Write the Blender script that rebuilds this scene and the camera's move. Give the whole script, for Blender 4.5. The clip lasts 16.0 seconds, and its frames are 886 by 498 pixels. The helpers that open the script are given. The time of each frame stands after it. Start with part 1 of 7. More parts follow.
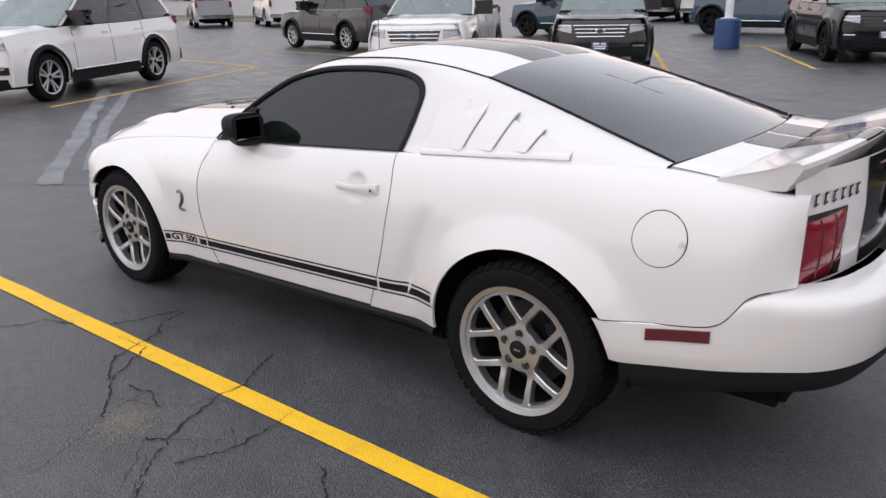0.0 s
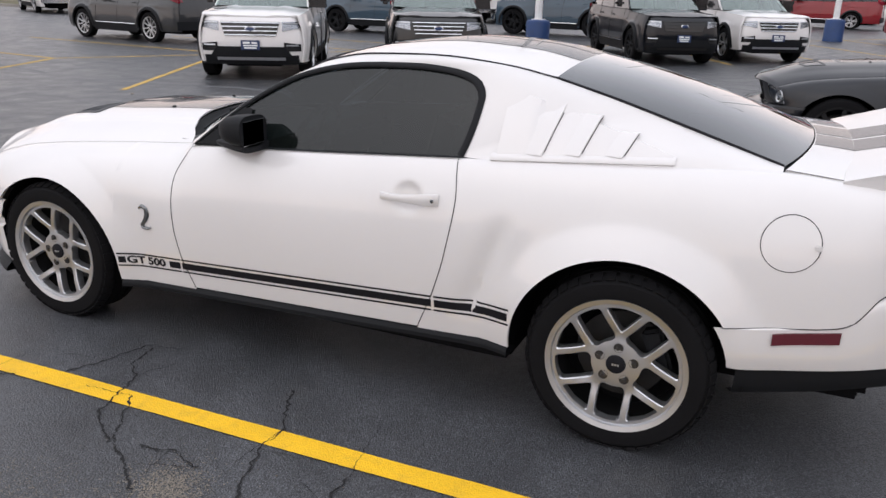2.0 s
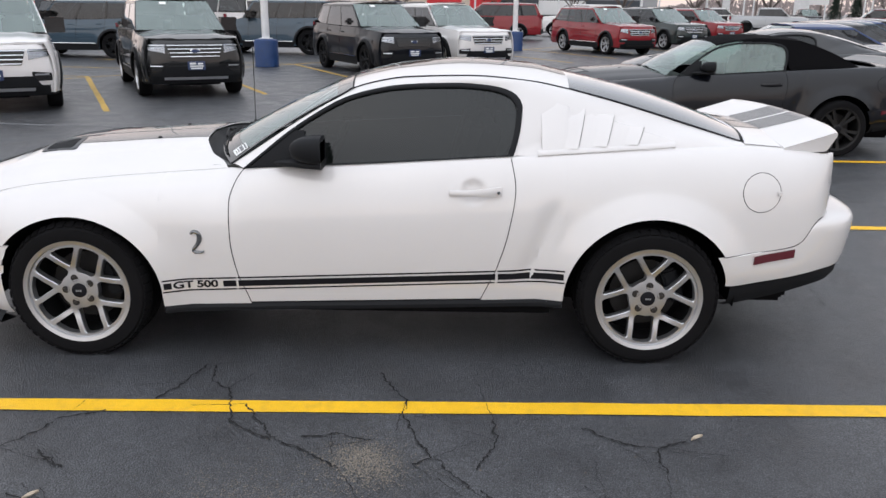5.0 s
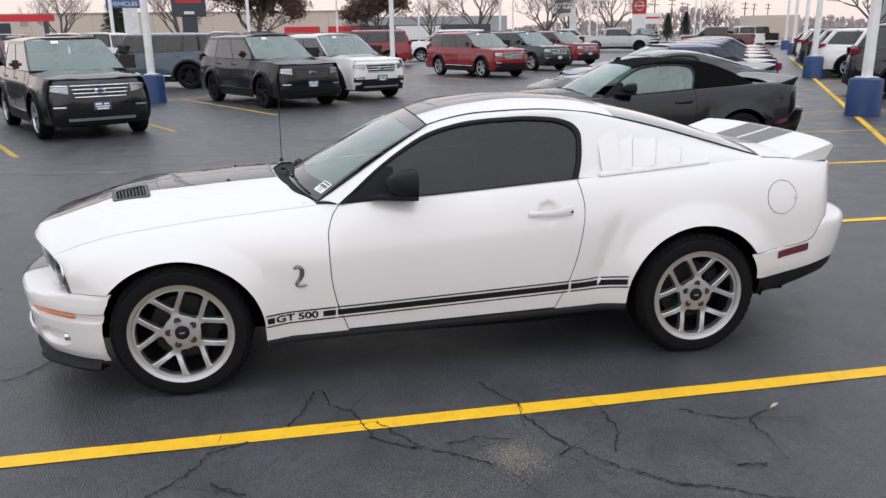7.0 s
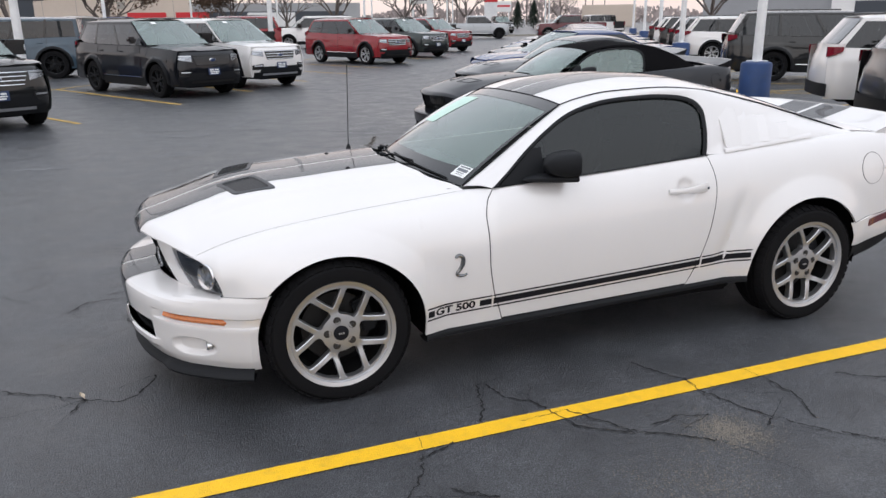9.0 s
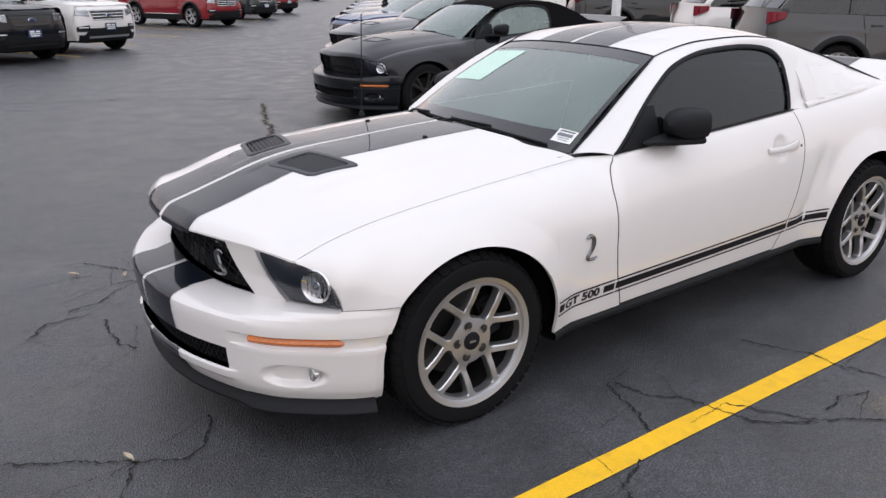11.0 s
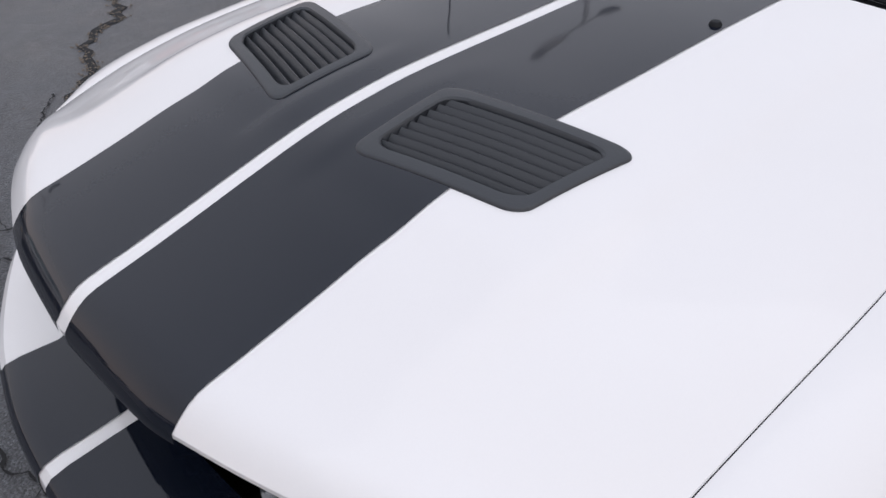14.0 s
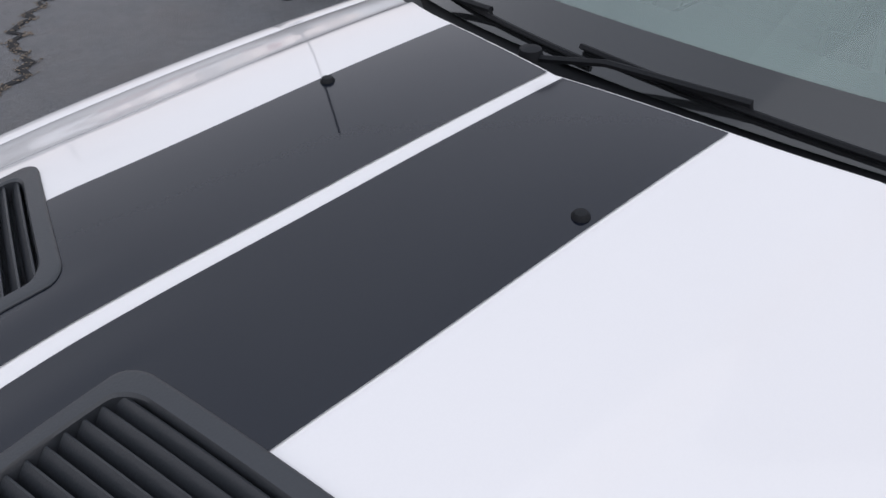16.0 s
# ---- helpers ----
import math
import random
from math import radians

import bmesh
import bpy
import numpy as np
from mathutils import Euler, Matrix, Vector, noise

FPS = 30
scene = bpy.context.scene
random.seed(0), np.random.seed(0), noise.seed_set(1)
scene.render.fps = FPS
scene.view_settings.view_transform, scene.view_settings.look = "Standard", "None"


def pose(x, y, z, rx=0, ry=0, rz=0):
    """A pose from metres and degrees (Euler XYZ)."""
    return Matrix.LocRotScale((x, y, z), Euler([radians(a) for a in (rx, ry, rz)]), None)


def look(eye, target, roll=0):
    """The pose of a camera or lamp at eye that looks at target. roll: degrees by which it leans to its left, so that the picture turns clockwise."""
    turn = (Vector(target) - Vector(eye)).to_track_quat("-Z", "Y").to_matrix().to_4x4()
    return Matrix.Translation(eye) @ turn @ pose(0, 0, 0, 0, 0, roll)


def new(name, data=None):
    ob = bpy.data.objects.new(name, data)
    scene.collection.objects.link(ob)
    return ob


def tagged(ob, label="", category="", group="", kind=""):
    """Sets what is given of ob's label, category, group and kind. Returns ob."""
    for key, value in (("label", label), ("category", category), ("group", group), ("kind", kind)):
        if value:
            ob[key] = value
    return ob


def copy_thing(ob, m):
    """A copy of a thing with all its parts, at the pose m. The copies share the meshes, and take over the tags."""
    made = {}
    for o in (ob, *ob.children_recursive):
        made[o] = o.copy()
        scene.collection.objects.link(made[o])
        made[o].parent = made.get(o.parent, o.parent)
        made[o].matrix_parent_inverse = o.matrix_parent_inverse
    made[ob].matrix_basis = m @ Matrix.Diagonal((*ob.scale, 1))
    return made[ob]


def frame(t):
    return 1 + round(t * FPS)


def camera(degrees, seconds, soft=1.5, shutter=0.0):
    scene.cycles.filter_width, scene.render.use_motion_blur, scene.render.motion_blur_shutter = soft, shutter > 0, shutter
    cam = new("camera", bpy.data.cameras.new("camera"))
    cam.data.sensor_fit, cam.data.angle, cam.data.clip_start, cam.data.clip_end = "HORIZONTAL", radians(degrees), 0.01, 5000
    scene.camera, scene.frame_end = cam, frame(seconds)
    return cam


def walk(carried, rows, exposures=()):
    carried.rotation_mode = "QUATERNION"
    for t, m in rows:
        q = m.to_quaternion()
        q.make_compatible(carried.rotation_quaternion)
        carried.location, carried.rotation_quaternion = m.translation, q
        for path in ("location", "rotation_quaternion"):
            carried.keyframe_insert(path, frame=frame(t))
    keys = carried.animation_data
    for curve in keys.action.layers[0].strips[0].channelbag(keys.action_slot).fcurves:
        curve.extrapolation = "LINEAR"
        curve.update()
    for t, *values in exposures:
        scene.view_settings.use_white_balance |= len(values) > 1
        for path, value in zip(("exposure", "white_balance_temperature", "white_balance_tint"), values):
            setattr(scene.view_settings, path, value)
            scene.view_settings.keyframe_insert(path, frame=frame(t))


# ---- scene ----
import functools

cam = camera(59.4, 16.0)
PATH = [
    (0, (2.822, -3.076, 1.607), (1.613, -1.614, 0.974), -1.2),
    (0.5, (2.594, -3.154, 1.61), (1.446, -1.648, 0.965), -0.0),
    (1, (2.323, -3.238, 1.583), (1.276, -1.664, 0.93), 1.1),
    (1.5, (2.054, -3.304, 1.575), (1.139, -1.649, 0.923), 1.6),
    (2, (1.771, -3.41, 1.592), (1.021, -1.671, 0.949), 1.3),
    (2.5, (1.524, -3.636, 1.611), (0.938, -1.828, 0.99), 0.8),
    (3, (1.316, -3.794, 1.613), (0.859, -1.945, 1.004), 0.3),
    (5.3, (0.223, -4.48, 1.643), (0.27, -2.569, 1.056), 0.7),
    (5.5, (0.098, -4.571, 1.643), (0.183, -2.658, 1.064), 0.6),
    (6, (-0.139, -4.678, 1.68), (0.019, -2.766, 1.115), 0.1),
    (6.5, (-0.394, -4.648, 1.721), (-0.156, -2.739, 1.174), -0.5),
    (7, (-0.692, -4.625, 1.733), (-0.365, -2.726, 1.197), -0.8),
    (7.5, (-1.048, -4.595, 1.723), (-0.634, -2.711, 1.193), -0.8),
    (8, (-1.364, -4.443, 1.699), (-0.872, -2.582, 1.157), -0.7),
    (8.5, (-1.704, -4.298, 1.687), (-1.127, -2.467, 1.127), -0.5),
    (8.7, (-1.864, -4.23, 1.696), (-1.247, -2.413, 1.131), -0.5),
    (11, (-2.926, -2.961, 1.586), (-1.848, -1.407, 0.934), 0.1),
    (11.5, (-3.022, -2.545, 1.474), (-1.891, -1.079, 0.718), 1.1),
    (12, (-3.005, -2.124, 1.446), (-1.849, -0.747, 0.568), 1.8),
    (12.5, (-2.889, -1.706, 1.428), (-1.731, -0.405, 0.445), 2.1),
    (13, (-2.748, -1.321, 1.405), (-1.612, -0.083, 0.319), 1.6),
    (13.5, (-2.567, -1.083, 1.437), (-1.45, 0.119, 0.293), 1.5),
    (14, (-2.325, -0.881, 1.431), (-1.242, 0.304, 0.238), 1.1),
    (14.5, (-2.186, -0.693, 1.411), (-1.126, 0.469, 0.176), 0.8),
    (15, (-2.061, -0.558, 1.396), (-1.006, 0.595, 0.149), 0.7),
    (15.5, (-1.925, -0.577, 1.426), (-0.882, 0.587, 0.178), -0.3),
    (16, (-1.714, -0.679, 1.456), (-0.669, 0.53, 0.254), -1.4),
]
EXPOSURES = [(0, .14, 6420, 13), (3, .12, 6440, 13), (5.3, .13, 6320, 10), (8.7, .14, 6300, 10), (11, .12, 6400, 13), (12.5, .09, 6480, 13), (13.2, .05, 6420, 13), (14, -.08, 6250, 13), (14.5, -.16, 6140, 12), (16, -.13, 6140, 12)]
walk(cam, [(t, look(eye, target, roll)) for t, eye, target, roll in PATH], EXPOSURES)


# ---- light ----
world = bpy.data.worlds.new("overcast_sky")
scene.world = world
world.use_nodes = True
wn, wl = world.node_tree.nodes, world.node_tree.links
wn.clear()
w_out = wn.new("ShaderNodeOutputWorld")
w_bg = wn.new("ShaderNodeBackground")
w_sky = wn.new("ShaderNodeTexSky")
w_sky.sky_type, w_sky.sun_disc = 'NISHITA', False
w_sky.sun_elevation, w_sky.sun_rotation = radians(48), radians(200)
w_sky.air_density, w_sky.dust_density = 1.0, 3.0
w_dim = wn.new("ShaderNodeVectorMath")
w_dim.operation = 'SCALE'
w_dim.inputs[3].default_value = 0.10
w_co = wn.new("ShaderNodeTexCoord")
w_sep = wn.new("ShaderNodeSeparateXYZ")
w_ramp = wn.new("ShaderNodeValToRGB")
w_ramp.color_ramp.elements[0].position, w_ramp.color_ramp.elements[0].color = 0.0, (0.98, 0.80, 0.73, 1)
w_ramp.color_ramp.elements[1].position, w_ramp.color_ramp.elements[1].color = 0.85, (1.11, 1.15, 1.24, 1)
for at, col in ((0.10, (1.0, 0.87, 0.82, 1)), (0.28, (0.92, 0.90, 0.91, 1))):
    w_ramp.color_ramp.elements.new(at).color = col
w_cloud = wn.new("ShaderNodeTexNoise")
w_cloud.inputs["Scale"].default_value = 2.2
w_cloud.inputs["Detail"].default_value = 5
w_map = wn.new("ShaderNodeMapRange")
w_map.inputs[3].default_value, w_map.inputs[4].default_value = 0.86, 1.12
w_mul = wn.new("ShaderNodeVectorMath")
w_mul.operation = 'SCALE'
w_mix = wn.new("ShaderNodeMix")
w_mix.data_type = 'RGBA'
w_mix.inputs[0].default_value = 0.85
wl.new(w_co.outputs["Generated"], w_sep.inputs[0])
wl.new(w_sep.outputs[2], w_ramp.inputs[0])
wl.new(w_co.outputs["Generated"], w_cloud.inputs["Vector"])
wl.new(w_cloud.outputs[0], w_map.inputs[0])
wl.new(w_ramp.outputs[0], w_mul.inputs[0])
wl.new(w_map.outputs[0], w_mul.inputs[3])
wl.new(w_sky.outputs[0], w_dim.inputs[0])
wl.new(w_dim.outputs[0], w_mix.inputs[6])
wl.new(w_mul.outputs[0], w_mix.inputs[7])
wl.new(w_mix.outputs[2], w_bg.inputs[0])
w_bg.inputs[1].default_value = 1.12
wl.new(w_bg.outputs[0], w_out.inputs[0])

sun = new("sun", bpy.data.lights.new("sun", "SUN"))
sun.data.energy, sun.data.angle, sun.data.color = 0.60, radians(105), (1.0, 0.97, 0.92)
sun.matrix_world = look((0, 0, 30), (3, 9, 20))


# ---- materials ----
def nodes_of(name):
    mat = bpy.data.materials.new(name)
    mat.use_nodes = True
    nt = mat.node_tree
    return mat, nt.nodes, nt.links, nt.nodes["Principled BSDF"]


def add(ns, kind, **values):
    n = ns.new(kind)
    for k, v in values.items():
        n.inputs[k.replace("_", " ")].default_value = v
    return n


def surface(name, colour, rough=0.5, metal=0.0, coat=0.0, grain=0.12, scale=60.0, bump=0.0, big=0.0, bigscale=1.5, spread=0.0, ior=1.5, dirt=None, spec=0.5):
    """A procedural surface: base colour with fine grain, larger stains, roughness wear and a slight relief."""
    mat, ns, ls, b = nodes_of(name)
    co = ns.new("ShaderNodeTexCoord")
    n1 = add(ns, "ShaderNodeTexNoise", Scale=scale, Detail=4.0)
    n2 = add(ns, "ShaderNodeTexNoise", Scale=bigscale, Detail=6.0)
    ls.new(co.outputs["Object"], n1.inputs["Vector"])
    ls.new(co.outputs["Object"], n2.inputs["Vector"])
    m1 = add(ns, "ShaderNodeMapRange")
    m1.inputs[3].default_value, m1.inputs[4].default_value = 1 - grain, 1 + grain
    m2 = add(ns, "ShaderNodeMapRange")
    m2.inputs[1].default_value, m2.inputs[2].default_value = 0.3, 0.7
    m2.inputs[3].default_value, m2.inputs[4].default_value = 1 - big, 1 + big * 0.6
    ls.new(n1.outputs[0], m1.inputs[0])
    ls.new(n2.outputs[0], m2.inputs[0])
    mul = ns.new("ShaderNodeMath")
    mul.operation = 'MULTIPLY'
    ls.new(m1.outputs[0], mul.inputs[0])
    ls.new(m2.outputs[0], mul.inputs[1])
    val = mul.outputs[0]
    if spread:
        info = ns.new("ShaderNodeObjectInfo")
        mr = add(ns, "ShaderNodeMapRange")
        mr.inputs[3].default_value, mr.inputs[4].default_value = 1 - spread, 1 + spread
        ls.new(info.outputs["Random"], mr.inputs[0])
        mul2 = ns.new("ShaderNodeMath")
        mul2.operation = 'MULTIPLY'
        ls.new(val, mul2.inputs[0])
        ls.new(mr.outputs[0], mul2.inputs[1])
        val = mul2.outputs[0]
    sc = ns.new("ShaderNodeVectorMath")
    sc.operation = 'SCALE'
    sc.inputs[0].default_value = colour
    ls.new(val, sc.inputs[3])
    out = sc.outputs[0]
    if dirt:
        mx = ns.new("ShaderNodeMix")
        mx.data_type = 'RGBA'
        mx.inputs[7].default_value = (*dirt, 1)
        n3 = add(ns, "ShaderNodeTexNoise", Scale=bigscale * 3, Detail=8.0)
        ls.new(co.outputs["Object"], n3.inputs["Vector"])
        m3 = add(ns, "ShaderNodeMapRange")
        m3.inputs[1].default_value, m3.inputs[2].default_value, m3.inputs[4].default_value = 0.52, 0.8, 0.6
        ls.new(n3.outputs[0], m3.inputs[0])
        ls.new(m3.outputs[0], mx.inputs[0])
        ls.new(out, mx.inputs[6])
        out = mx.outputs[2]
    ls.new(out, b.inputs["Base Color"])
    b.inputs["Metallic"].default_value = metal
    b.inputs["IOR"].default_value = ior
    b.inputs["Specular IOR Level"].default_value = spec
    b.inputs["Coat Weight"].default_value = coat
    b.inputs["Coat Roughness"].default_value = 0.04
    r = add(ns, "ShaderNodeMapRange")
    r.inputs[3].default_value, r.inputs[4].default_value = max(0.02, rough - 0.06), min(1, rough + 0.06)
    ls.new(n2.outputs[0], r.inputs[0])
    ls.new(r.outputs[0], b.inputs["Roughness"])
    if bump:
        bp = add(ns, "ShaderNodeBump", Strength=bump, Distance=0.004)
        ls.new(n1.outputs[0], bp.inputs["Height"])
        ls.new(bp.outputs[0], b.inputs["Normal"])
    return mat


def paint(name, colour, coat=1.0, rough=0.35, metal=0.0):
    return surface(name, colour, rough, metal, coat, 0.015, 400.0, 0.0, 0.02, 2.0, spec=0.1)


def glass(name, tint, gloss=1.0, film=0.0):
    """Tinted pane: clear tint behind, a dusty veil that also paints in sky haze, mirror gloss by Fresnel in front."""
    mat, ns, ls, b = nodes_of(name)
    ns.remove(b)
    out = ns["Material Output"]
    tr = ns.new("ShaderNodeBsdfTransparent")
    tr.inputs[0].default_value = (*tint, 1)
    gl = ns.new("ShaderNodeBsdfGlossy")
    gl.inputs["Roughness"].default_value = 0.015
    gl.inputs[0].default_value = (0.95, 0.97, 1.0, 1)
    fr = add(ns, "ShaderNodeFresnel", IOR=1.52)
    mm = ns.new("ShaderNodeMath")
    mm.operation, mm.use_clamp = 'MULTIPLY', True
    mm.inputs[1].default_value = gloss
    mix = ns.new("ShaderNodeMixShader")
    ls.new(fr.outputs[0], mm.inputs[0])
    ls.new(mm.outputs[0], mix.inputs[0])
    # pale diffuse layer that brightens the pane like hazy sky on it
    haze_dust = ns.new("ShaderNodeBsdfDiffuse")
    haze_dust.inputs[0].default_value = (0.44, 0.56, 0.52, 1)
    veil = ns.new("ShaderNodeMixShader")
    co = ns.new("ShaderNodeTexCoord")
    cloud = add(ns, "ShaderNodeTexNoise", Scale=3.0, Detail=4.0)
    ls.new(co.outputs["Object"], cloud.inputs["Vector"])
    vm = add(ns, "ShaderNodeMapRange")
    vm.inputs[3].default_value, vm.inputs[4].default_value = film * 0.7, film * 1.3
    ls.new(cloud.outputs[0], vm.inputs[0])
    ls.new(vm.outputs[0], veil.inputs[0])
    ls.new(tr.outputs[0], veil.inputs[1])
    ls.new(haze_dust.outputs[0], veil.inputs[2])
    ls.new(veil.outputs[0], mix.inputs[1])
    ls.new(gl.outputs[0], mix.inputs[2])
    ls.new(mix.outputs[0], out.inputs[0])
    return mat


M = {}
M["white"] = paint("white_paint", (0.715, 0.70, 0.695))
M["white"].node_tree.nodes["Principled BSDF"].inputs["Coat IOR"].default_value = 1.72
M["stripe"] = surface("grey_black_stripe_vinyl", (0.003, 0.005, 0.011), 0.34, 0, 0.9, 0.03, 300.0, 0, 0.04, spec=0.05)
M["stripe"].node_tree.nodes["Principled BSDF"].inputs["Coat IOR"].default_value = 1.46
M["blackpaint"] = paint("black_paint", (0.004, 0.005, 0.008), 0.7)
M["darkgrey"] = paint("dark_grey_paint", (0.035, 0.037, 0.040), metal=0.3)
M["agate"] = paint("agate_black_paint", (0.008, 0.009, 0.010))
M["bluegrey"] = paint("blue_grey_paint", (0.045, 0.075, 0.105))
M["blue"] = paint("blue_paint", (0.02, 0.045, 0.14))
M["red"] = paint("red_paint", (0.22, 0.012, 0.018))
M["maroon"] = paint("maroon_paint", (0.09, 0.012, 0.018))
M["silver"] = paint("silver_paint", (0.34, 0.36, 0.38), metal=0.5)
M["greygreen"] = paint("green_grey_paint", (0.03, 0.04, 0.04), metal=0.2)
M["plastic"] = surface("black_plastic", (0.011, 0.012, 0.014), 0.58, 0, 0, 0.12, 350.0, 0.15, spec=0.16)
M["ventplastic"] = surface("satin_grey_black_plastic", (0.026, 0.029, 0.034), 0.42, 0, 0, 0.12, 350.0, 0.12, spec=0.5)
M["bezel"] = surface("blue_black_lamp_bezel", (0.018, 0.026, 0.042), 0.35, 0, 0, 0.05, 200.0, spec=0.3)
M["gloss"] = surface("gloss_black_plastic", (0.008, 0.008, 0.009), 0.15, 0, 0.3, 0.05, 200.0)
M["rubber"] = surface("tyre_rubber", (0.008, 0.008, 0.009), 0.75, 0, 0, 0.2, 120.0, 0.25, 0.2, 6.0, spec=0.10)
M["softtop"] = surface("black_canvas", (0.007, 0.007, 0.008), 0.95, 0, 0, 0.3, 500.0, 0.4, spec=0.04)
M["alloy"] = surface("machined_alloy", (0.56, 0.57, 0.59), 0.36, 0.92, 0.1, 0.05, 200.0, 0, 0.06, 8.0)
# colour carries the shade inside the rim; the convertible's rims share it
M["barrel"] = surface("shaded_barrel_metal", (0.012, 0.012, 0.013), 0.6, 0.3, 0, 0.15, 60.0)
# darker than bare iron: the shade inside the wheel is put into it
M["alloydark"] = surface("shaded_brake_iron", (0.020, 0.019, 0.019), 0.55, 0.4, 0, 0.2, 80.0, 0.1, 0.2, 6.0)
# lug steel with the shade of its pockets put into the colour
M["lugpocket"] = surface("shaded_lug_steel", (0.075, 0.072, 0.07), 0.35, 0.7, 0, 0.2, 80.0)
M["chrome"] = surface("chrome", (0.75, 0.76, 0.78), 0.08, 1.0, 0, 0.02, 100.0)
M["pewter"] = surface("pewter_badge", (0.20, 0.21, 0.22), 0.25, 1.0, 0, 0.06, 300.0)
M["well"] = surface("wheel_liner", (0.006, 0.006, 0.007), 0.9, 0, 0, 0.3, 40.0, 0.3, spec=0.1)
M["interior"] = surface("charcoal_leather", (0.075, 0.078, 0.080), 0.6, 0, 0, 0.2, 150.0, 0.2)
M["side_glass"] = glass("dark_tinted_glass", (0.050, 0.064, 0.074), 0.9, 0.016)
M["rear_glass"] = glass("dark_tinted_rear_glass", (0.028, 0.036, 0.046), 1.7, 0.02)
M["wind_glass"] = glass("green_tinted_glass", (0.60, 0.76, 0.70), 1.15, 0.30)
M["far_glass"] = glass("privacy_glass", (0.10, 0.115, 0.12), 1.5)
M["frit"] = surface("black_glass_border", (0.012, 0.013, 0.014), 0.10, 0, 0.5, 0.05, 200.0)
M["lamp_silver"] = surface("silvered_lamp_reflector", (0.42, 0.43, 0.45), 0.25, 0.8, 0, 0.25, 30.0)
M["lens"] = glass("clear_lens", (0.9, 0.92, 0.94))
M["redlens"] = surface("red_lamp_lens", (0.20, 0.005, 0.018), 0.10, 0, 0.8, 0.35, 90.0, 0, 0.2, 12.0)
M["amber"] = surface("amber_lamp_lens", (0.58, 0.15, 0.012), 0.12, 0, 0.8, 0.3, 90.0, 0, 0.3, 14.0)
M["marker"] = surface("dark_red_reflector", (0.10, 0.010, 0.018), 0.15, 0, 0.6, 0.1, 150.0)
M["paper"] = surface("white_label_paper", (0.78, 0.80, 0.80), 0.6, 0, 0, 0.05, 60.0)
M["ink"] = surface("black_ink", (0.010, 0.010, 0.013), 0.6, spec=0.15)
M["mint"] = surface("pale_green_form", (0.55, 0.75, 0.66), 0.6, 0, 0, 0.08, 30.0)
M["platecol"] = surface("blue_dealer_plate", (0.02, 0.04, 0.11), 0.4, 0, 0.2, 0.1, 40.0)
M["bluebase"] = surface("blue_painted_concrete", (0.012, 0.045, 0.15), 0.55, 0, 0, 0.12, 25.0, 0.25, 0.18, 3.0, dirt=(0.03, 0.05, 0.09))
M["polewhite"] = surface("white_painted_steel", (0.74, 0.75, 0.76), 0.45, 0, 0, 0.05, 30.0, 0, 0.12, 3.0)
M["yellow"] = surface("yellow_road_paint", (0.88, 0.51, 0.008), 0.6, 0, 0, 0.20, 160.0, 0.7, 0.08, 5.0, dirt=(0.55, 0.32, 0.03))
M["paleyellow"] = surface("faded_yellow_road_paint", (0.58, 0.37, 0.07), 0.7, 0, 0, 0.25, 90.0, 0.4, 0.25, 2.5, dirt=(0.24, 0.18, 0.09))
M["sealer"] = surface("worn_crack_sealer", (0.19, 0.195, 0.205), 0.75, 0, 0, 0.3, 60.0, 0.3, 0.35, 2.0, dirt=(0.12, 0.12, 0.125))
# cracks are flat ribbons; the shade down in them is this dark colour
M["crackshade"] = surface("crack_shadow", (0.010, 0.010, 0.011), 0.95, 0, 0, 0.4, 60.0)
M["rubble"] = surface("loose_crack_filling", (0.16, 0.13, 0.10), 0.9, 0, 0, 0.5, 90.0, 0.8, 0.3, 9.0)
M["sand"] = surface("pale_washed_sand", (0.23, 0.205, 0.17), 0.95, 0, 0, 0.3, 200.0)
M["leaf"] = surface("dry_leaf", (0.50, 0.43, 0.34), 0.8, 0, 0, 0.3, 90.0)
# paler than bare twigs: the haze of distance is put into the colour
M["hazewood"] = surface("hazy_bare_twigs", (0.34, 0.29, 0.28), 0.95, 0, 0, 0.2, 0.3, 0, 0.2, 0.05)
M["bark"] = surface("grey_bark", (0.12, 0.10, 0.09), 0.9, 0, 0, 0.3, 20.0, 0.5)
M["brownleaf"] = surface("brown_oak_leaves", (0.11, 0.065, 0.04), 0.85, 0, 0, 0.4, 6.0, 0, 0.3, 0.8)
M["pine"] = surface("pine_needles", (0.025, 0.045, 0.03), 0.85, 0, 0, 0.4, 6.0, 0, 0.3, 0.8)
M["beige"] = surface("beige_wall_panels", (0.55, 0.47, 0.40), 0.7, 0, 0, 0.05, 2.0, 0, 0.08, 0.15)
M["greywall"] = surface("grey_metal_wall", (0.32, 0.33, 0.35), 0.6, 0, 0, 0.06, 2.0, 0, 0.10, 0.15)
M["redsign"] = surface("red_sign_face", (0.55, 0.02, 0.03), 0.4, 0, 0, 0.05, 3.0)
M["bluesign"] = surface("blue_sign_face", (0.03, 0.09, 0.26), 0.4, 0, 0, 0.05, 3.0)
M["darksign"] = surface("slate_sign_face", (0.04, 0.05, 0.065), 0.4, 0, 0, 0.05, 3.0)
M["whitesign"] = surface("white_sign_face", (0.75, 0.75, 0.75), 0.4, 0, 0, 0.05, 3.0)
M["grass"] = surface("winter_grass", (0.11, 0.10, 0.05), 0.95, 0, 0, 0.4, 8.0, 0.5, 0.3, 0.6)
M["kerb"] = surface("concrete_kerb", (0.33, 0.31, 0.28), 0.85, 0, 0, 0.15, 12.0, 0.3, 0.2, 0.7)


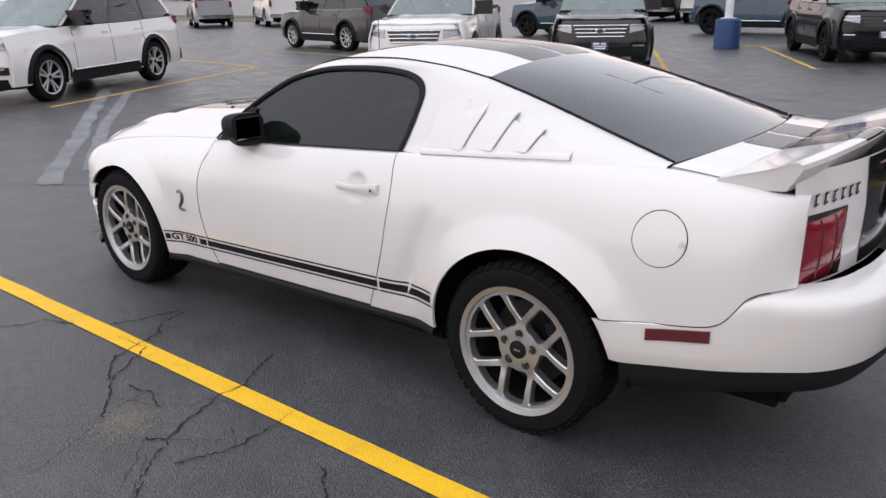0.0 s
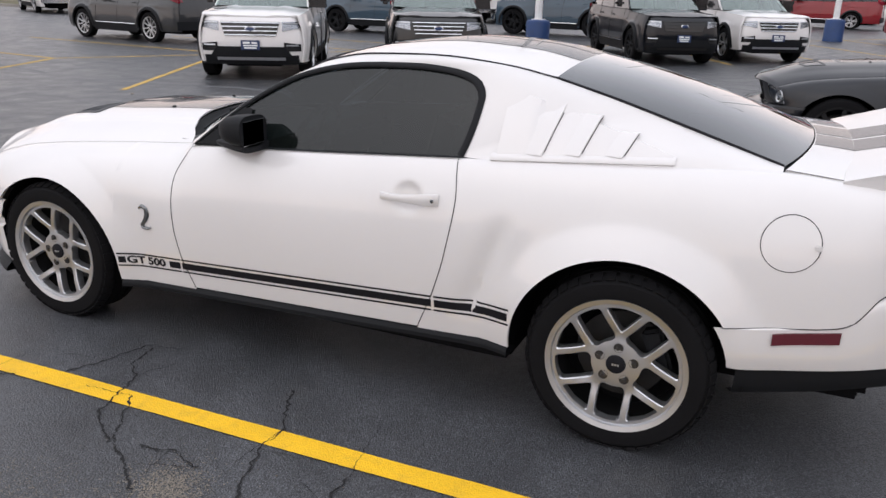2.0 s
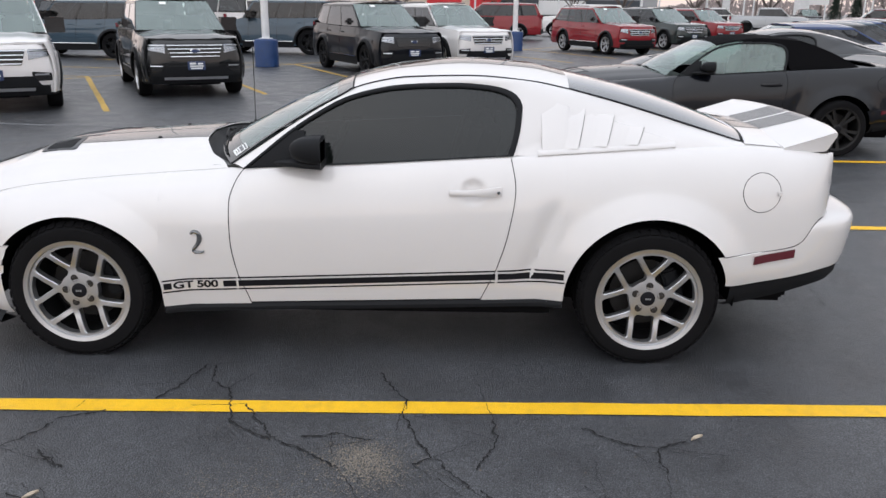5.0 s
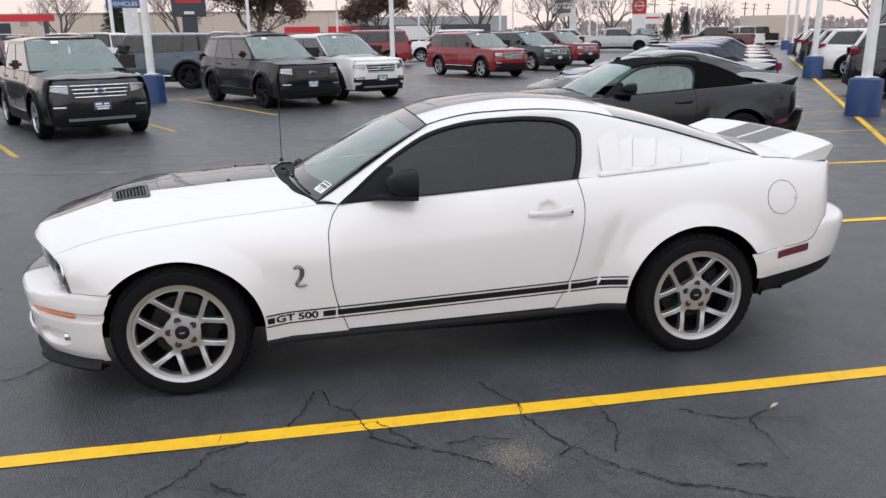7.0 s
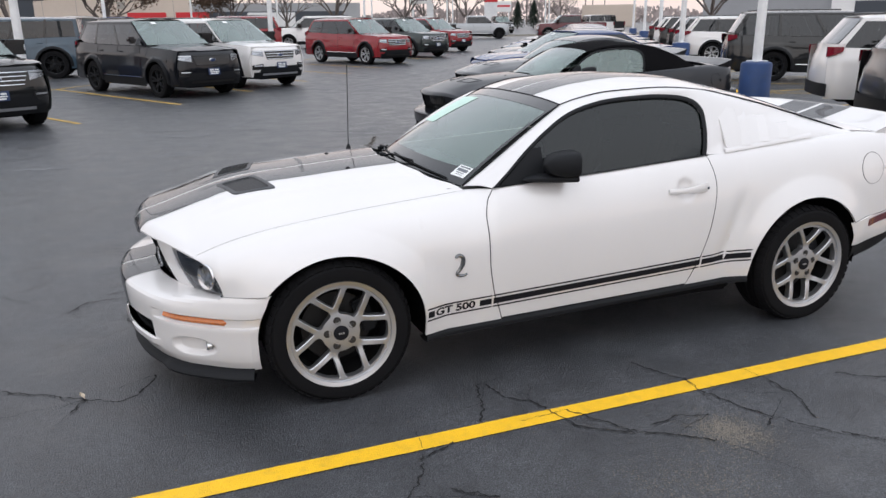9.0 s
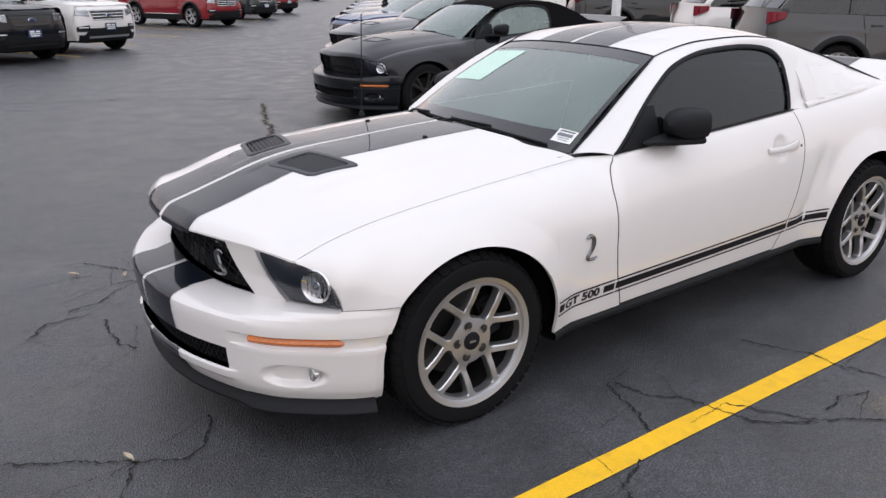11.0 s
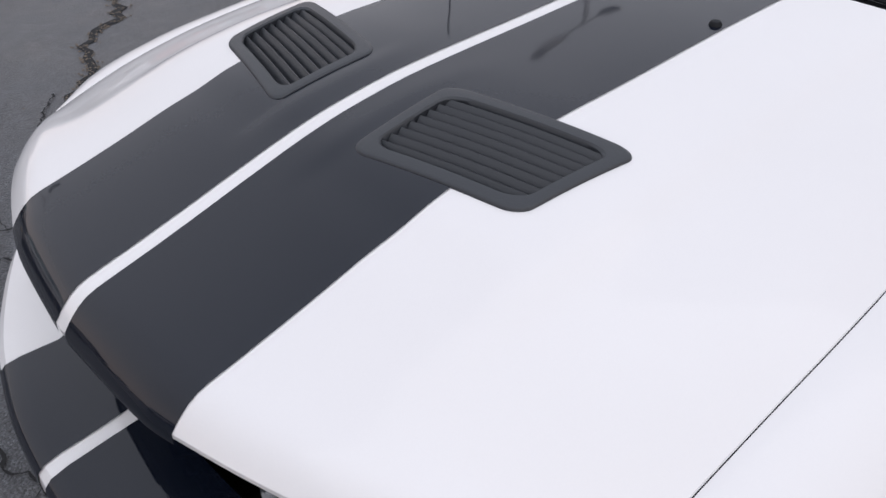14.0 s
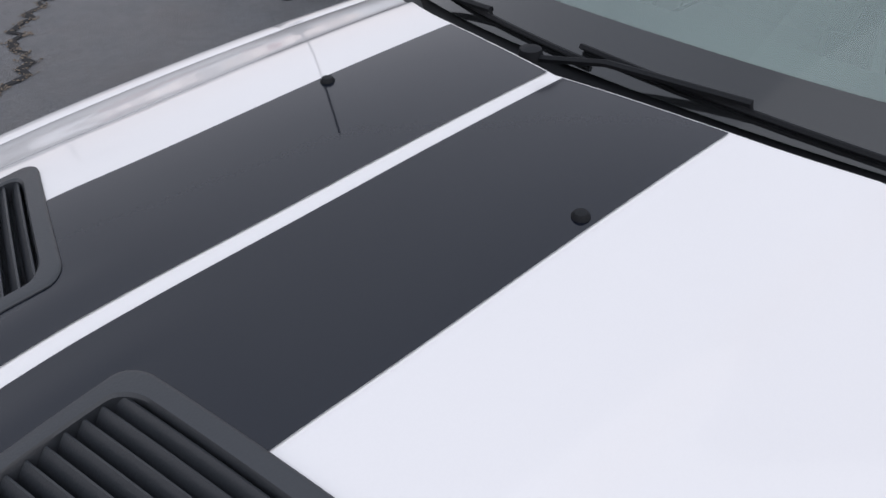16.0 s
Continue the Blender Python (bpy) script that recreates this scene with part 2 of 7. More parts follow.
def asphalt():
    mat, ns, ls, b = nodes_of("worn_wet_asphalt")
    co = ns.new("ShaderNodeTexCoord")
    fine = add(ns, "ShaderNodeTexNoise", Scale=150.0, Detail=5.0, Roughness=0.65)
    stone = add(ns, "ShaderNodeTexVoronoi", Scale=150.0)
    mid = add(ns, "ShaderNodeTexNoise", Scale=2.6, Detail=7.0, Roughness=0.6)
    big = add(ns, "ShaderNodeTexNoise", Scale=0.35, Detail=5.0)
    for n in (fine, stone, mid, big):
        ls.new(co.outputs["Object"], n.inputs["Vector"])
    ramp = ns.new("ShaderNodeValToRGB")
    ramp.color_ramp.elements[0].position, ramp.color_ramp.elements[0].color = 0.32, (0.034, 0.036, 0.041, 1)
    ramp.color_ramp.elements[1].position, ramp.color_ramp.elements[1].color = 0.66, (0.106, 0.112, 0.124, 1)
    mixn = ns.new("ShaderNodeMath")
    mixn.operation = 'MULTIPLY_ADD'
    mixn.inputs[1].default_value = 0.45
    half = ns.new("ShaderNodeMath")
    half.operation = 'MULTIPLY'
    half.inputs[1].default_value = 0.55
    ls.new(mid.outputs[0], half.inputs[0])
    ls.new(big.outputs[0], mixn.inputs[0])
    ls.new(half.outputs[0], mixn.inputs[2])
    ls.new(mixn.outputs[0], ramp.inputs[0])
    speck = add(ns, "ShaderNodeMapRange")
    speck.inputs[1].default_value, speck.inputs[2].default_value = 0.35, 0.75
    speck.inputs[3].default_value, speck.inputs[4].default_value = 0.12, 2.5
    ls.new(fine.outputs[0], speck.inputs[0])
    sc = ns.new("ShaderNodeVectorMath")
    sc.operation = 'SCALE'
    ls.new(ramp.outputs[0], sc.inputs[0])
    mott = add(ns, "ShaderNodeTexNoise", Scale=26.0, Detail=4.0, Roughness=0.6)
    ls.new(co.outputs["Object"], mott.inputs["Vector"])
    mo = add(ns, "ShaderNodeMapRange")
    mo.inputs[1].default_value, mo.inputs[2].default_value = 0.3, 0.7
    mo.inputs[3].default_value, mo.inputs[4].default_value = 0.72, 1.28
    ls.new(mott.outputs[0], mo.inputs[0])
    both = ns.new("ShaderNodeMath")
    both.operation = 'MULTIPLY'
    ls.new(speck.outputs[0], both.inputs[0])
    ls.new(mo.outputs[0], both.inputs[1])
    # stones painted paler, with the shade of the crevices between them put in dark
    pit_shade = add(ns, "ShaderNodeMapRange")
    pit_shade.inputs[1].default_value, pit_shade.inputs[2].default_value = 0.10, 0.62
    pit_shade.inputs[3].default_value, pit_shade.inputs[4].default_value = 1.30, 0.45
    ls.new(stone.outputs[0], pit_shade.inputs[0])
    all3 = ns.new("ShaderNodeMath")
    all3.operation = 'MULTIPLY'
    ls.new(both.outputs[0], all3.inputs[0])
    ls.new(pit_shade.outputs[0], all3.inputs[1])
    ls.new(all3.outputs[0], sc.inputs[3])
    # pale dusty worn patches
    haze_dust = add(ns, "ShaderNodeTexNoise", Scale=0.9, Detail=9.0, Roughness=0.68)
    ls.new(co.outputs["Object"], haze_dust.inputs["Vector"])
    dm = add(ns, "ShaderNodeMapRange")
    dm.inputs[1].default_value, dm.inputs[2].default_value, dm.inputs[4].default_value = 0.55, 0.78, 0.6
    ls.new(haze_dust.outputs[0], dm.inputs[0])
    mx = ns.new("ShaderNodeMix")
    mx.data_type = 'RGBA'
    mx.inputs[7].default_value = (0.135, 0.130, 0.125, 1)
    ls.new(dm.outputs[0], mx.inputs[0])
    ls.new(sc.outputs[0], mx.inputs[6])
    ls.new(mx.outputs[2], b.inputs["Base Color"])
    rr = add(ns, "ShaderNodeMapRange")
    rr.inputs[1].default_value, rr.inputs[2].default_value = 0.35, 0.65
    rr.inputs[3].default_value, rr.inputs[4].default_value = 0.28, 0.52
    ls.new(mid.outputs[0], rr.inputs[0])
    ls.new(rr.outputs[0], b.inputs["Roughness"])
    ht = ns.new("ShaderNodeMath")
    ht.operation = 'ADD'
    ls.new(fine.outputs[0], ht.inputs[0])
    ls.new(stone.outputs[0], ht.inputs[1])
    bp = add(ns, "ShaderNodeBump", Strength=0.75, Distance=0.006)
    ls.new(ht.outputs[0], bp.inputs["Height"])
    ls.new(bp.outputs[0], b.inputs["Normal"])
    # a thin damp film that shines at low angles, broken by the drier patches
    wet = add(ns, "ShaderNodeMapRange")
    wet.inputs[1].default_value, wet.inputs[2].default_value = 0.30, 0.70
    wet.inputs[3].default_value, wet.inputs[4].default_value = 0.45, 0.20
    ls.new(big.outputs[0], wet.inputs[0])
    ls.new(wet.outputs[0], b.inputs["Coat Weight"])
    b.inputs["Coat Roughness"].default_value = 0.40
    b.inputs["Coat IOR"].default_value = 1.40
    soft = add(ns, "ShaderNodeBump", Strength=0.25, Distance=0.004)
    ls.new(mott.outputs[0], soft.inputs["Height"])
    ls.new(soft.outputs[0], b.inputs["Coat Normal"])
    return mat


M["asphalt"] = asphalt()


# ---- building helpers ----
def curve(*pts):
    """A smooth function through (x, y) pairs, held level past the ends."""
    xs, ys = np.array([p[0] for p in pts], float), np.array([p[1] for p in pts], float)
    d = np.diff(ys) / np.diff(xs)
    t = np.zeros(len(xs))
    t[0], t[-1] = d[0], d[-1]
    for i in range(1, len(xs) - 1):
        t[i] = 0 if d[i - 1] * d[i] <= 0 else 2 * d[i - 1] * d[i] / (d[i - 1] + d[i])

    def f(x):
        if x <= xs[0]:
            return float(ys[0])
        if x >= xs[-1]:
            return float(ys[-1])
        i = int(np.searchsorted(xs, x)) - 1
        h = xs[i + 1] - xs[i]
        s = (x - xs[i]) / h
        return float((1 + 2 * s) * (1 - s) ** 2 * ys[i] + s * (1 - s) ** 2 * h * t[i] + s * s * (3 - 2 * s) * ys[i + 1] + s * s * (s - 1) * h * t[i + 1])
    return f


def path3(*pts):
    """A smooth curve in space through the points, by a share 0..1 of its length."""
    p = [Vector(q) for q in pts]
    run = [0.0]
    for a, b in zip(p, p[1:]):
        run.append(run[-1] + (b - a).length)
    fs = [curve(*[(r / run[-1], q[k]) for r, q in zip(run, p)]) for k in range(3)]
    return lambda t: Vector((fs[0](t), fs[1](t), fs[2](t)))


def smooth(a, b, x):
    t = min(1, max(0, (x - a) / (b - a)))
    return t * t * (3 - 2 * t)


def lerp(a, b, t):
    return a + (b - a) * t


def steps(a, b, n):
    return [a + (b - a) * i / n for i in range(n + 1)]


def sheet(fn, us, vs, bm=None, skip=None):
    """A grid of faces over fn(u, v)."""
    bm = bm or bmesh.new()
    rows = [[bm.verts.new(fn(u, v)) for v in vs] for u in us]
    for i in range(len(us) - 1):
        for j in range(len(vs) - 1):
            if skip and skip(i, j):
                continue
            q = [rows[i][j], rows[i + 1][j], rows[i + 1][j + 1], rows[i][j + 1]]
            if (q[0].co - q[2].co).length > 1e-6 and (q[1].co - q[3].co).length > 1e-6:
                bm.faces.new(q)
    return bm


def flange(bm, vec):
    """Turn the open edges of a panel in, so that it has a thickness at its gaps."""
    bmesh.ops.remove_doubles(bm, verts=bm.verts, dist=2e-5)
    edges = [e for e in bm.edges if e.is_boundary]
    made = bmesh.ops.extrude_edge_only(bm, edges=edges)["geom"]
    bmesh.ops.translate(bm, verts=[g for g in made if isinstance(g, bmesh.types.BMVert)], vec=vec)
    return bm


def box(x0, x1, y0, y1, z0, z1, bevel=0.0, bm=None, m=None):
    bm = bm or bmesh.new()
    r = bmesh.ops.create_cube(bm, size=1.0)["verts"]
    for v in r:
        v.co = Vector((lerp(x0, x1, v.co.x + 0.5), lerp(y0, y1, v.co.y + 0.5), lerp(z0, z1, v.co.z + 0.5)))
    if bevel:
        es = list({e for v in r for e in v.link_edges})
        r = bmesh.ops.bevel(bm, geom=es, offset=bevel, segments=2, affect='EDGES')["verts"]
    if m is not None:
        bmesh.ops.transform(bm, matrix=m, verts=list(set(r)))
    return bm


def lathe(profile, n=32, axis="z", bm=None, m=None):
    """Turn a profile of (radius, height) about an axis."""
    bm = bm or bmesh.new()
    rows = []
    made = []
    for i in range(n):
        a = 2 * math.pi * i / n
        row = []
        for r, h in profile:
            c, s = r * math.cos(a), r * math.sin(a)
            co = (c, s, h) if axis == "z" else ((c, h, s) if axis == "y" else (h, c, s))
            row.append(bm.verts.new(co))
        rows.append(row)
        made += row
    for i in range(n):
        a, b = rows[i], rows[(i + 1) % n]
        for j in range(len(profile) - 1):
            bm.faces.new((a[j], b[j], b[j + 1], a[j + 1]))
    bmesh.ops.remove_doubles(bm, verts=made, dist=1e-6)
    if m is not None:
        bmesh.ops.transform(bm, matrix=m, verts=[v for v in made if v.is_valid])
    return bm


def tube(points, radius, n=6, bm=None, taper=1.0):
    """A round bar along points."""
    bm = bm or bmesh.new()
    pts = [Vector(p) for p in points]
    rings = []
    for i, p in enumerate(pts):
        d = (pts[min(i + 1, len(pts) - 1)] - pts[max(i - 1, 0)]).normalized()
        a = d.orthogonal().normalized()
        b = d.cross(a)
        r = radius * lerp(1, taper, i / max(1, len(pts) - 1))
        rings.append([bm.verts.new(p + r * (math.cos(2 * math.pi * k / n) * a + math.sin(2 * math.pi * k / n) * b)) for k in range(n)])
    for r0, r1 in zip(rings, rings[1:]):
        for k in range(n):
            bm.faces.new((r0[k], r0[(k + 1) % n], r1[(k + 1) % n], r1[k]))
    bm.faces.new(rings[0][::-1])
    bm.faces.new(rings[-1])
    return bm


def ribbon(points, width, bm=None, z=0.002, jitter=0.0, rnd=None):
    """A flat strip along points on the ground."""
    bm = bm or bmesh.new()
    pts = [Vector((p[0], p[1], 0)) for p in points]
    last = None
    for i, p in enumerate(pts):
        d = (pts[min(i + 1, len(pts) - 1)] - pts[max(i - 1, 0)]).normalized()
        nrm = Vector((-d.y, d.x, 0))
        w = width * 0.5
        w0, w1 = (w * (1 + jitter * rnd.uniform(-1, 1)), w * (1 + jitter * rnd.uniform(-1, 1))) if rnd else (w, w)
        pair = (bm.verts.new(p + nrm * w0 + Vector((0, 0, z))), bm.verts.new(p - nrm * w1 + Vector((0, 0, z))))
        if last:
            bm.faces.new((last[0], last[1], pair[1], pair[0]))
        last = pair
    return bm


def part(name, bm, material, parent=None, label="", sharp=35, kind=""):
    """Link a bmesh as one mesh object under a thing or a part."""
    mat = M[material] if isinstance(material, str) else material
    if mat.name.endswith(("glass", "lens")) and "Principled BSDF" not in mat.node_tree.nodes:
        mid = Vector((0.2, 0, 0.6))
        bm.normal_update()
        bmesh.ops.reverse_faces(bm, faces=[f for f in bm.faces if f.normal.dot(f.calc_center_median() - mid) < 0])
    me = bpy.data.meshes.new(name)
    bm.to_mesh(me)
    bm.free()
    me.materials.append(mat)
    me.polygons.foreach_set("use_smooth", [True] * len(me.polygons))
    me.set_sharp_from_angle(angle=radians(sharp))
    ob = new(name, me)
    if parent is not None:
        ob.parent = parent
    return tagged(ob, label, "", "", kind)


def thing(name, label, category, m=None, group="", kind=""):
    ob = new(name)
    ob.empty_display_size = 0.2
    if m is not None:
        ob.matrix_world = m
    return tagged(ob, label, category, group, kind)


def lettering(name, text, size, m, material, parent, depth=0.001, label="", bold=0.0):
    cu = bpy.data.curves.new(name, "FONT")
    cu.body, cu.size, cu.extrude, cu.align_x, cu.align_y = text, size, depth, "CENTER", "CENTER"
    cu.offset = bold
    tmp = bpy.data.objects.new(name, cu)
    scene.collection.objects.link(tmp)
    me = bpy.data.meshes.new_from_object(tmp.evaluated_get(bpy.context.evaluated_depsgraph_get()))
    bpy.data.objects.remove(tmp)
    me.materials.clear()
    me.materials.append(M[material])
    me.transform(m)
    ob = new(name, me)
    ob.parent = parent
    return tagged(ob, label)


# ---- the ground ----
gb = bmesh.new()
rng = random.Random(5)
gs = [-900, -300, -120, -60, -30, -15, -8, -4, 0, 4, 8, 15, 30, 60, 120, 300, 900]
sheet(lambda u, v: Vector((u, v + 20, 0)), gs, gs, gb)
ground = tagged(part("ground", gb, "asphalt"), "dark worn damp asphalt of a car park with fine cracks", "ground", "", "structure")


def stall_line(name, a, b, width, material="paleyellow", label="faded yellow parking line painted on the asphalt", wob=0.15, n=24):
    r = random.Random(int(abs(a[0] * 31 + a[1] * 17) * 10))
    pts = [(lerp(a[0], b[0], t), lerp(a[1], b[1], t)) for t in steps(0, 1, n)]
    ob = part(name, ribbon(pts, width, None, 0.004, wob, r), material)
    return tagged(ob, label, "road marking", "parking lines", "structure")


# ---- the coupe: its surfaces ----
AXF, AXR, HUBZ, TYRE = -1.355, 1.358, 0.328, 0.334
c_w = curve((-1.96, .700), (-1.93, .752), (-1.89, .800), (-1.85, .834), (-1.76, .866), (-1.6, .880), (-1.36, .884), (-1.0, .889), (-.6, .888), (0, .885), (.6, .880), (1.0, .872), (1.36, .868), (1.7, .858), (1.9, .842), (2.05, .824), (2.13, .798), (2.18, .760), (2.22, .712), (2.25, .660))
c_yt = curve((-1.96, .694), (-1.5, .704), (-1.0, .690), (-.66, .668), (-.60, .72), (-.56, .770), (0, .784), (.7, .774), (1.0, .757), (1.45, .726), (1.8, .690), (2.06, .690), (2.16, .68), (2.22, .655), (2.25, .630))
c_zt = curve((-1.96, .704), (-1.8, .760), (-1.6, .803), (-1.2, .850), (-.9, .874), (-.66, .891), (-.56, .908), (0, .940), (.7, .983), (1.2, 1.008), (1.8, 1.036), (2.06, 1.018), (2.21, 1.0))
c_n = curve((-1.96, 2.3), (-.75, 2.4), (-.55, 2.4), (1.2, 2.5), (2.2, 2.6))
c_m = curve((-1.96, 1.9), (-.75, 1.8), (-.55, 1.25), (1.0, 1.35), (1.6, 1.7), (2.2, 1.9))
c_sill = curve((-1.0, .252), (1.0, .308))


def flare(x, z):
    out = 0.0
    for xc, a, b, h in ((AXF, .405, .370, .036), (AXR, .405, .396, .042)):
        r = math.hypot((x - xc) / a, (z - HUBZ) / b)
        out += h * (.25 * (1 - smooth(0.98, 1.40, r)) + .75 * min(1.0, max(0.0, (1.29 - r) / .29)) ** 1.15)
    return out


def scallop(x, z):
    d = x - (0.80 + 0.34 * (z - .45))
    return 0.020 * math.exp(-(d / .055) ** 2 if d < 0 else -(d / .022) ** 2) * smooth(.36, .5, z) * (1 - smooth(.66, .84, z))


def dish(x, z):
    r = math.hypot((x - .517) / .058, (z - .832) / .056)
    return .020 * max(0.0, 1 - r * r) ** .6 if r < 1 else 0.0


def side_pt(x, s, sgn=-1, out=0.0):
    w, zw, yt, zt = c_w(x), .60, c_yt(x), c_zt(x)
    if s < 0:
        zs = c_sill(x)
        z, y = zw + s * (zw - zs), w - .032 * s * s
    else:
        a = s * math.pi / 2
        z = zw + (zt - zw) * math.sin(a) ** (2 / c_n(x))
        y = yt + (w - yt) * max(0.0, math.cos(a)) ** (2 / c_m(x))
    y += (flare(x, z) - scallop(x, z)) * (1 - smooth(.75, 1.0, s)) + out
    if abs(x - .517) < .06:
        y -= dish(x, z)
    return Vector((x, sgn * y, z))


def s_of(x, z):
    zw, zt = .60, c_zt(x)
    if z < zw:
        return (z - zw) / (zw - c_sill(x))
    f = min(1.0, (z - zw) / (zt - zw))
    return math.asin(f ** (c_n(x) / 2)) * 2 / math.pi


def on_side(x, z, sgn=-1, out=0.0):
    return side_pt(x, s_of(x, z), sgn, out)


def arch(x, xc, b):
    t = 1 - ((x - xc) / .405) ** 2
    return HUBZ + b * math.sqrt(max(0, t))


def side_panel(cols, nv, sgn):
    """cols: (x at s, bottom z, top s) a column; x may lean as a function of z."""
    bm = bmesh.new()
    rows = []
    for xf, zb, st in cols:
        sb = s_of(xf(zb), zb)
        row = []
        for j in range(nv + 1):
            s = lerp(sb, st, j / nv)
            x = xf(zb)
            for _ in range(2):
                x = xf(side_pt(x, s).z)
            row.append(bm.verts.new(side_pt(x, s, sgn)))
        rows.append(row)
    for a, b in zip(rows, rows[1:]):
        for j in range(nv):
            q = (a[j], b[j], b[j + 1], a[j + 1])
            if (a[j].co - b[j].co).length + (a[j + 1].co - b[j + 1].co).length > 1e-4 and abs(a[j].co.x - b[j].co.x) + abs(a[j + 1].co.x - b[j + 1].co.x) > 1e-5:
                bm.faces.new(q)
    return flange(bm, Vector((0, -sgn * .014, 0)))


door_f = curve((.25, -.532), (.30, -.546), (.44, -.592), (.586, -.613), (.77, -.616), (.854, -.593), (.92, -.548))
door_r = curve((.29, .560), (.304, .565), (.469, .636), (.645, .686), (.845, .714), (.99, .691))
GAP = .0035


def at_x(x):
    return lambda z: x


c_hz = curve((-2.24, .752), (-2.20, .764), (-2.139, .785), (-2.06, .809), (-2.0, .828), (-1.9, .861), (-1.8, .892), (-1.73, .909), (-1.6, .930), (-1.33, .952), (-1.12, .968), (-.9, .980), (-.6, .990))
c_seam = curve((-1.96, .690), (-1.5, .700), (-1.0, .686), (-.66, .664))
c_front = curve((0, -2.190), (.20, -2.175), (.30, -2.151), (.43, -2.106), (.557, -2.040), (.695, -1.950))
c_rear = curve((0, -.905), (.3, -.86), (.5, -.78), (.6, -.70), (.70, -.645))


def hood_z(x, y):
    y = abs(y)
    z = c_hz(x) - (c_hz(x) - c_zt(x) - .001) * (y / (c_seam(x) + .002)) ** 3.0
    z -= .009 * (smooth(.43, .48, y) - smooth(.49, .66, y)) * smooth(-2.05, -1.7, x)
    # the shallow scoop that the vents lie in
    z += .005 * (smooth(-1.85, -1.775, x) - smooth(-1.70, -1.40, x)) * smooth(.0, .10, y) * (1 - smooth(.40, .50, y))
    z -= .004 * math.exp(-((y - .098) / .026) ** 2 if y < .098 else 0) * smooth(-1.90, -1.80, x) * (1 - smooth(-1.66, -1.50, x)) * (1 - smooth(.30, .42, y))
    d = x - c_front(y)
    if d < .05:
        z -= .028 * (1 - d / .05) ** 2 * (1 - (min(y, .695) / .695) ** 7)
    return z


def hood_pt(u, v, out=0.0):
    y = u * .69
    for _ in range(2):
        x = lerp(c_front(abs(y)), c_rear(abs(y)), v)
        y = u * c_seam(x)
    return Vector((x, y, hood_z(x, y) + out))


# lower and upper edge of the nose between bumper and hood
low_x = curve((0, -2.110), (.26, -2.090), (.50, -2.018), (.62, -1.960), (.75, -1.893), (.836, -1.842))


def nose_low(y):
    return Vector((low_x(abs(y)), y, .540 + .011 * smooth(.5, .83, abs(y))))


lamp_edge = path3((-1.950, .694, .702), (-1.916, .764, .688), (-1.874, .812, .638), (-1.846, .834, .553))


def nose_up(y):
    return Vector((c_front(abs(y)) + .010, y, hood_z(c_front(abs(y)) + .010, y) - .012))


def plan_curve(pts):
    return path3(*[(x, -y, 0) for x, y in pts], *[(x, y, 0) for x, y in pts[-2::-1]])


front_plan = plan_curve([(-1.60, .915), (-1.672, .907), (-1.75, .892), (-1.834, .858), (-1.948, .782), (-2.080, .663), (-2.180, .490), (-2.256, .268), (-2.280, .10), (-2.283, 0)])
rear_plan = plan_curve([(1.60, .915), (1.735, .895), (1.9, .850), (2.05, .828), (2.17, .796), (2.292, .734), (2.398, .624), (2.468, .46), (2.505, .22), (2.512, 0)])


def plan_pt(plan, q, inset, z):
    p = plan(q)
    t = plan(min(1, q + .004)) - plan(max(0, q - .004))
    n = Vector((t.y, -t.x, 0)).normalized()
    if (p - Vector((0, 0, 0))).dot(n) < 0:
        n = -n
    return Vector((p.x, p.y, z)) - n * inset


@functools.lru_cache(None)
def plan_at(plan, y):
    """The share of a plan curve at which it has that y."""
    lo, hi = 0.0, 1.0
    for _ in range(40):
        mid = (lo + hi) / 2
        if plan(mid).y < y:
            lo = mid
        else:
            hi = mid
    return lo


c_qb = curve((1.66, .546), (1.75, .550), (1.9, .563), (2.03, .584), (2.075, .606), (2.105, .645), (2.135, .690), (2.165, .708), (2.21, .716))
ROOF_EDGE = path3((-.066, .522, 1.262), (.02, .535, 1.290), (.2, .552, 1.322), (.5, .560, 1.332), (.8, .552, 1.308), (.976, .536, 1.273))
WS_SIDE = path3((-.655, .632, .902), (-.50, .612, 1.000), (-.30, .575, 1.126), (-.066, .522, 1.262))
RG_SIDE = path3((.976, .536, 1.273), (1.2, .560, 1.218), (1.5, .590, 1.132), (1.80, .618, 1.043))
WINDOW = path3((-.560, 0, .912), (-.46, 0, .992), (-.36, 0, 1.072), (-.22, 0, 1.164), (-.09, 0, 1.231), (.03, 0, 1.266), (.16, 0, 1.288), (.30, 0, 1.297), (.44, 0, 1.300), (.58, 0, 1.292), (.67, 0, 1.274), (.72, 0, 1.245), (.742, 0, 1.20), (.735, 0, 1.12), (.718, 0, 1.04), (.700, 0, .986))
c_rc = curve((-.10, 1.292), (0, 1.318), (.15, 1.348), (.48, 1.378), (.8, 1.362), (1.01, 1.322))


def glass_y(z):
    return .776 - .168 * max(0, (z - .915) / .37) ** 1.3


def win_pt(t, inset=0.0, out=0.0):
    """A point of the window's outline, drawn in towards its middle."""
    p = WINDOW(t)
    c = Vector((.22, 0, 1.08))
    d = c - p
    p = p + Vector((d.x * inset * .55, 0, d.z * inset))
    return Vector((p.x, glass_y(p.z) + out, p.z))


def roof_pt(u, v, out=0.0):
    e = ROOF_EDGE(v)
    y = e.y * u
    x = e.x + (1 - u * u) * lerp(-.032, .032, v)
    return Vector((x, y, e.z + (c_rc(x) - e.z) * (1 - abs(u) ** 2.2) + out))


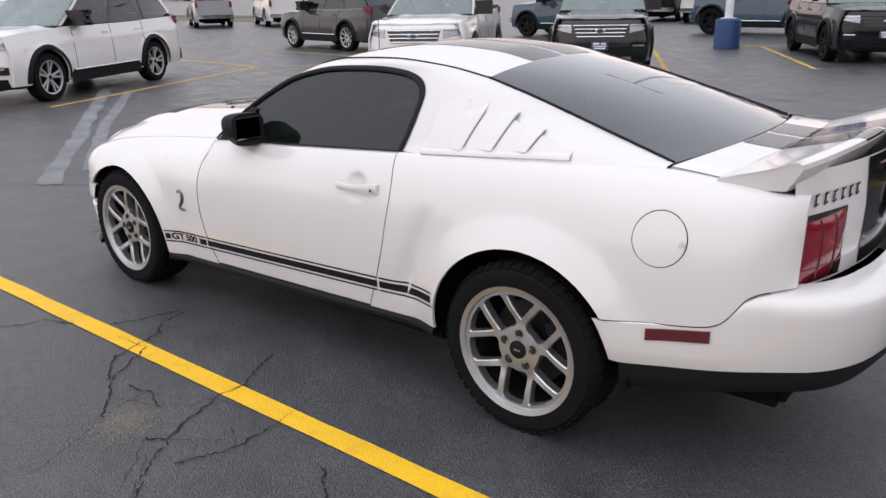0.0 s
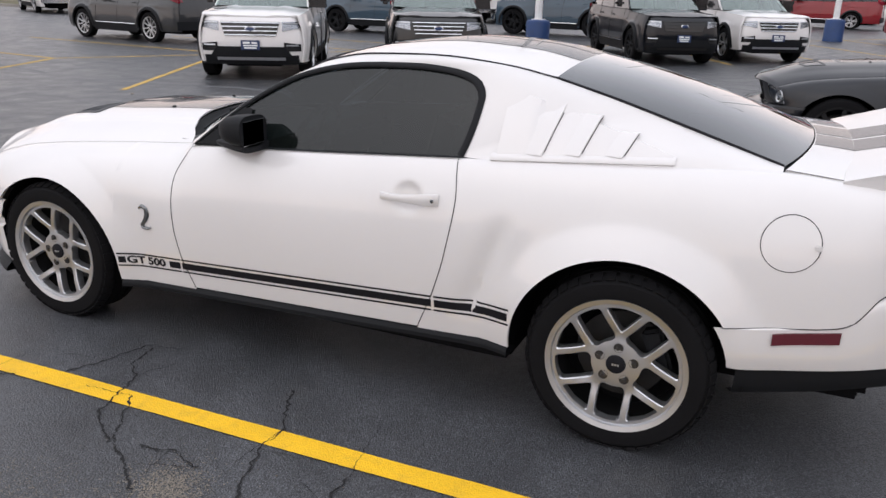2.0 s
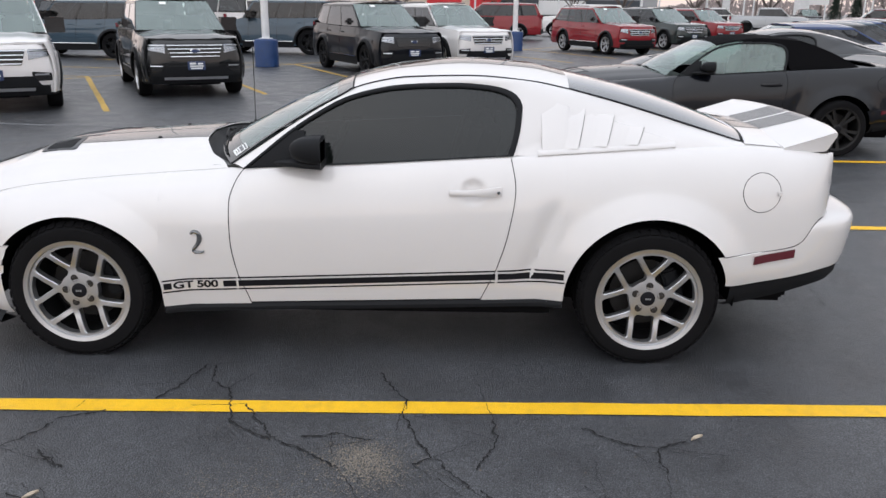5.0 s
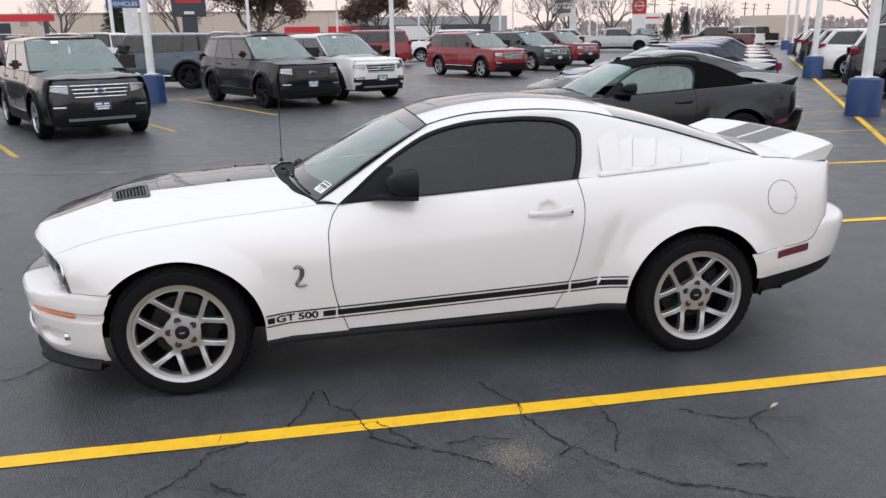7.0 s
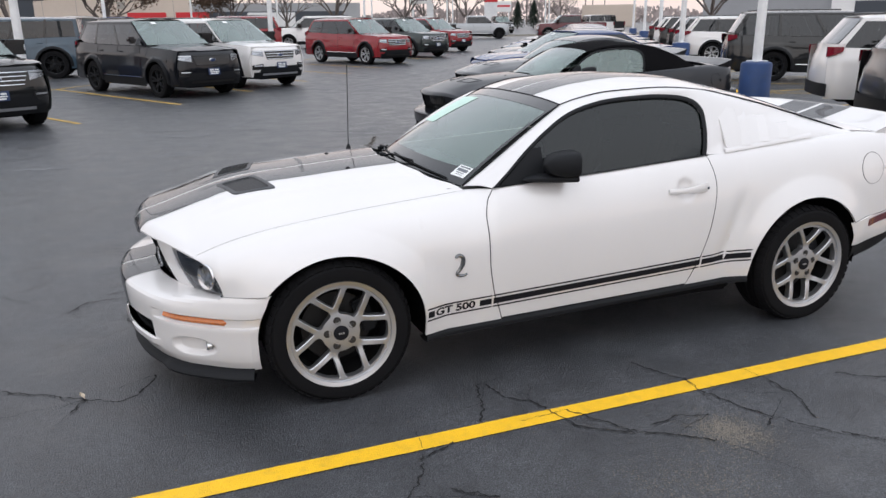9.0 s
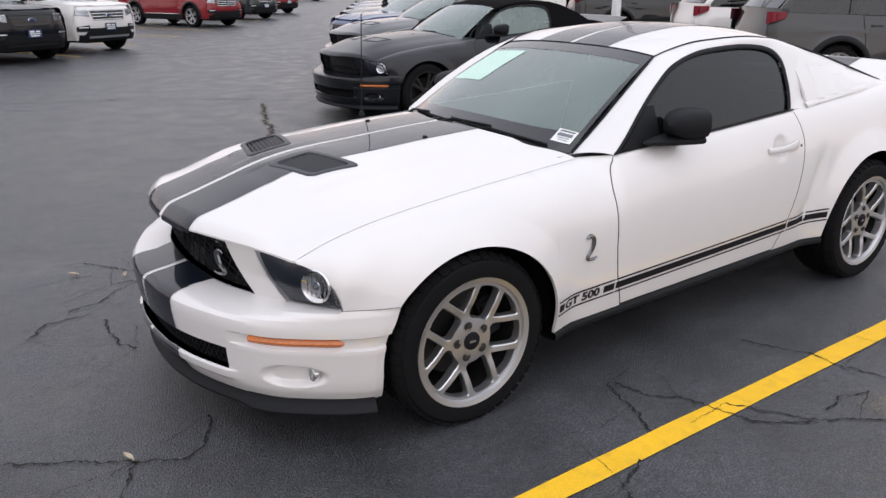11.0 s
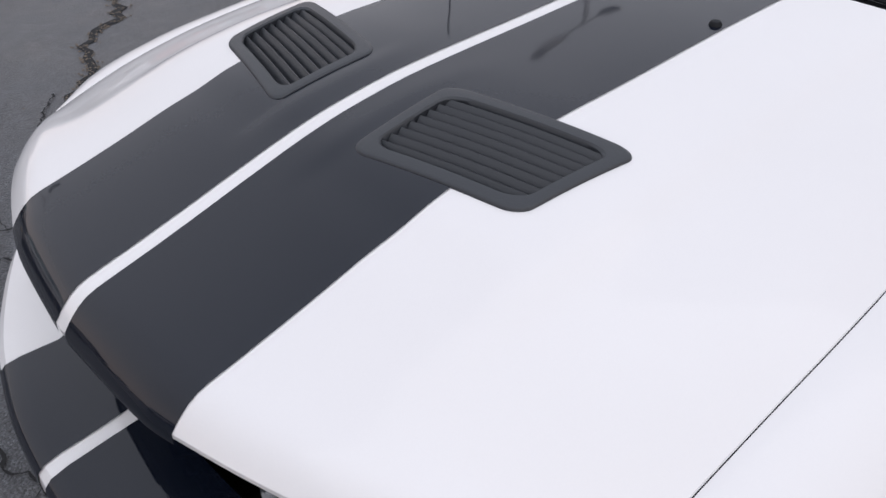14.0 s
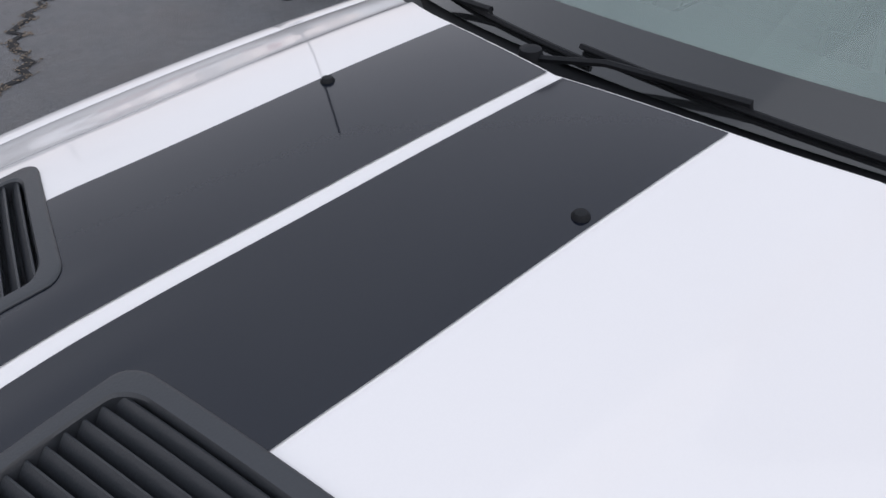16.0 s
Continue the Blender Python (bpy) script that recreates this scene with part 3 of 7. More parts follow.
def ws_low(u):
    return Vector((lerp(-.812, -.655, abs(u) ** 2.2), .632 * u, lerp(.950, .902, abs(u) ** 2.2)))


def ws_pt(u, v, out=0.0):
    a, b = ws_low(u), roof_pt(u, 0)
    side = WS_SIDE(v)
    p = a.lerp(b, v)
    p.y = u * side.y
    bow = 4 * v * (1 - v) * .016
    return p + Vector((-bow * .6 - out * .6, 0, bow + out * .8))


def rg_pt(u, v, out=0.0):
    a = roof_pt(u, 1)
    b = Vector((lerp(1.895, 1.80, abs(u) ** 2.2), .618 * u, lerp(1.068, 1.043, abs(u) ** 2)))
    side = RG_SIDE(v)
    p = a.lerp(b, v)
    p.y = u * side.y
    bow = 4 * v * (1 - v) * .022 * (1 - abs(u) ** 3)
    return p + Vector((bow * .25 + out * .4, 0, bow + out * .9))


def deck_pt(u, v, out=0.0):
    x0 = lerp(1.90, 1.806, abs(u) ** 2.2)
    x = lerp(x0, 2.10, v)
    y = u * lerp(.66, .685, v)
    return Vector((x, y, lerp(1.066, 1.050, v) - (.026 + .004 * v) * abs(u) ** 3 + out))


def spoiler_pt(u, v):
    """u across, v round the section of the ducktail."""
    end = abs(u) ** 6
    sec = [(1.975, 1.030), (1.98, 1.046), (2.05, 1.068), (2.14, 1.094), (2.224, 1.119), (2.244, 1.115), (2.246, 1.100), (2.225, 1.062), (2.205, 1.030), (2.0, 1.010)]
    k = v * (len(sec) - 1)
    i = min(int(k), len(sec) - 2)
    x, z = lerp(sec[i][0], sec[i + 1][0], k - i), lerp(sec[i][1], sec[i + 1][1], k - i)
    bow = (1 - u * u) * .055
    z = z - .014 * abs(u) ** 4
    return Vector((x + bow * (.3 + .7 * smooth(0, .4, v)) - .022 * end * smooth(.2, .6, v), u * (.705 - .010 * smooth(.3, .55, v)), z))


def tail_pt(y, z):
    return Vector((2.340 - .29 * abs(y) ** 2.0 + .02 * (z - .7) - .10 * max(0, z - .9), y, z))


# ---- wheels ----
def star_face(sgn, o, hub_y, turn, rim_r):
    """Wheel face with five parallel-sided slots and five wedge openings between paired spokes."""
    half_slot, half_pair, r_slot, top, k = .0465, .0722, .089, rim_r - .030, rim_r / .25
    tri = half_pair / math.sin(radians(36))

    def soft(d, c):
        """How far a corner of radius c draws an edge in, at d from the corner."""
        return c - math.sqrt(max(0.0, c * c - (c - d) ** 2)) if d < c else 0.0

    def edges(r):
        a0, a1 = 0.0, radians(36)
        if r_slot < r < top:
            w = half_slot - soft(r - r_slot, .030) - soft(top - r, .016)
            a0 = math.asin(max(0.0, w) / r)
        if tri < r < top:
            a1 = math.asin(min(1.0, (half_pair + soft(r - tri, .016) * .5 + soft(top - r, .014)) / r))
        return a0, min(a1, radians(36))

    def level(r):
        return lerp(hub_y + sgn * .004, o - sgn * .012, smooth(.06, top + .01, r)) - sgn * .007 * math.exp(-((r - .115) / .035) ** 2)
    rs = [.034, .045, .060, .075, .086, r_slot, .0905, .0915, .093, .096, .100, .106, .114, .120, tri, .1262, .128, .132, .138, .148, .162, .178, .192, .203, .208, .212, .2155, .2175, .219, .2197, top, top + .012]
    bm = bmesh.new()
    for arm in range(5):
        for mirror in (-1, 1):
            rows = []
            for r in rs:
                a0, a1 = edges(r)
                open0, open1 = r_slot < r < top, tri < r < top
                row = []
                for f, e in ((0, open0), (.14, 0), (.5, 0), (.86, 0), (1, open1)):
                    a = mirror * lerp(a0, a1, f) + radians(72 * arm + turn)
                    drop = .004 if e else 0.0
                    row.append(bm.verts.new((math.sin(a) * r * k, level(r) - sgn * drop, math.cos(a) * r * k)))
                rows.append(row)
            for r0, r1 in zip(rows, rows[1:]):
                for j in range(4):
                    bm.faces.new((r0[j], r0[j + 1], r1[j + 1], r1[j]))
    bmesh.ops.dissolve_degenerate(bm, dist=1e-6, edges=bm.edges)
    return flange(bm, Vector((0, -sgn * .034, 0)))


def build_wheel(parent, x, y, sgn, spokes="pairs", rim="alloy", tyre_r=TYRE, rim_r=.250, width=.25, turn=0.0, z=None, detail=1, cap="ink"):
    """A wheel whose outer face looks to sgn*y; parent is the car."""
    w = new("wheel")
    w.parent = parent
    w.location = (x, y, z if z is not None else tyre_r - .004)
    n = 56 if detail else 28
    h = width / 2
    prof = [(rim_r - .012, -h + .03), (rim_r + .004, -h + .004), (rim_r + .03, -h), (tyre_r - .025, -h + .004), (tyre_r - .006, -h + .022), (tyre_r, -h + .045)]
    if detail:
        for g in (-.055, 0, .055):
            prof += [(tyre_r, g - .006), (tyre_r - .007, g - .004), (tyre_r - .007, g + .004), (tyre_r, g + .006)]
    prof += [(r, -hh) for r, hh in reversed(prof[:6])]
    bm = lathe(prof, n, "y")
    tyre = part("tyre", bm, "rubber", w, "black road tyre")
    if detail:
        bm = bmesh.new()
        for k in range(46):  # shoulder tread blocks
            a = 2 * math.pi * k / 46
            for side in (-1, 1):
                mm = Matrix.Rotation(a, 4, 'Y') @ pose(0, side * (h - .027), tyre_r - .005, -side * 24, 0, 0)
                box(-.0165, .0165, -.020, .020, -.003, .0035, 0, bm, mm)
        part("tread", bm, "rubber", tyre, "worn tread blocks of the tyre shoulder", 35, "stuff")
    o = sgn * (h - .006)  # outer face
    bm = lathe([(rim_r - .022, o - sgn * .030), (rim_r - .019, o - sgn * .012), (rim_r - .015, o - sgn * .001), (rim_r + .003, o + sgn * .004), (rim_r + .006, o - sgn * .004)], n, "y")
    rimob = part("rim", bm, rim, w)
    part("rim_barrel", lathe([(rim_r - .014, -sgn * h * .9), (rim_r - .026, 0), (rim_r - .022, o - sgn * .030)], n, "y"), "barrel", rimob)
    bm = bmesh.new()
    hub_y = o - sgn * .028
    if spokes == "pairs":
        plan = [(a * 72 + d, (a * 72 + d * 1.90)) for a in range(5) for d in (-14.2, 14.2)]
        wide = (.0255, .0165)
    elif spokes == "ten":
        plan = [(a * 36, a * 36) for a in range(10)]
        wide = (.020, .014)
    else:
        plan = [(a * 72 + d, (a * 72 + d * .3)) for a in range(5) for d in (-11, 11)]
        wide = (.026, .018)
    if spokes == "pairs" and detail:
        bm.free()
        plan, bm = [], star_face(sgn, o, hub_y, turn, rim_r)
    for rim_a, hub_a in plan:
        ra, ha = radians(rim_a + turn), radians(hub_a + turn)
        hubr = .122 if spokes == "pairs" else .05
        p0 = Vector((math.sin(ha) * hubr * .8, hub_y - sgn * .002, math.cos(ha) * hubr * .8))
        p1 = Vector((math.sin(ra) * (rim_r - .014), o - sgn * .010, math.cos(ra) * (rim_r - .014)))
        d = (p1 - p0).normalized()
        sidev = d.cross(Vector((0, 1, 0))).normalized()
        ring = []
        for p, wd, dep in ((p0, wide[0], .040), (p0.lerp(p1, .55), wide[1] * .92, .034), (p1, wide[1] * 1.25, .030)):
            up = Vector((0, sgn, 0))
            ring.append([bm.verts.new(p + sidev * wd * a_ + up * b_) for a_, b_ in ((-.78, .0), (.78, .0), (1.0, -.004), (.9, -dep), (-.9, -dep), (-1.0, -.004))])
        for r0, r1 in zip(ring, ring[1:]):
            for k in range(6):
                bm.faces.new((r0[k], r0[(k + 1) % 6], r1[(k + 1) % 6], r1[k]))
    part("spokes", bm, rim, rimob)
    hr = (.046 if detail else .101) if spokes == "pairs" else .058
    bm = lathe([(.0, hub_y + sgn * .004), (.045, hub_y + sgn * .004), (hr - .006, hub_y), (hr, hub_y - sgn * .008), (hr - .004, hub_y - sgn * .04)], 30 if detail else 16, "y")
    hub = part("hub", bm, rim, rimob)
    if detail:
        for k in range(5):
            a = radians(72 * k + 36 + turn)
            px, pz = math.sin(a) * .064, math.cos(a) * .064
            bm = lathe([(0, .0), (.0165, 0), (.0170, sgn * .0015), (.0178, sgn * .0012)], 16, "y", None, Matrix.Translation((px, hub_y + sgn * .0035, pz)))
            lathe([(0, sgn * .012), (.007, sgn * .011), (.0085, sgn * .003), (.0085, 0)], 8, "y", bm, Matrix.Translation((px, hub_y + sgn * .002, pz)))
            part("lug_nut", bm, "lugpocket", rimob)
    bm = lathe([(0, hub_y + sgn * .012), (.030, hub_y + sgn * .0115), (.0345, hub_y + sgn * .009), (.036, hub_y + sgn * .002)], 28, "y")
    part("centre_cap", bm, cap, rimob)
    if detail:
        for k in (-1, 0, 1):
            part("cap_mark", box(k * .0095 - .0032, k * .0095 + .0032, hub_y + sgn * .0105, hub_y + sgn * .0128, -.004, .004), "alloy", rimob)
    bm = lathe([(.0, -sgn * .005), (.165, -sgn * .005), (.168, -sgn * .012), (.168, -sgn * .03), (.0, -sgn * .03)], 30 if detail else 16, "y")
    part("brake_disc", bm, "alloydark", w)
    if detail:
        m = Matrix.Rotation(radians(70), 4, 'Y')
        bm = box(-.085, .085, -.03, .03, .10, .175, .012, None, m @ Matrix.Translation((0, sgn * .01, 0)))
        part("brake_caliper", bm, "plastic", w)
    # added black disc that stands in for the dark inside the wheel
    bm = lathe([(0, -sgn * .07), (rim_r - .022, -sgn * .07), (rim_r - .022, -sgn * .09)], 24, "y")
    part("wheel_shade_disc", bm, "well", w)
    return w


# inset from the plan curve and height, from the top shelf down
c_face = curve((.192, .060), (.222, .042), (.240, .033), (.258, .028), (.275, .024), (.30, .020), (.345, .015), (.385, .010), (.42, .005), (.455, .001))
FRONT_ROWS = [(.19, .541), (.10, .528), (.04, .519), (.014, .511), (.003, .499), (.0, .485), (.001, .466)] + [(c_face(z), z) for z in (.456, .452, .446, .430, .416, .410, .405, .396)] + [(c_face(z), z) for z in steps(.385, .241, 24)] + [(c_face(z), z) for z in (.231, .222, .192)]
REAR_ROWS = [(.10, .715), (.04, .705), (.012, .690), (.0, .668), (.0, .62), (.008, .54), (.016, .46), (.030, .395)]


@functools.lru_cache(None)
def front_end(z):
    """The share of the front plan at which the wheel arch cuts it at a height."""
    x = AXF - .405 * math.sqrt(max(.02, 1 - (max(0, z - HUBZ) / .370) ** 2))
    return plan_share_x(front_plan, x, -1)


@functools.lru_cache(None)
def rear_end(z):
    x = AXR + .405 * math.sqrt(max(.02, 1 - (max(0, z - HUBZ) / .396) ** 2))
    return plan_share_x(rear_plan, x, -1)


def front_pt(u, v, out=0.0, cut=True):
    inset, z = FRONT_ROWS[v]
    if cut:
        e = front_end(min(z, .5515))
        u = lerp(e, 1 - e, u)
    if v == 0:
        y = front_plan(u).y
        if abs(y) < .836:
            p = nose_low(y)
        else:
            p = plan_pt(front_plan, u, .012, .5515)
        return p + Vector((0, 0, out))
    f = smooth(.50, .86, abs(front_plan(u).y))
    if v < 4:
        inset = inset * (1 - f) + f * (.010, .010, .006, .004)[v]
        z = z + f * (.0, .016, .014, .008)[v]
    ya = abs(front_plan(u).y)
    r = math.hypot((ya - .728) / .088, (z - .303) / .048)
    inset += .034 * smooth(0, .42, 1 - r) * lerp(.75, 1.0, smooth(.65, .80, ya)) if r < 1 else 0
    inset += .016 * smooth(.53, .60, ya) * smooth(.403, .411, z) * (1 - smooth(.447, .457, z))
    inset -= .014 * (1 - smooth(.50, .58, ya)) * smooth(.240, .262, z) * (1 - smooth(.290, .297, z))
    p = plan_pt(front_plan, u, inset - out, z)
    if v < 3:
        a = nose_low(p.y) if abs(p.y) < .836 else None
        if a is not None:
            p.x = min(p.x, a.x - .003)
    return p + Vector((0, 0, out if v < 5 else 0))


def rear_rise(x):
    return .055 * smooth(1.75, 2.3, x)


def rear_pt(u, v, out=0.0, cut=True):
    inset, z = REAR_ROWS[v]
    if cut:
        e = rear_end(lerp(.395, .548, (z - .395) / .32))
        u = lerp(e, 1 - e, u)
    x = rear_plan(u).x
    top = c_qb(x) - .004
    f = smooth(2.10, 2.26, x)
    inset = inset * f + (1 - f) * (.006 + .020 * max(0, (.50 - z) / .105) * .8)
    z = lerp(.395 + rear_rise(x), top, (z - .395) / (.715 - .395))
    return plan_pt(rear_plan, u, inset + out, z)


def rear_inset(z):
    return lerp(.026, .002, smooth(.40, .62, z))


@functools.lru_cache(None)
def plan_share_x(plan, x, sgn):
    """The share of a plan curve at which one of its halves has that x."""
    lo, hi = 0.0, .5
    grows = plan(.5).x > plan(0).x
    for _ in range(40):
        mid = (lo + hi) / 2
        if (plan(mid).x < x) == grows:
            lo = mid
        else:
            hi = mid
    return lo if sgn < 0 else 1 - lo


def mirror_bm(sgn):
    """Door mirror: a rounded shell, flat behind, on a short foot."""
    bm = bmesh.new()
    rows = []
    for t in steps(0, 1, 12):
        x = lerp(-.325, -.172, t)
        g = (1 - (1 - t) ** 2.6) ** .5
        rows.append([])
        for k in range(20):
            a = 2 * math.pi * k / 20
            cy, cz = math.copysign(abs(math.cos(a)) ** .62, math.cos(a)), math.copysign(abs(math.sin(a)) ** .62, math.sin(a))
            y = .860 + .092 * g * cy
            z = 1.020 + .064 * g * cz + .010 * g * cy * .3
            rows[-1].append(bm.verts.new((x, sgn * y, z)))
    for r0, r1 in zip(rows, rows[1:]):
        for k in range(20):
            bm.faces.new((r0[k], r0[(k + 1) % 20], r1[(k + 1) % 20], r1[k]))
    bm.faces.new(rows[-1])
    rows = []
    for t in steps(0, 1, 10):
        x = lerp(-.415, -.172, t)
        g = (1 - (1 - t) ** 2.2) ** .5
        rows.append([])
        for k in range(16):
            a = 2 * math.pi * k / 16
            y = lerp(.80, .842, t) + lerp(.045, .092, t) * g * math.copysign(abs(math.cos(a)) ** .6, math.cos(a))
            z = .953 + .020 * g * math.copysign(abs(math.sin(a)) ** .7, math.sin(a)) - .006 * (1 - t)
            rows[-1].append(bm.verts.new((x, sgn * y, z)))
    for r0, r1 in zip(rows, rows[1:]):
        for k in range(16):
            bm.faces.new((r0[k], r0[(k + 1) % 16], r1[(k + 1) % 16], r1[k]))
    bm.faces.new(rows[-1])
    # sail foot against the window
    sheet(lambda u, v: (lambda z: Vector((lerp(lerp(-.52, -.30, v * .9), -.275, u), sgn * (glass_y(z) + .006), z)))(lerp(.925, 1.085, v)), steps(0, 1, 6), steps(0, 1, 6), bm)
    return bm


def build_louvres(car, sgn, body):
    """Quarter window cover: a raised plate with three angled slats over a ledge."""
    c_top = lambda x: lerp(1.250, 1.055, (x - .80) / .66)
    lo = lambda x: lerp(.998, 1.040, (x - .815) / .64)

    def skin_y(x, z):
        t = RG_SIDE(min(1, max(0, (x - .976) / .824)))
        zb, yb = c_zt(x), c_yt(x)
        tz, ty = (t.z, t.y) if x > .976 else (1.30, .56)
        f = min(1, max(0, (z - zb) / max(.02, tz - zb)))
        return lerp(yb, ty, f) + .022 * 4 * f * (1 - f) * .75
    def pt(x, z, out):
        return Vector((x, sgn * (skin_y(x, z) + out), z))
    # plate
    bm = sheet(lambda u, v: (lambda x: pt(x, lerp(lo(x), max(lo(x) + .012, c_top(x)), v), .006))(lerp(.835, 1.452, u)), steps(0, 1, 20), steps(0, 1, 8))
    plate = part("quarter_louvre", flange(bm, Vector((0, -sgn * .016, 0))), body, car, "white louvred quarter window cover")
    bm = bmesh.new()
    rows = []
    for x in steps(.815, 1.462, 20):
        z = lo(x)
        rows.append([bm.verts.new(pt(x, z + dz, o)) for dz, o in ((.016, .003), (.009, .011), (.0, .013), (-.008, .010), (-.013, .0))])
    for r0, r1 in zip(rows, rows[1:]):
        for k in range(4):
            bm.faces.new((r0[k], r0[k + 1], r1[k + 1], r1[k]))
    part("louvre_ledge", bm, body, plate)
    for xt, zt, xb, zb in ((1.050, 1.205, 1.000, 1.022), (1.182, 1.165, 1.135, 1.032), (1.320, 1.118, 1.282, 1.040)):
        bm = bmesh.new()
        rows = []
        for t in steps(0, 1, 10):
            x, z = lerp(xb, xt, t), lerp(zb, zt, t)
            rows.append([bm.verts.new(pt(x + dx, z, o)) for dx, o in ((-.105, -.004), (-.06, .0065), (-.006, .0165), (.0, .017), (.003, .013), (.004, .002))])
        for r0, r1 in zip(rows, rows[1:]):
            for k in range(5):
                bm.faces.new((r0[k], r0[k + 1], r1[k + 1], r1[k]))
        bm.faces.new(rows[-1])
        bm.faces.new(rows[0][::-1])
        part("louvre_slat", bm, body, plate)
        part("louvre_slit", sheet(lambda u, v: (lambda t: pt(lerp(xb, xt, t) + lerp(.0035, .0062, v), lerp(zb, zt, t), .0080))(lerp(.06, .94, u)), steps(0, 1, 6), [0, 1]), "ink", plate)


def grille_edges(y, v):
    """v 0 at the bumper, 1 under the hood; y is -1..1 across."""
    a, b = nose_low(y * .492), nose_up(y * .430)
    return a.lerp(b, v)


def grille_shell():
    bm = bmesh.new()
    back = Vector((.085, 0, 0))
    sheet(lambda u, v: grille_edges(u, v) + back, steps(-1, 1, 20), [0, .5, 1], bm)
    for v in (0, 1):
        sheet(lambda u, k: grille_edges(u, v) + back * k, steps(-1, 1, 20), [0, 1], bm)
    for u in (-1, 1):
        sheet(lambda v, k: grille_edges(u, v) + back * k, [0, .5, 1], [0, 1], bm)
    return bm


def grille_mesh(back):
    bm = bmesh.new()
    n, rows = 34, 8
    for j in range(rows):
        for i in range(n):
            y0, y1 = lerp(-1, 1, i / n), lerp(-1, 1, (i + 1) / n)
            v0, v1 = j / rows, (j + 1) / rows
            pair = ((y0, v0), (y1, v1)) if (i + j) % 2 else ((y0, v1), (y1, v0))
            tube([grille_edges(*pair[0]) + Vector((back, 0, 0)), grille_edges(*pair[1]) + Vector((back, 0, 0))], .0028, 4, bm)
    return bm


def ring_bm(radius, thick, m):
    pts = [m @ Vector((radius * math.cos(a), radius * math.sin(a), 0)) for a in steps(0, 2 * math.pi, 28)]
    bm = tube(pts, thick, 6)
    tube([m @ Vector((-radius, 0, 0)), m @ Vector((radius, 0, 0))], thick, 6, bm)
    tube([m @ Vector((0, 0, 0)), m @ Vector((0, -radius, 0))], thick, 6, bm)
    return bm


def soft_top():
    """A closed canvas top from the windscreen header to the deck."""
    c_z = curve((-.07, 1.292), (.15, 1.345), (.45, 1.372), (.85, 1.352), (1.2, 1.25), (1.5, 1.11), (1.62, 1.05))
    c_y = curve((-.07, .53), (.4, .57), (.85, .585), (1.2, .62), (1.62, .68))
    c_lo = curve((-.07, 1.262), (.2, 1.315), (.5, 1.325), (.68, 1.280), (.735, 1.18), (.755, 1.02), (.85, 1.0), (1.62, 1.02))

    def f(u, v):
        x = lerp(-.075, 1.62, u)
        a = lerp(-1, 1, v)
        zt, zl = c_z(x), min(c_z(x) - .004, c_lo(x))
        y = c_y(x) * math.copysign(min(1, abs(a) * 1.25), a)
        y += math.copysign(max(0, abs(a) - .8) / .2 * max(0, (zt - zl) * .32), a)
        k = abs(a)
        z = lerp(zt, zt - .03, (k / .8) ** 2) if k < .8 else lerp(zt - .03, zl - .005, (k - .8) / .2)
        return Vector((x, y, z))
    return flange(sheet(f, steps(0, 1, 44), steps(0, 1, 40)), Vector((0, 0, -.01)))


# ---- the coupe ----
def stripe_pair(fn, us_of, vs, name, parent, label, bm_mat="stripe"):
    for sgn in (-1, 1):
        part(name, sheet(fn(sgn), steps(0, 1, 8), vs), bm_mat, parent, label)


def snake(size, depth):
    """A rearing snake badge: an S-shaped tapering body with a hood, lying in the xz plane."""
    pts = [(.30, -.40), (.12, -.46), (-.10, -.45), (-.17, -.35), (-.07, -.21), (.04, -.06), (.11, .12), (.12, .28), (.04, .42), (-.11, .47), (-.25, .37)]
    wid = [.08, .12, .14, .15, .17, .20, .23, .21, .18, .16, .10]
    fx, fz, fw = (curve(*[(i / 10, v) for i, v in enumerate(vals)]) for vals in ([p[0] for p in pts], [p[1] for p in pts], wid))
    bm = bmesh.new()
    rings = []
    for t in steps(0, 1, 28):
        a, b = Vector((fx(max(0, t - .01)), 0, fz(max(0, t - .01)))), Vector((fx(min(1, t + .01)), 0, fz(min(1, t + .01))))
        d = (b - a).normalized()
        nrm = Vector((-d.z, 0, d.x))
        p, w = Vector((fx(t), 0, fz(t))), fw(t)
        rings.append([bm.verts.new((p + nrm * w * q[0]) * size + Vector((0, -depth * q[1], 0))) for q in ((-.5, 0), (-.38, .8), (0, 1.15), (.38, .8), (.5, 0))])
    for r0, r1 in zip(rings, rings[1:]):
        for k in range(4):
            bm.faces.new((r0[k], r0[k + 1], r1[k + 1], r1[k]))
    return bm


VENT = ((-1.787, .096), (-1.722, .360), (-1.526, .388), (-1.594, .088))


def in_vent(x, y, ma=.042, mb=.058):
    """Whether a place on the hood lies inside one of its two vents."""
    (xa, ya), (xb, yb), (xc, yc), (xd, yd) = VENT
    y = abs(y)
    a = b = .5
    for _ in range(6):
        a = (y - lerp(ya, yd, b)) / (lerp(yb, yc, b) - lerp(ya, yd, b))
        b = (x - lerp(xa, xb, a)) / (lerp(xd, xc, a) - lerp(xa, xb, a))
    return ma < a < 1 - ma and mb < b < 1 - mb


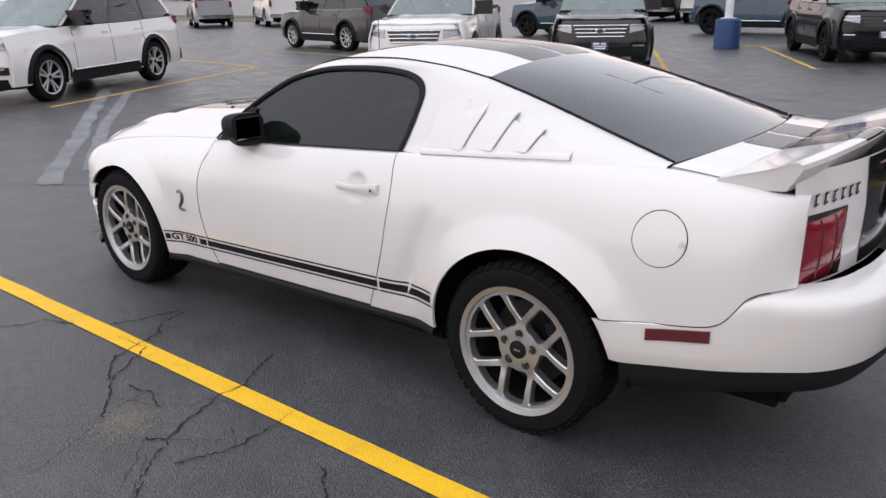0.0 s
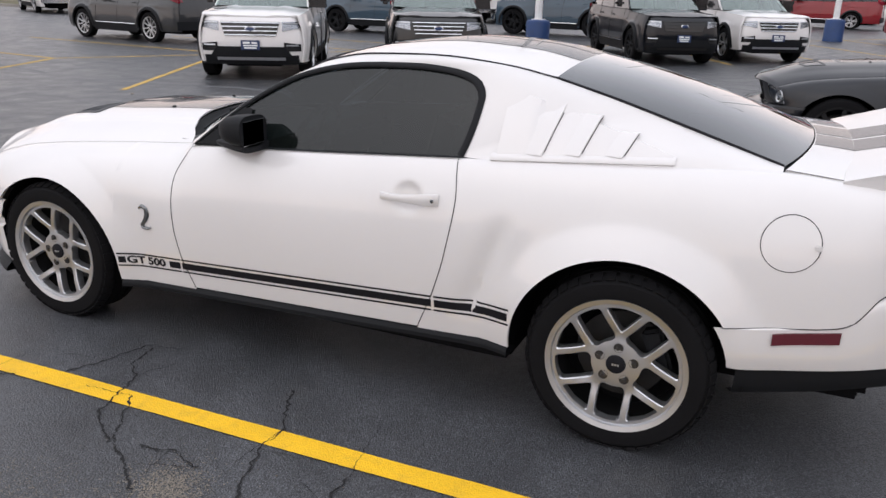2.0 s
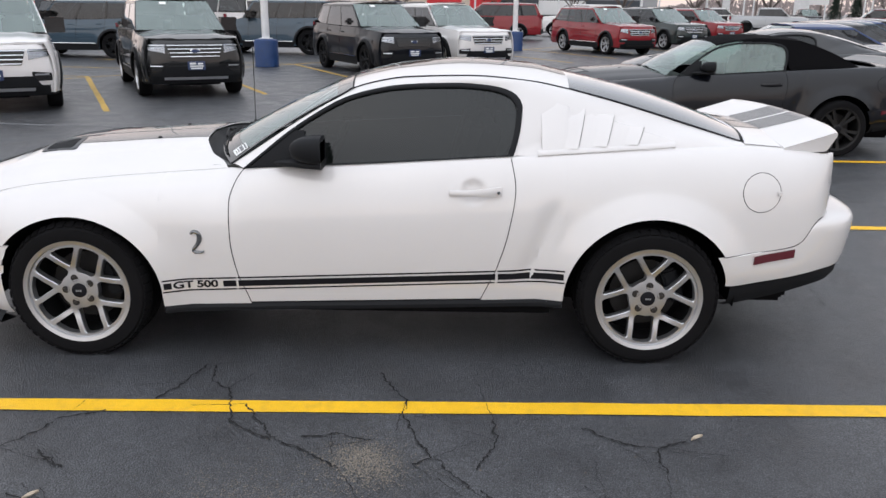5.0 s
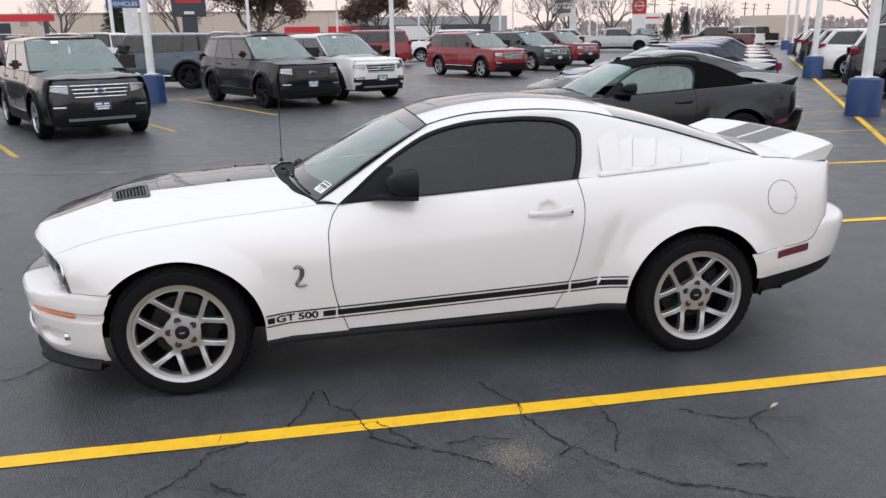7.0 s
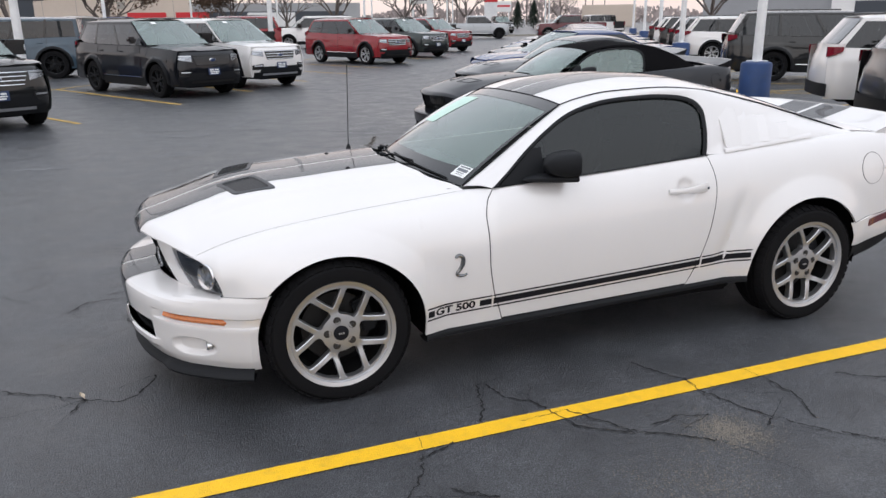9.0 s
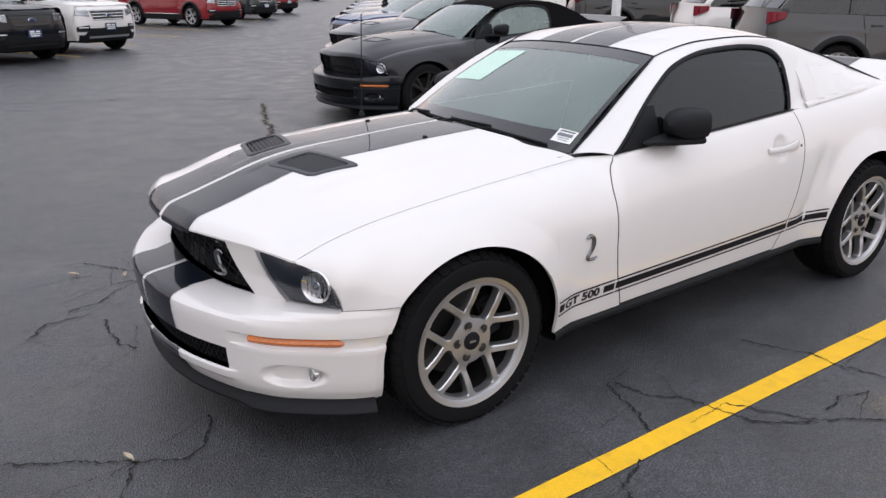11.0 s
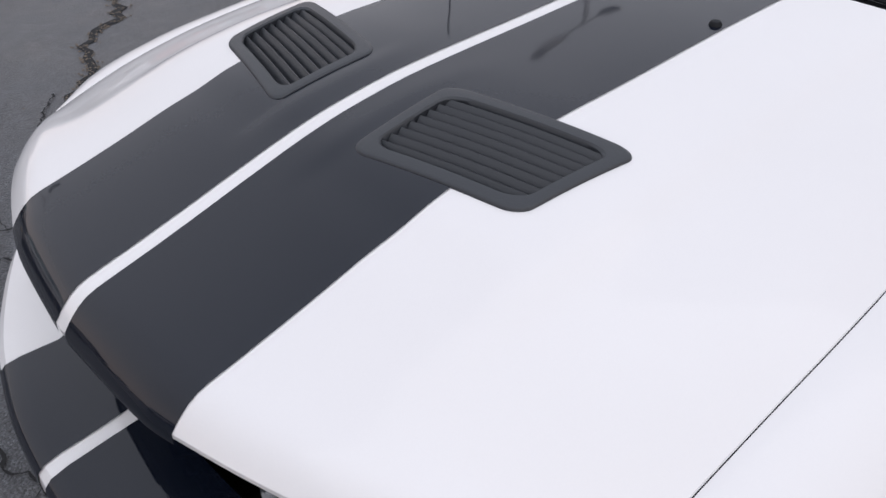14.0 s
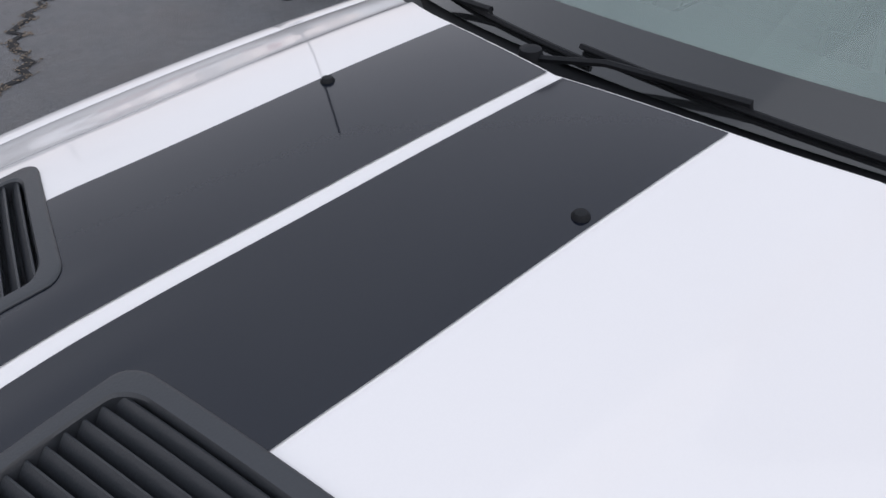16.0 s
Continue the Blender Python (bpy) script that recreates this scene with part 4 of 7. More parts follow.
def vent_bm(sgn):
    """Corners of a hood vent, and its frame and slats."""
    fi, fo, ro, ri = [Vector((x, sgn * y, 0)) for x, y in VENT]

    def at(a, b, h):
        p = fi.lerp(fo, a).lerp(ri.lerp(ro, a), b)
        return Vector((p.x, p.y, hood_z(p.x, p.y) + h))

    def rounded(inset, h, n=6, r=.11):
        out = []
        lo, hi = inset, 1 - inset
        for cx, cy, a0 in ((hi - r, hi - r, 0), (lo + r, hi - r, 90), (lo + r, lo + r, 180), (hi - r, lo + r, 270)):
            for k in range(n + 1):
                a = radians(a0 + 90 * k / n)
                out.append((.5 + (cx + r * math.cos(a) - .5) * (1 - 1.25 * inset) / (1 - 2 * inset), cy + r * math.sin(a)))
        ring = []
        for k, (p, q) in enumerate(zip(out, out[1:] + out[:1])):
            m = 14 if k % (n + 1) == n else 1
            ring += [at(lerp(p[0], q[0], f / m), lerp(p[1], q[1], f / m), h) for f in range(m)]
        return ring
    bm = bmesh.new()
    loops = [[bm.verts.new(p) for p in rounded(*q)] for q in ((-.014, -.006), (-.008, .0030), (.0, .0046), (.014, .0054), (.100, .0050), (.113, .002), (.120, -.024))]
    for a, b in zip(loops, loops[1:]):
        for k in range(len(a)):
            bm.faces.new((a[k], a[(k + 1) % len(a)], b[(k + 1) % len(b)], b[k]))
    bm.faces.new(loops[-1])
    slats = []
    for k in range(8):
        b0 = .125 + .75 * k / 8
        sb = bmesh.new()
        rows = []
        for a in steps(.078, .922, 18):
            rows.append([sb.verts.new(at(a, b0 + db, h)) for db, h in ((.004, -.016), (.016, -.011), (.046, -.003), (.066, .001), (.078, -.0005), (.075, -.014))])
        for r0, r1 in zip(rows, rows[1:]):
            for j in range(5):
                sb.faces.new((r0[j], r0[j + 1], r1[j + 1], r1[j]))
        slats.append(sb)
    return bm, slats


def build_coupe(name, label, m, body="white", striped=True, soft=False, detail=1, group="", louvres=True, wing=True, rim="alloy", spokes="pairs"):
    car = thing(name, label, "car", m, group)
    q = 1 if detail else 2  # coarser grid for the far ones
    sgns = (-1, 1)
    # sides
    for sgn in sgns:
        # front fender
        cols = []
        for x in steps(-1.950, -1.856, 6 // q + 1):
            zb = next((lamp_edge(t).z for t in steps(0, 1, 60) if lamp_edge(t).x >= x), .553)
            cols.append((at_x(x), max(.5535, zb), 1))
        for x in steps(-1.85, -1.674, 5 // q + 1):
            cols.append((at_x(x), .5535, 1))
        a0 = math.acos(-.319 / .405)
        cols += [(at_x(AXF + .405 * math.cos(t)), arch(AXF + .405 * math.cos(t), AXF, .370), 1) for t in steps(a0, 0.02, 44 // q)]
        xs = AXF + .405
        for t in steps(0, 1, 10 // q):
            f = lambda z, t=t: lerp(xs, door_f(z) - GAP, t)
            cols.append((f, c_sill(xs) + .004, 1))
        part("fender", side_panel(cols, 40 // q, sgn), body, car)
        # door
        cols = [((lambda z, t=t: lerp(door_f(z), door_r(z) - GAP, t)), c_sill(lerp(-.53, .56, t)) + .012, 1) for t in steps(0, 1, 84 if detail else 14)]
        door = part("door", side_panel(cols, 60 if detail else 13, sgn), body, car)
        # quarter
        xe = AXR - .405
        cols = [((lambda z, t=t: lerp(door_r(z), xe, t)), c_sill(lerp(.56, xe, t)) + .004, 1) for t in steps(0, 1, 12 // q)]
        cols += [(at_x(AXR - .405 * math.cos(t)), arch(AXR - .405 * math.cos(t), AXR, .396), 1) for t in steps(0.02, 2.56, 44 // q)]
        cols += [(at_x(x), c_qb(x), 1) for x in steps(1.70, 2.242, 22 // q)]
        part("quarter_panel", side_panel(cols, 40 // q, sgn), body, car)
        # rocker
        prof = [(0, .004), (.012, -.004), (.020, -.018), (.018, -.036), (-.03, -.046), (-.10, -.046)]

        def rocker(u, v, sgn=sgn):
            x = lerp(-.945, .95, u)
            k = v * (len(prof) - 1)
            i = min(int(k), len(prof) - 2)
            dy, dz = lerp(prof[i][0], prof[i + 1][0], k - i), lerp(prof[i][1], prof[i + 1][1], k - i)
            return Vector((x, sgn * (side_pt(x, -1).y * -1 + dy - .010), c_sill(x) + dz + .006))
        part("rocker_moulding", sheet(rocker, steps(0, 1, 20), steps(0, 1, 10)), "plastic", car, "matt black sill moulding")
        # wheel wells
        for xc, b in ((AXF, .370), (AXR, .396)):
            bm = bmesh.new()
            sheet(lambda u, v, xc=xc, b=b: Vector((xc + .425 * math.cos(u), sgn * lerp(.838, .50, v), HUBZ + (b + .02) * math.sin(u))), steps(-.12, math.pi + .12, 24), [0, 1], bm)
            sheet(lambda u, v, xc=xc, b=b: Vector((xc + .425 * math.cos(u) * v, sgn * .50, HUBZ + (b + .02) * math.sin(u) * v)), steps(-.12, math.pi + .12, 24), [0, 1], bm)
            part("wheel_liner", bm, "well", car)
        # greenhouse skin over the side window
        n1, n2, n3 = 16 // q, 16 // q, 12 // q
        inner, outer = [], []
        for t in steps(0, 1, n1):
            inner.append(win_pt(lerp(0, .43, t)))
            outer.append(WS_SIDE(t))
        for t in steps(0, 1, n2)[1:]:
            inner.append(win_pt(lerp(.43, .80, t)))
            outer.append(ROOF_EDGE(t))
        for t in steps(0, 1, n3)[1:]:
            inner.append(win_pt(lerp(.80, 1.0, t)))
            outer.append(RG_SIDE(t * .45))
        for t in steps(0, 1, n3)[1:]:
            x = lerp(.700, 1.80, t)
            inner.append(Vector((x, c_yt(x), c_zt(x))))
            outer.append(RG_SIDE(lerp(.45, 1, t)))

        def skin(u, v, sgn=sgn):
            i = int(u)
            a, b = inner[i], outer[i]
            p = a.lerp(b, v)
            bulge = 4 * v * (1 - v) * min(.022, (b - a).length * .09)
            w = Vector((0, .7, .7))
            return Vector(((p + w * bulge).x, sgn * (p + w * bulge).y, (p + w * bulge).z))
        if not soft:
            bm = sheet(skin, list(range(len(inner))), steps(0, 1, 8 // q))
            part("roof_pillar", flange(bm, Vector((0, -sgn * .010, 0))), body, car)
        # window trim and glass
        bm = sheet(lambda u, v: (lambda p: Vector((p.x, sgn * p.y, p.z)))(win_pt(u, lerp(-.012, .085, v), .004 + .006 * math.sin(v * math.pi))), steps(0, 1, 60 // q), steps(0, 1, 4))
        part("window_trim", bm, "plastic", door, "black rubber window surround")
        bm = bmesh.new()

        def pane(u, v, sgn=sgn):
            top = win_pt(u, .08, 0)
            bx = lerp(-.53, .69, (top.x + .53) / 1.26)
            bz = c_zt(bx) + .004
            z = lerp(bz, max(bz, top.z), v)
            x = lerp(bx, top.x, v)
            return Vector((x, sgn * (glass_y(z) - .006), z))
        sheet(pane, steps(0, 1, 48 // q), steps(0, 1, 6), bm)
        part("side_window", bm, "wind_glass" if soft else "side_glass", door, "lightly tinted side window" if soft else "dark tinted side window")
        bm = sheet(lambda u, v: (lambda x: Vector((x, sgn * (c_yt(x) - .004 + .010 * v), c_zt(x) + .003 + .007 * math.sin(v * math.pi))))(lerp(-.55, .70, u)), steps(0, 1, 24), steps(0, 1, 4))
        part("belt_seal", bm, "plastic", door)
        # mirror
        mir = part("mirror", mirror_bm(sgn), "plastic", door, "matt black door mirror")
        part("mirror_glass", box(-.178, -.172, sgn * .795, sgn * .925, .968, 1.062, .002), "chrome", mir)
        # handle with its dished recess
        yh = -on_side(.60, .832).y
        bm = bmesh.new()
        rows = []
        for t in steps(0, 1, 14):
            x = lerp(.405, .648, t)
            bow = .034 * math.sin(math.pi * min(1, max(0, t * .93 + .03))) ** .5
            h = lerp(.014, .023, smooth(.3, .9, t))
            zc = lerp(.826, .835, t)
            y0 = lerp(-on_side(.40, .826).y, -on_side(.65, .835).y, t)
            rows.append([bm.verts.new((x, sgn * (y0 + b), zc + d)) for b, d in ((bow - .012, -h), (bow - .003, -h * .9), (bow, -h * .3), (bow, h * .4), (bow - .004, h * .95), (bow - .012, h))])
        for r0, r1 in zip(rows, rows[1:]):
            for k in range(6):
                bm.faces.new((r0[k], r0[(k + 1) % 6], r1[(k + 1) % 6], r1[k]))
        bm.faces.new(rows[0])
        bm.faces.new(rows[-1][::-1])
        part("door_handle", bm, body, door)
        part("key_lock", lathe([(0, sgn * .003), (.006, sgn * .003), (.0075, 0)], 12, "y", None, Matrix.Translation((.632, sgn * (yh + .031), .835))), "pewter", door)
        # lower stripes
        if striped:
            def band(z0, z1, x0, x1):
                return sheet(lambda u, v: (lambda x: on_side(x, lerp(z0, z1, v) + .040 * (x + .95), sgn, .0016))(lerp(x0, x1, u)), steps(0, 1, 24), [0, .5, 1])
            for z0, z1 in ((.328, .3358), (.3862, .394)):
                for x0, x1 in ((-.945, -.600), (-.594, .628), (.640, .955)):
                    part("pinstripe", band(z0, z1, x0, x1), "ink", car)
            for x0, x1 in ((-.940, -.905), (-.665, -.602), (-.592, .630), (.642, .950)):
                part("sill_stripe", band(.3452, .3768, x0, x1), "ink", car)
            for word, dx in (("GT", -.853), ("500", -.740)):
                txt = lettering("side_lettering", word, .050, Matrix.Identity(4), "ink", car, .0006, "", .0016)
                for v_ in txt.data.vertices:
                    tx, ty, tz = v_.co
                    x_ = (dx if sgn < 0 else -1.594 - dx) - sgn * tx * 1.36
                    v_.co = on_side(x_, .361 + .040 * (x_ + .95) + ty, sgn, .0022 + tz)
        if striped or soft:
            bm = snake(.108, .007)
            bmesh.ops.transform(bm, matrix=Matrix.Translation(on_side(-.770, .582, sgn, .001)) @ pose(0, 0, 0, 0, 0, 0 if sgn < 0 else 180), verts=bm.verts)
            part("fender_badge", bm, "pewter", car, "pewter snake badge")
        # fuel door on this side
        if sgn < 0:
            bm = sheet(lambda u, v: on_side(1.855 + .088 * v * math.cos(u), .840 + .088 * v * math.sin(u), sgn, .002), steps(0, 2 * math.pi, 40), [.02, .5, .93, 1.0])
            fuel = part("fuel_door", bm, body, car)
            bm = tube([on_side(1.855 + .0895 * math.cos(a), .840 + .0895 * math.sin(a), sgn, .0005) for a in steps(0, 2 * math.pi, 48)], .0016, 5)
            part("fuel_door_gap", bm, "ink", fuel)
            part("fuel_door_tab", box(1.925, 1.945, -.842, -.832, .830, .850, .003), body, fuel)
        # side marker
        bm = sheet(lambda u, v: plan_pt(rear_plan, plan_share_x(rear_plan, lerp(1.845, 2.045, u), sgn), -.0015, lerp(.500, .540, v) + .03 * u), steps(0, 1, 10), steps(0, 1, 2))
        part("side_marker", flange(bm, Vector((0, -sgn * .008, 0))), "marker", car, "dark red rear side marker")
        # louvred quarter window cover
        if louvres and not soft:
            build_louvres(car, sgn, body)
    # hood
    us, vs = steps(-1, 1, 100 if detail else 24), [0, .006, .012, .02, .03, .042, .055, .07, .085, .10] + steps(.12, 1, 64 if detail else 15)

    def over_vent(i, j):
        p = hood_pt((us[i] + us[i + 1]) / 2, (vs[j] + vs[j + 1]) / 2)
        return detail and in_vent(p.x, p.y)
    hood = part("hood", flange(sheet(hood_pt, us, vs, None, over_vent), Vector((0, 0, -.007))), body, car)
    if striped:
        for sgn in sgns:
            vs2 = [-1] + vs

            def hs(u, v, sgn=sgn):
                y = sgn * lerp(.0145, .262, u)
                x = lerp(c_front(abs(y)) - .0006, c_rear(abs(y)) - .004, max(0, v))
                low = .017 if v < 0 else 0.0  # the stripe turns down over the hood's edge
                return Vector((x - low * .06, y, hood_z(x, y) + .0016 - low))
            part("hood_stripe", sheet(hs, steps(0, 1, 40), vs2, None, lambda i, j: j > 0 and (lambda p: in_vent(p.x, p.y))(hs((i + .5) / 40, (vs2[j] + vs2[j + 1]) / 2))), "stripe", hood, "dark grey racing stripe")
    for sgn in sgns:
        fr, slats = vent_bm(sgn)
        vent = part("hood_vent", fr, "ventplastic", hood, "black plastic louvred hood vent")
        if detail:
            for sb in slats:
                part("slat", sb, "ventplastic", vent)
        part("washer_nozzle", lathe([(0, .009), (.008, .008), (.011, .004), (.012, -.004)], 12, "z", None, Matrix.Translation((-1.135, sgn * .244, hood_z(-1.135, .244)))), "plastic", hood)
    # nose: pillars, lamps, grille
    for sgn in sgns:
        def ruled(y0l, y1l, y0u, y1u, up=nose_up, bulge=.008, nu=8, sgn=sgn):
            def f(u, v):
                a, b = nose_low(sgn * lerp(y0l, y1l, u)), up(sgn * lerp(y0u, y1u, u))
                p = a.lerp(b, v)
                return p + Vector((-bulge * 4 * v * (1 - v), 0, 0))
            return sheet(f, steps(0, 1, nu), steps(0, 1, 6))
        part("nose_pillar", flange(ruled(.492, .618, .430, .547), Vector((.05, 0, 0))), body, car)

        def lamp_up(u):
            if u < .45:
                return nose_up(sgn * lerp(.547, .690, u / .45)) + Vector((0, 0, .004))
            e = lamp_edge((u - .45) / .55)
            return Vector((e.x + .003, sgn * (e.y - .004), e.z))

        def lamp(u, v, back=0.0):
            a = nose_low(sgn * lerp(.618, .834, u)) + Vector((0, 0, .004))
            b = lamp_up(u)
            p = a.lerp(b, v)
            bl = .016 * 4 * v * (1 - v)
            return p + Vector((-bl + back, -sgn * back * .5 + sgn * bl * .3, 0))
        head = part("headlamp", flange(sheet(lambda u, v: lamp(u, v, .014), steps(0, 1, 16), steps(0, 1, 8)), Vector((.06, 0, 0))), "bezel", car, "dark-bezel headlamp with a round reflector")
        part("lamp_cover", sheet(lambda u, v: lamp(u, v, -.002), steps(0, 1, 16), steps(0, 1, 8)), "lens", head)
        c = Vector((-1.906, sgn * .757, .630))
        aim = Vector((-.86, sgn * .50, .05)).to_track_quat('Z', 'Y').to_matrix().to_4x4()
        mm = Matrix.Translation(c) @ aim
        bm = lathe([(.0, .001), (.012, .001), (.03, .002), (.044, .005), (.052, .009), (.055, .010), (.058, .005)], 36, "z", None, mm)
        refl = part("reflector", bm, "chrome", head)
        for v_ in range(5):
            part("lens_rib", box(-.036 + .017 * v_, -.0335 + .017 * v_, -.036, .036, .004, .006, 0, None, mm), "chrome", refl)
        part("bulb", lathe([(0, .010), (.010, .008), (.013, .004), (.013, -.002)], 12, "z", None, mm), "lens", refl)
    gr = part("grille_frame", grille_shell(), "gloss", car, "gloss black grille surround")
    part("grille_mesh", grille_mesh(.030), "plastic", gr, "black diamond mesh grille")
    bm = snake(.096, .008)
    bmesh.ops.transform(bm, matrix=Matrix.Translation((-2.088, -.350, .632)) @ pose(0, 0, 0, 0, -6, -74) @ Matrix.Diagonal((-1.25, 1, 1, 1)), verts=bm.verts)
    if striped:
        part("grille_badge", bm, "pewter", gr, "pewter snake badge")
    # front bumper
    rows = FRONT_ROWS
    e34 = front_end(.34)
    cuts = [(plan_at(front_plan, y) - e34) / (1 - 2 * e34) for y in (-.525, .525)]
    qs = sorted(set(steps(0, 1, 220 // q) + cuts))
    ha, hb = qs.index(cuts[0]), qs.index(cuts[1])
    i0, i1 = [min(range(len(rows)), key=lambda i: abs(rows[i][1] - z)) for z in (.379, .295)]
    bumper = part("front_bumper", flange(sheet(lambda u, v: front_pt(u, v), qs, list(range(len(rows))), None, lambda i, j: ha <= i < hb and i0 <= j < i1), Vector((.03, 0, 0))), body, car, "", 17)
    bm = bmesh.new()
    hole = [plan_at(front_plan, y) for y in steps(-.54, .54, 40)]
    sheet(lambda u, v: plan_pt(front_plan, u, .075, v), hole, [.28, .40], bm)
    sheet(lambda u, v: plan_pt(front_plan, u, lerp(.018, .075, v), .295), hole, [0, 1], bm)
    sheet(lambda u, v: plan_pt(front_plan, u, lerp(.018, .075, v), .379), hole, [0, 1], bm)
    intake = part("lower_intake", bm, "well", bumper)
    bm = bmesh.new()
    yq = [plan_at(front_plan, y) for y in steps(-.52, .52, 44)]
    for k in range(44):
        for a, b in (((k, .296), (k + 1, .337)), ((k + 1, .337), (k, .378)), ((k + 1, .296), (k, .337)), ((k, .337), (k + 1, .378))):
            if a[0] <= 44 and b[0] <= 44:
                tube([plan_pt(front_plan, yq[a[0]], .05, a[1]), plan_pt(front_plan, yq[b[0]], .05, b[1])], .0022, 4, bm)
    part("intake_mesh", bm, "plastic", intake, "black mesh of the lower intake")
    if striped:
        for sgn in sgns:
            ys = [sgn * lerp(.0150, .262, t) for t in steps(0, 1, 8)]
            part("bumper_stripe", sheet(lambda u, v: front_pt(plan_at(front_plan, u), v, .0018, False), ys, [r for r in range(0, i0 + 1)]), "stripe", bumper, "dark grey racing stripe")
            part("chin_stripe", sheet(lambda u, v: front_pt(plan_at(front_plan, u), v, .0018, False), ys, [r for r in range(i1, len(rows))]), "stripe", bumper)
    lip = [(.09, .203), (.060, .203), (.044, .199), (.022, .180), (.012, .166), (.016, .155), (.11, .152)]
    part("front_splitter", sheet(lambda u, v: plan_pt(front_plan, lerp(front_end(.2), 1 - front_end(.2), u), lip[v][0] + .020 * (1 - smooth(.54, .62, abs(front_plan(lerp(front_end(.2), 1 - front_end(.2), u)).y))), lip[v][1]), steps(0, 1, 110), list(range(len(lip)))), "plastic", bumper, "matt black chin splitter")
    for sgn in sgns:
        ys = sorted(plan_at(front_plan, sgn * y) for y in (.615, .835))
        part("turn_signal", flange(sheet(lambda u, v: plan_pt(front_plan, u, .020 - .010 * math.sin(v * math.pi) - .002, lerp(.418, .447, v)), steps(ys[0], ys[1], 14), steps(0, 1, 4)), Vector((.03, 0, 0))), "amber", bumper, "amber front turn signal")
        c = plan_pt(front_plan, plan_at(front_plan, sgn * .775), .050, .303)
        mm = Matrix.Translation(c) @ Vector((-1, sgn * .05, 0)).to_track_quat('Z', 'Y').to_matrix().to_4x4()
        fog = part("fog_lamp", lathe([(.028, -.01), (.028, .008), (.025, .010), (.022, .005), (0, -.005)], 24, "z", None, mm), "chrome", bumper, "small round fog lamp")
        part("fog_lens", lathe([(0, .013), (.015, .0115), (.025, .008)], 24, "z", None, mm), "lens", fog)
    # cowl, wipers, windscreen
    bm = bmesh.new()
    sheet(lambda u, v: (lambda a, b: a.lerp(b, v) + Vector((0, 0, -.022 * math.sin(math.pi * v) - .006)))(Vector((c_rear(abs(u) * .65) + .0, u * .66, hood_z(c_rear(abs(u) * .66), u * .66) - .010)), ws_low(u) + Vector((.01, 0, .002))), steps(-1, 1, 40 // q), steps(0, 1, 6), bm)
    cowl = part("cowl_panel", bm, "plastic", car, "black plastic cowl")
    for y0, y1 in ((-.52, .05), (.02, .50)):
        pts = [ws_pt(lerp(y0, y1, t) / .62, .016 + .028 * t, .010) for t in steps(0, 1, 10)]
        part("wiper_blade", tube(pts, .0052, 5), "plastic", cowl, "black wiper blade")
        mid = pts[5]
        base = ws_low((y1 + .06) / .632) + Vector((-.03, 0, .004))
        part("wiper_arm", tube([base, base.lerp(mid, .4) + Vector((-.012, 0, .026)), mid + Vector((0, 0, .012)), mid], .0062, 6), "plastic", cowl)
        part("wiper_pivot", lathe([(0, .02), (.018, .016), (.022, 0)], 14, "z", None, Matrix.Translation(base)), "plastic", cowl)
    screen = part("windscreen", sheet(ws_pt, steps(-.985, .985, 40 // q), steps(.0, 1, 20 // q)), "wind_glass", car, "green-tinted laminated windscreen")
    if detail:
        bm = sheet(lambda u, v: ws_pt(u, lerp(.0, .13 + .06 * abs(u) ** 6, v), .0016), steps(-.985, .985, 40), [0, .5, 1])
        sheet(lambda u, v: ws_pt(u, lerp(.885, 1.0, v), .0016), steps(-.985, .985, 40), [0, .5, 1], bm)
        for sgn in sgns:
            sheet(lambda u, v: ws_pt(sgn * lerp(.955, .985, u), lerp(.1, .9, v), .0016), [0, 1], steps(0, 1, 16), bm)
        part("glass_border", bm, "frit", screen, "black border band of the windscreen")
        st = part("windscreen_label", sheet(lambda u, v: ws_pt(lerp(-.955, -.825, u), lerp(.06, .165, v), .004), [0, .5, 1], [0, .5, 1]), "paper", screen, "white stock label with a printed block")
        for r0, r1, a, b in ((.80, .92, .10, .90), (.45, .70, .12, .88), (.30, .36, .2, .8), (.15, .20, .2, .7)):
            part("print_bar", sheet(lambda u, v: ws_pt(lerp(-.955, -.825, lerp(a, b, u)), lerp(.06, .165, lerp(r0, r1, v)), .0052), [0, 1], [0, 1]), "pewter", st)
        form = part("windscreen_form", sheet(lambda u, v: ws_pt(lerp(.36, .90, u), lerp(.44, .84, v), .003), [0, .5, 1], [0, .5, 1]), "mint", screen, "pale green paper form behind the glass")
    # roof, rear glass, deck
    if not soft:
        bm = sheet(roof_pt, steps(-1, 1, 32 // q), steps(0, 1, 24 // q))
        roof = part("roof", flange(bm, Vector((0, 0, -.012))), body, car)
        for sgn in sgns:
            part("roof_ditch_strip", tube([Vector((ROOF_EDGE(t).x, sgn * (ROOF_EDGE(t).y + .002), ROOF_EDGE(t).z + .002)) for t in steps(0, 1, 20)], .004, 5), "ink", roof, "black roof seam strip")
            part("windscreen_seal", tube([Vector((WS_SIDE(t).x, sgn * (WS_SIDE(t).y), WS_SIDE(t).z + .004)) for t in steps(0, 1, 16)], .005, 5), "ink", roof)
        part("header_seal", tube([roof_pt(u, 0, .002) for u in steps(-1, 1, 20)], .004, 5), "ink", roof)
        part("rear_window", sheet(rg_pt, steps(-1, 1, 32 // q), steps(.0, 1, 20 // q)), "rear_glass", car, "dark tinted rear window")
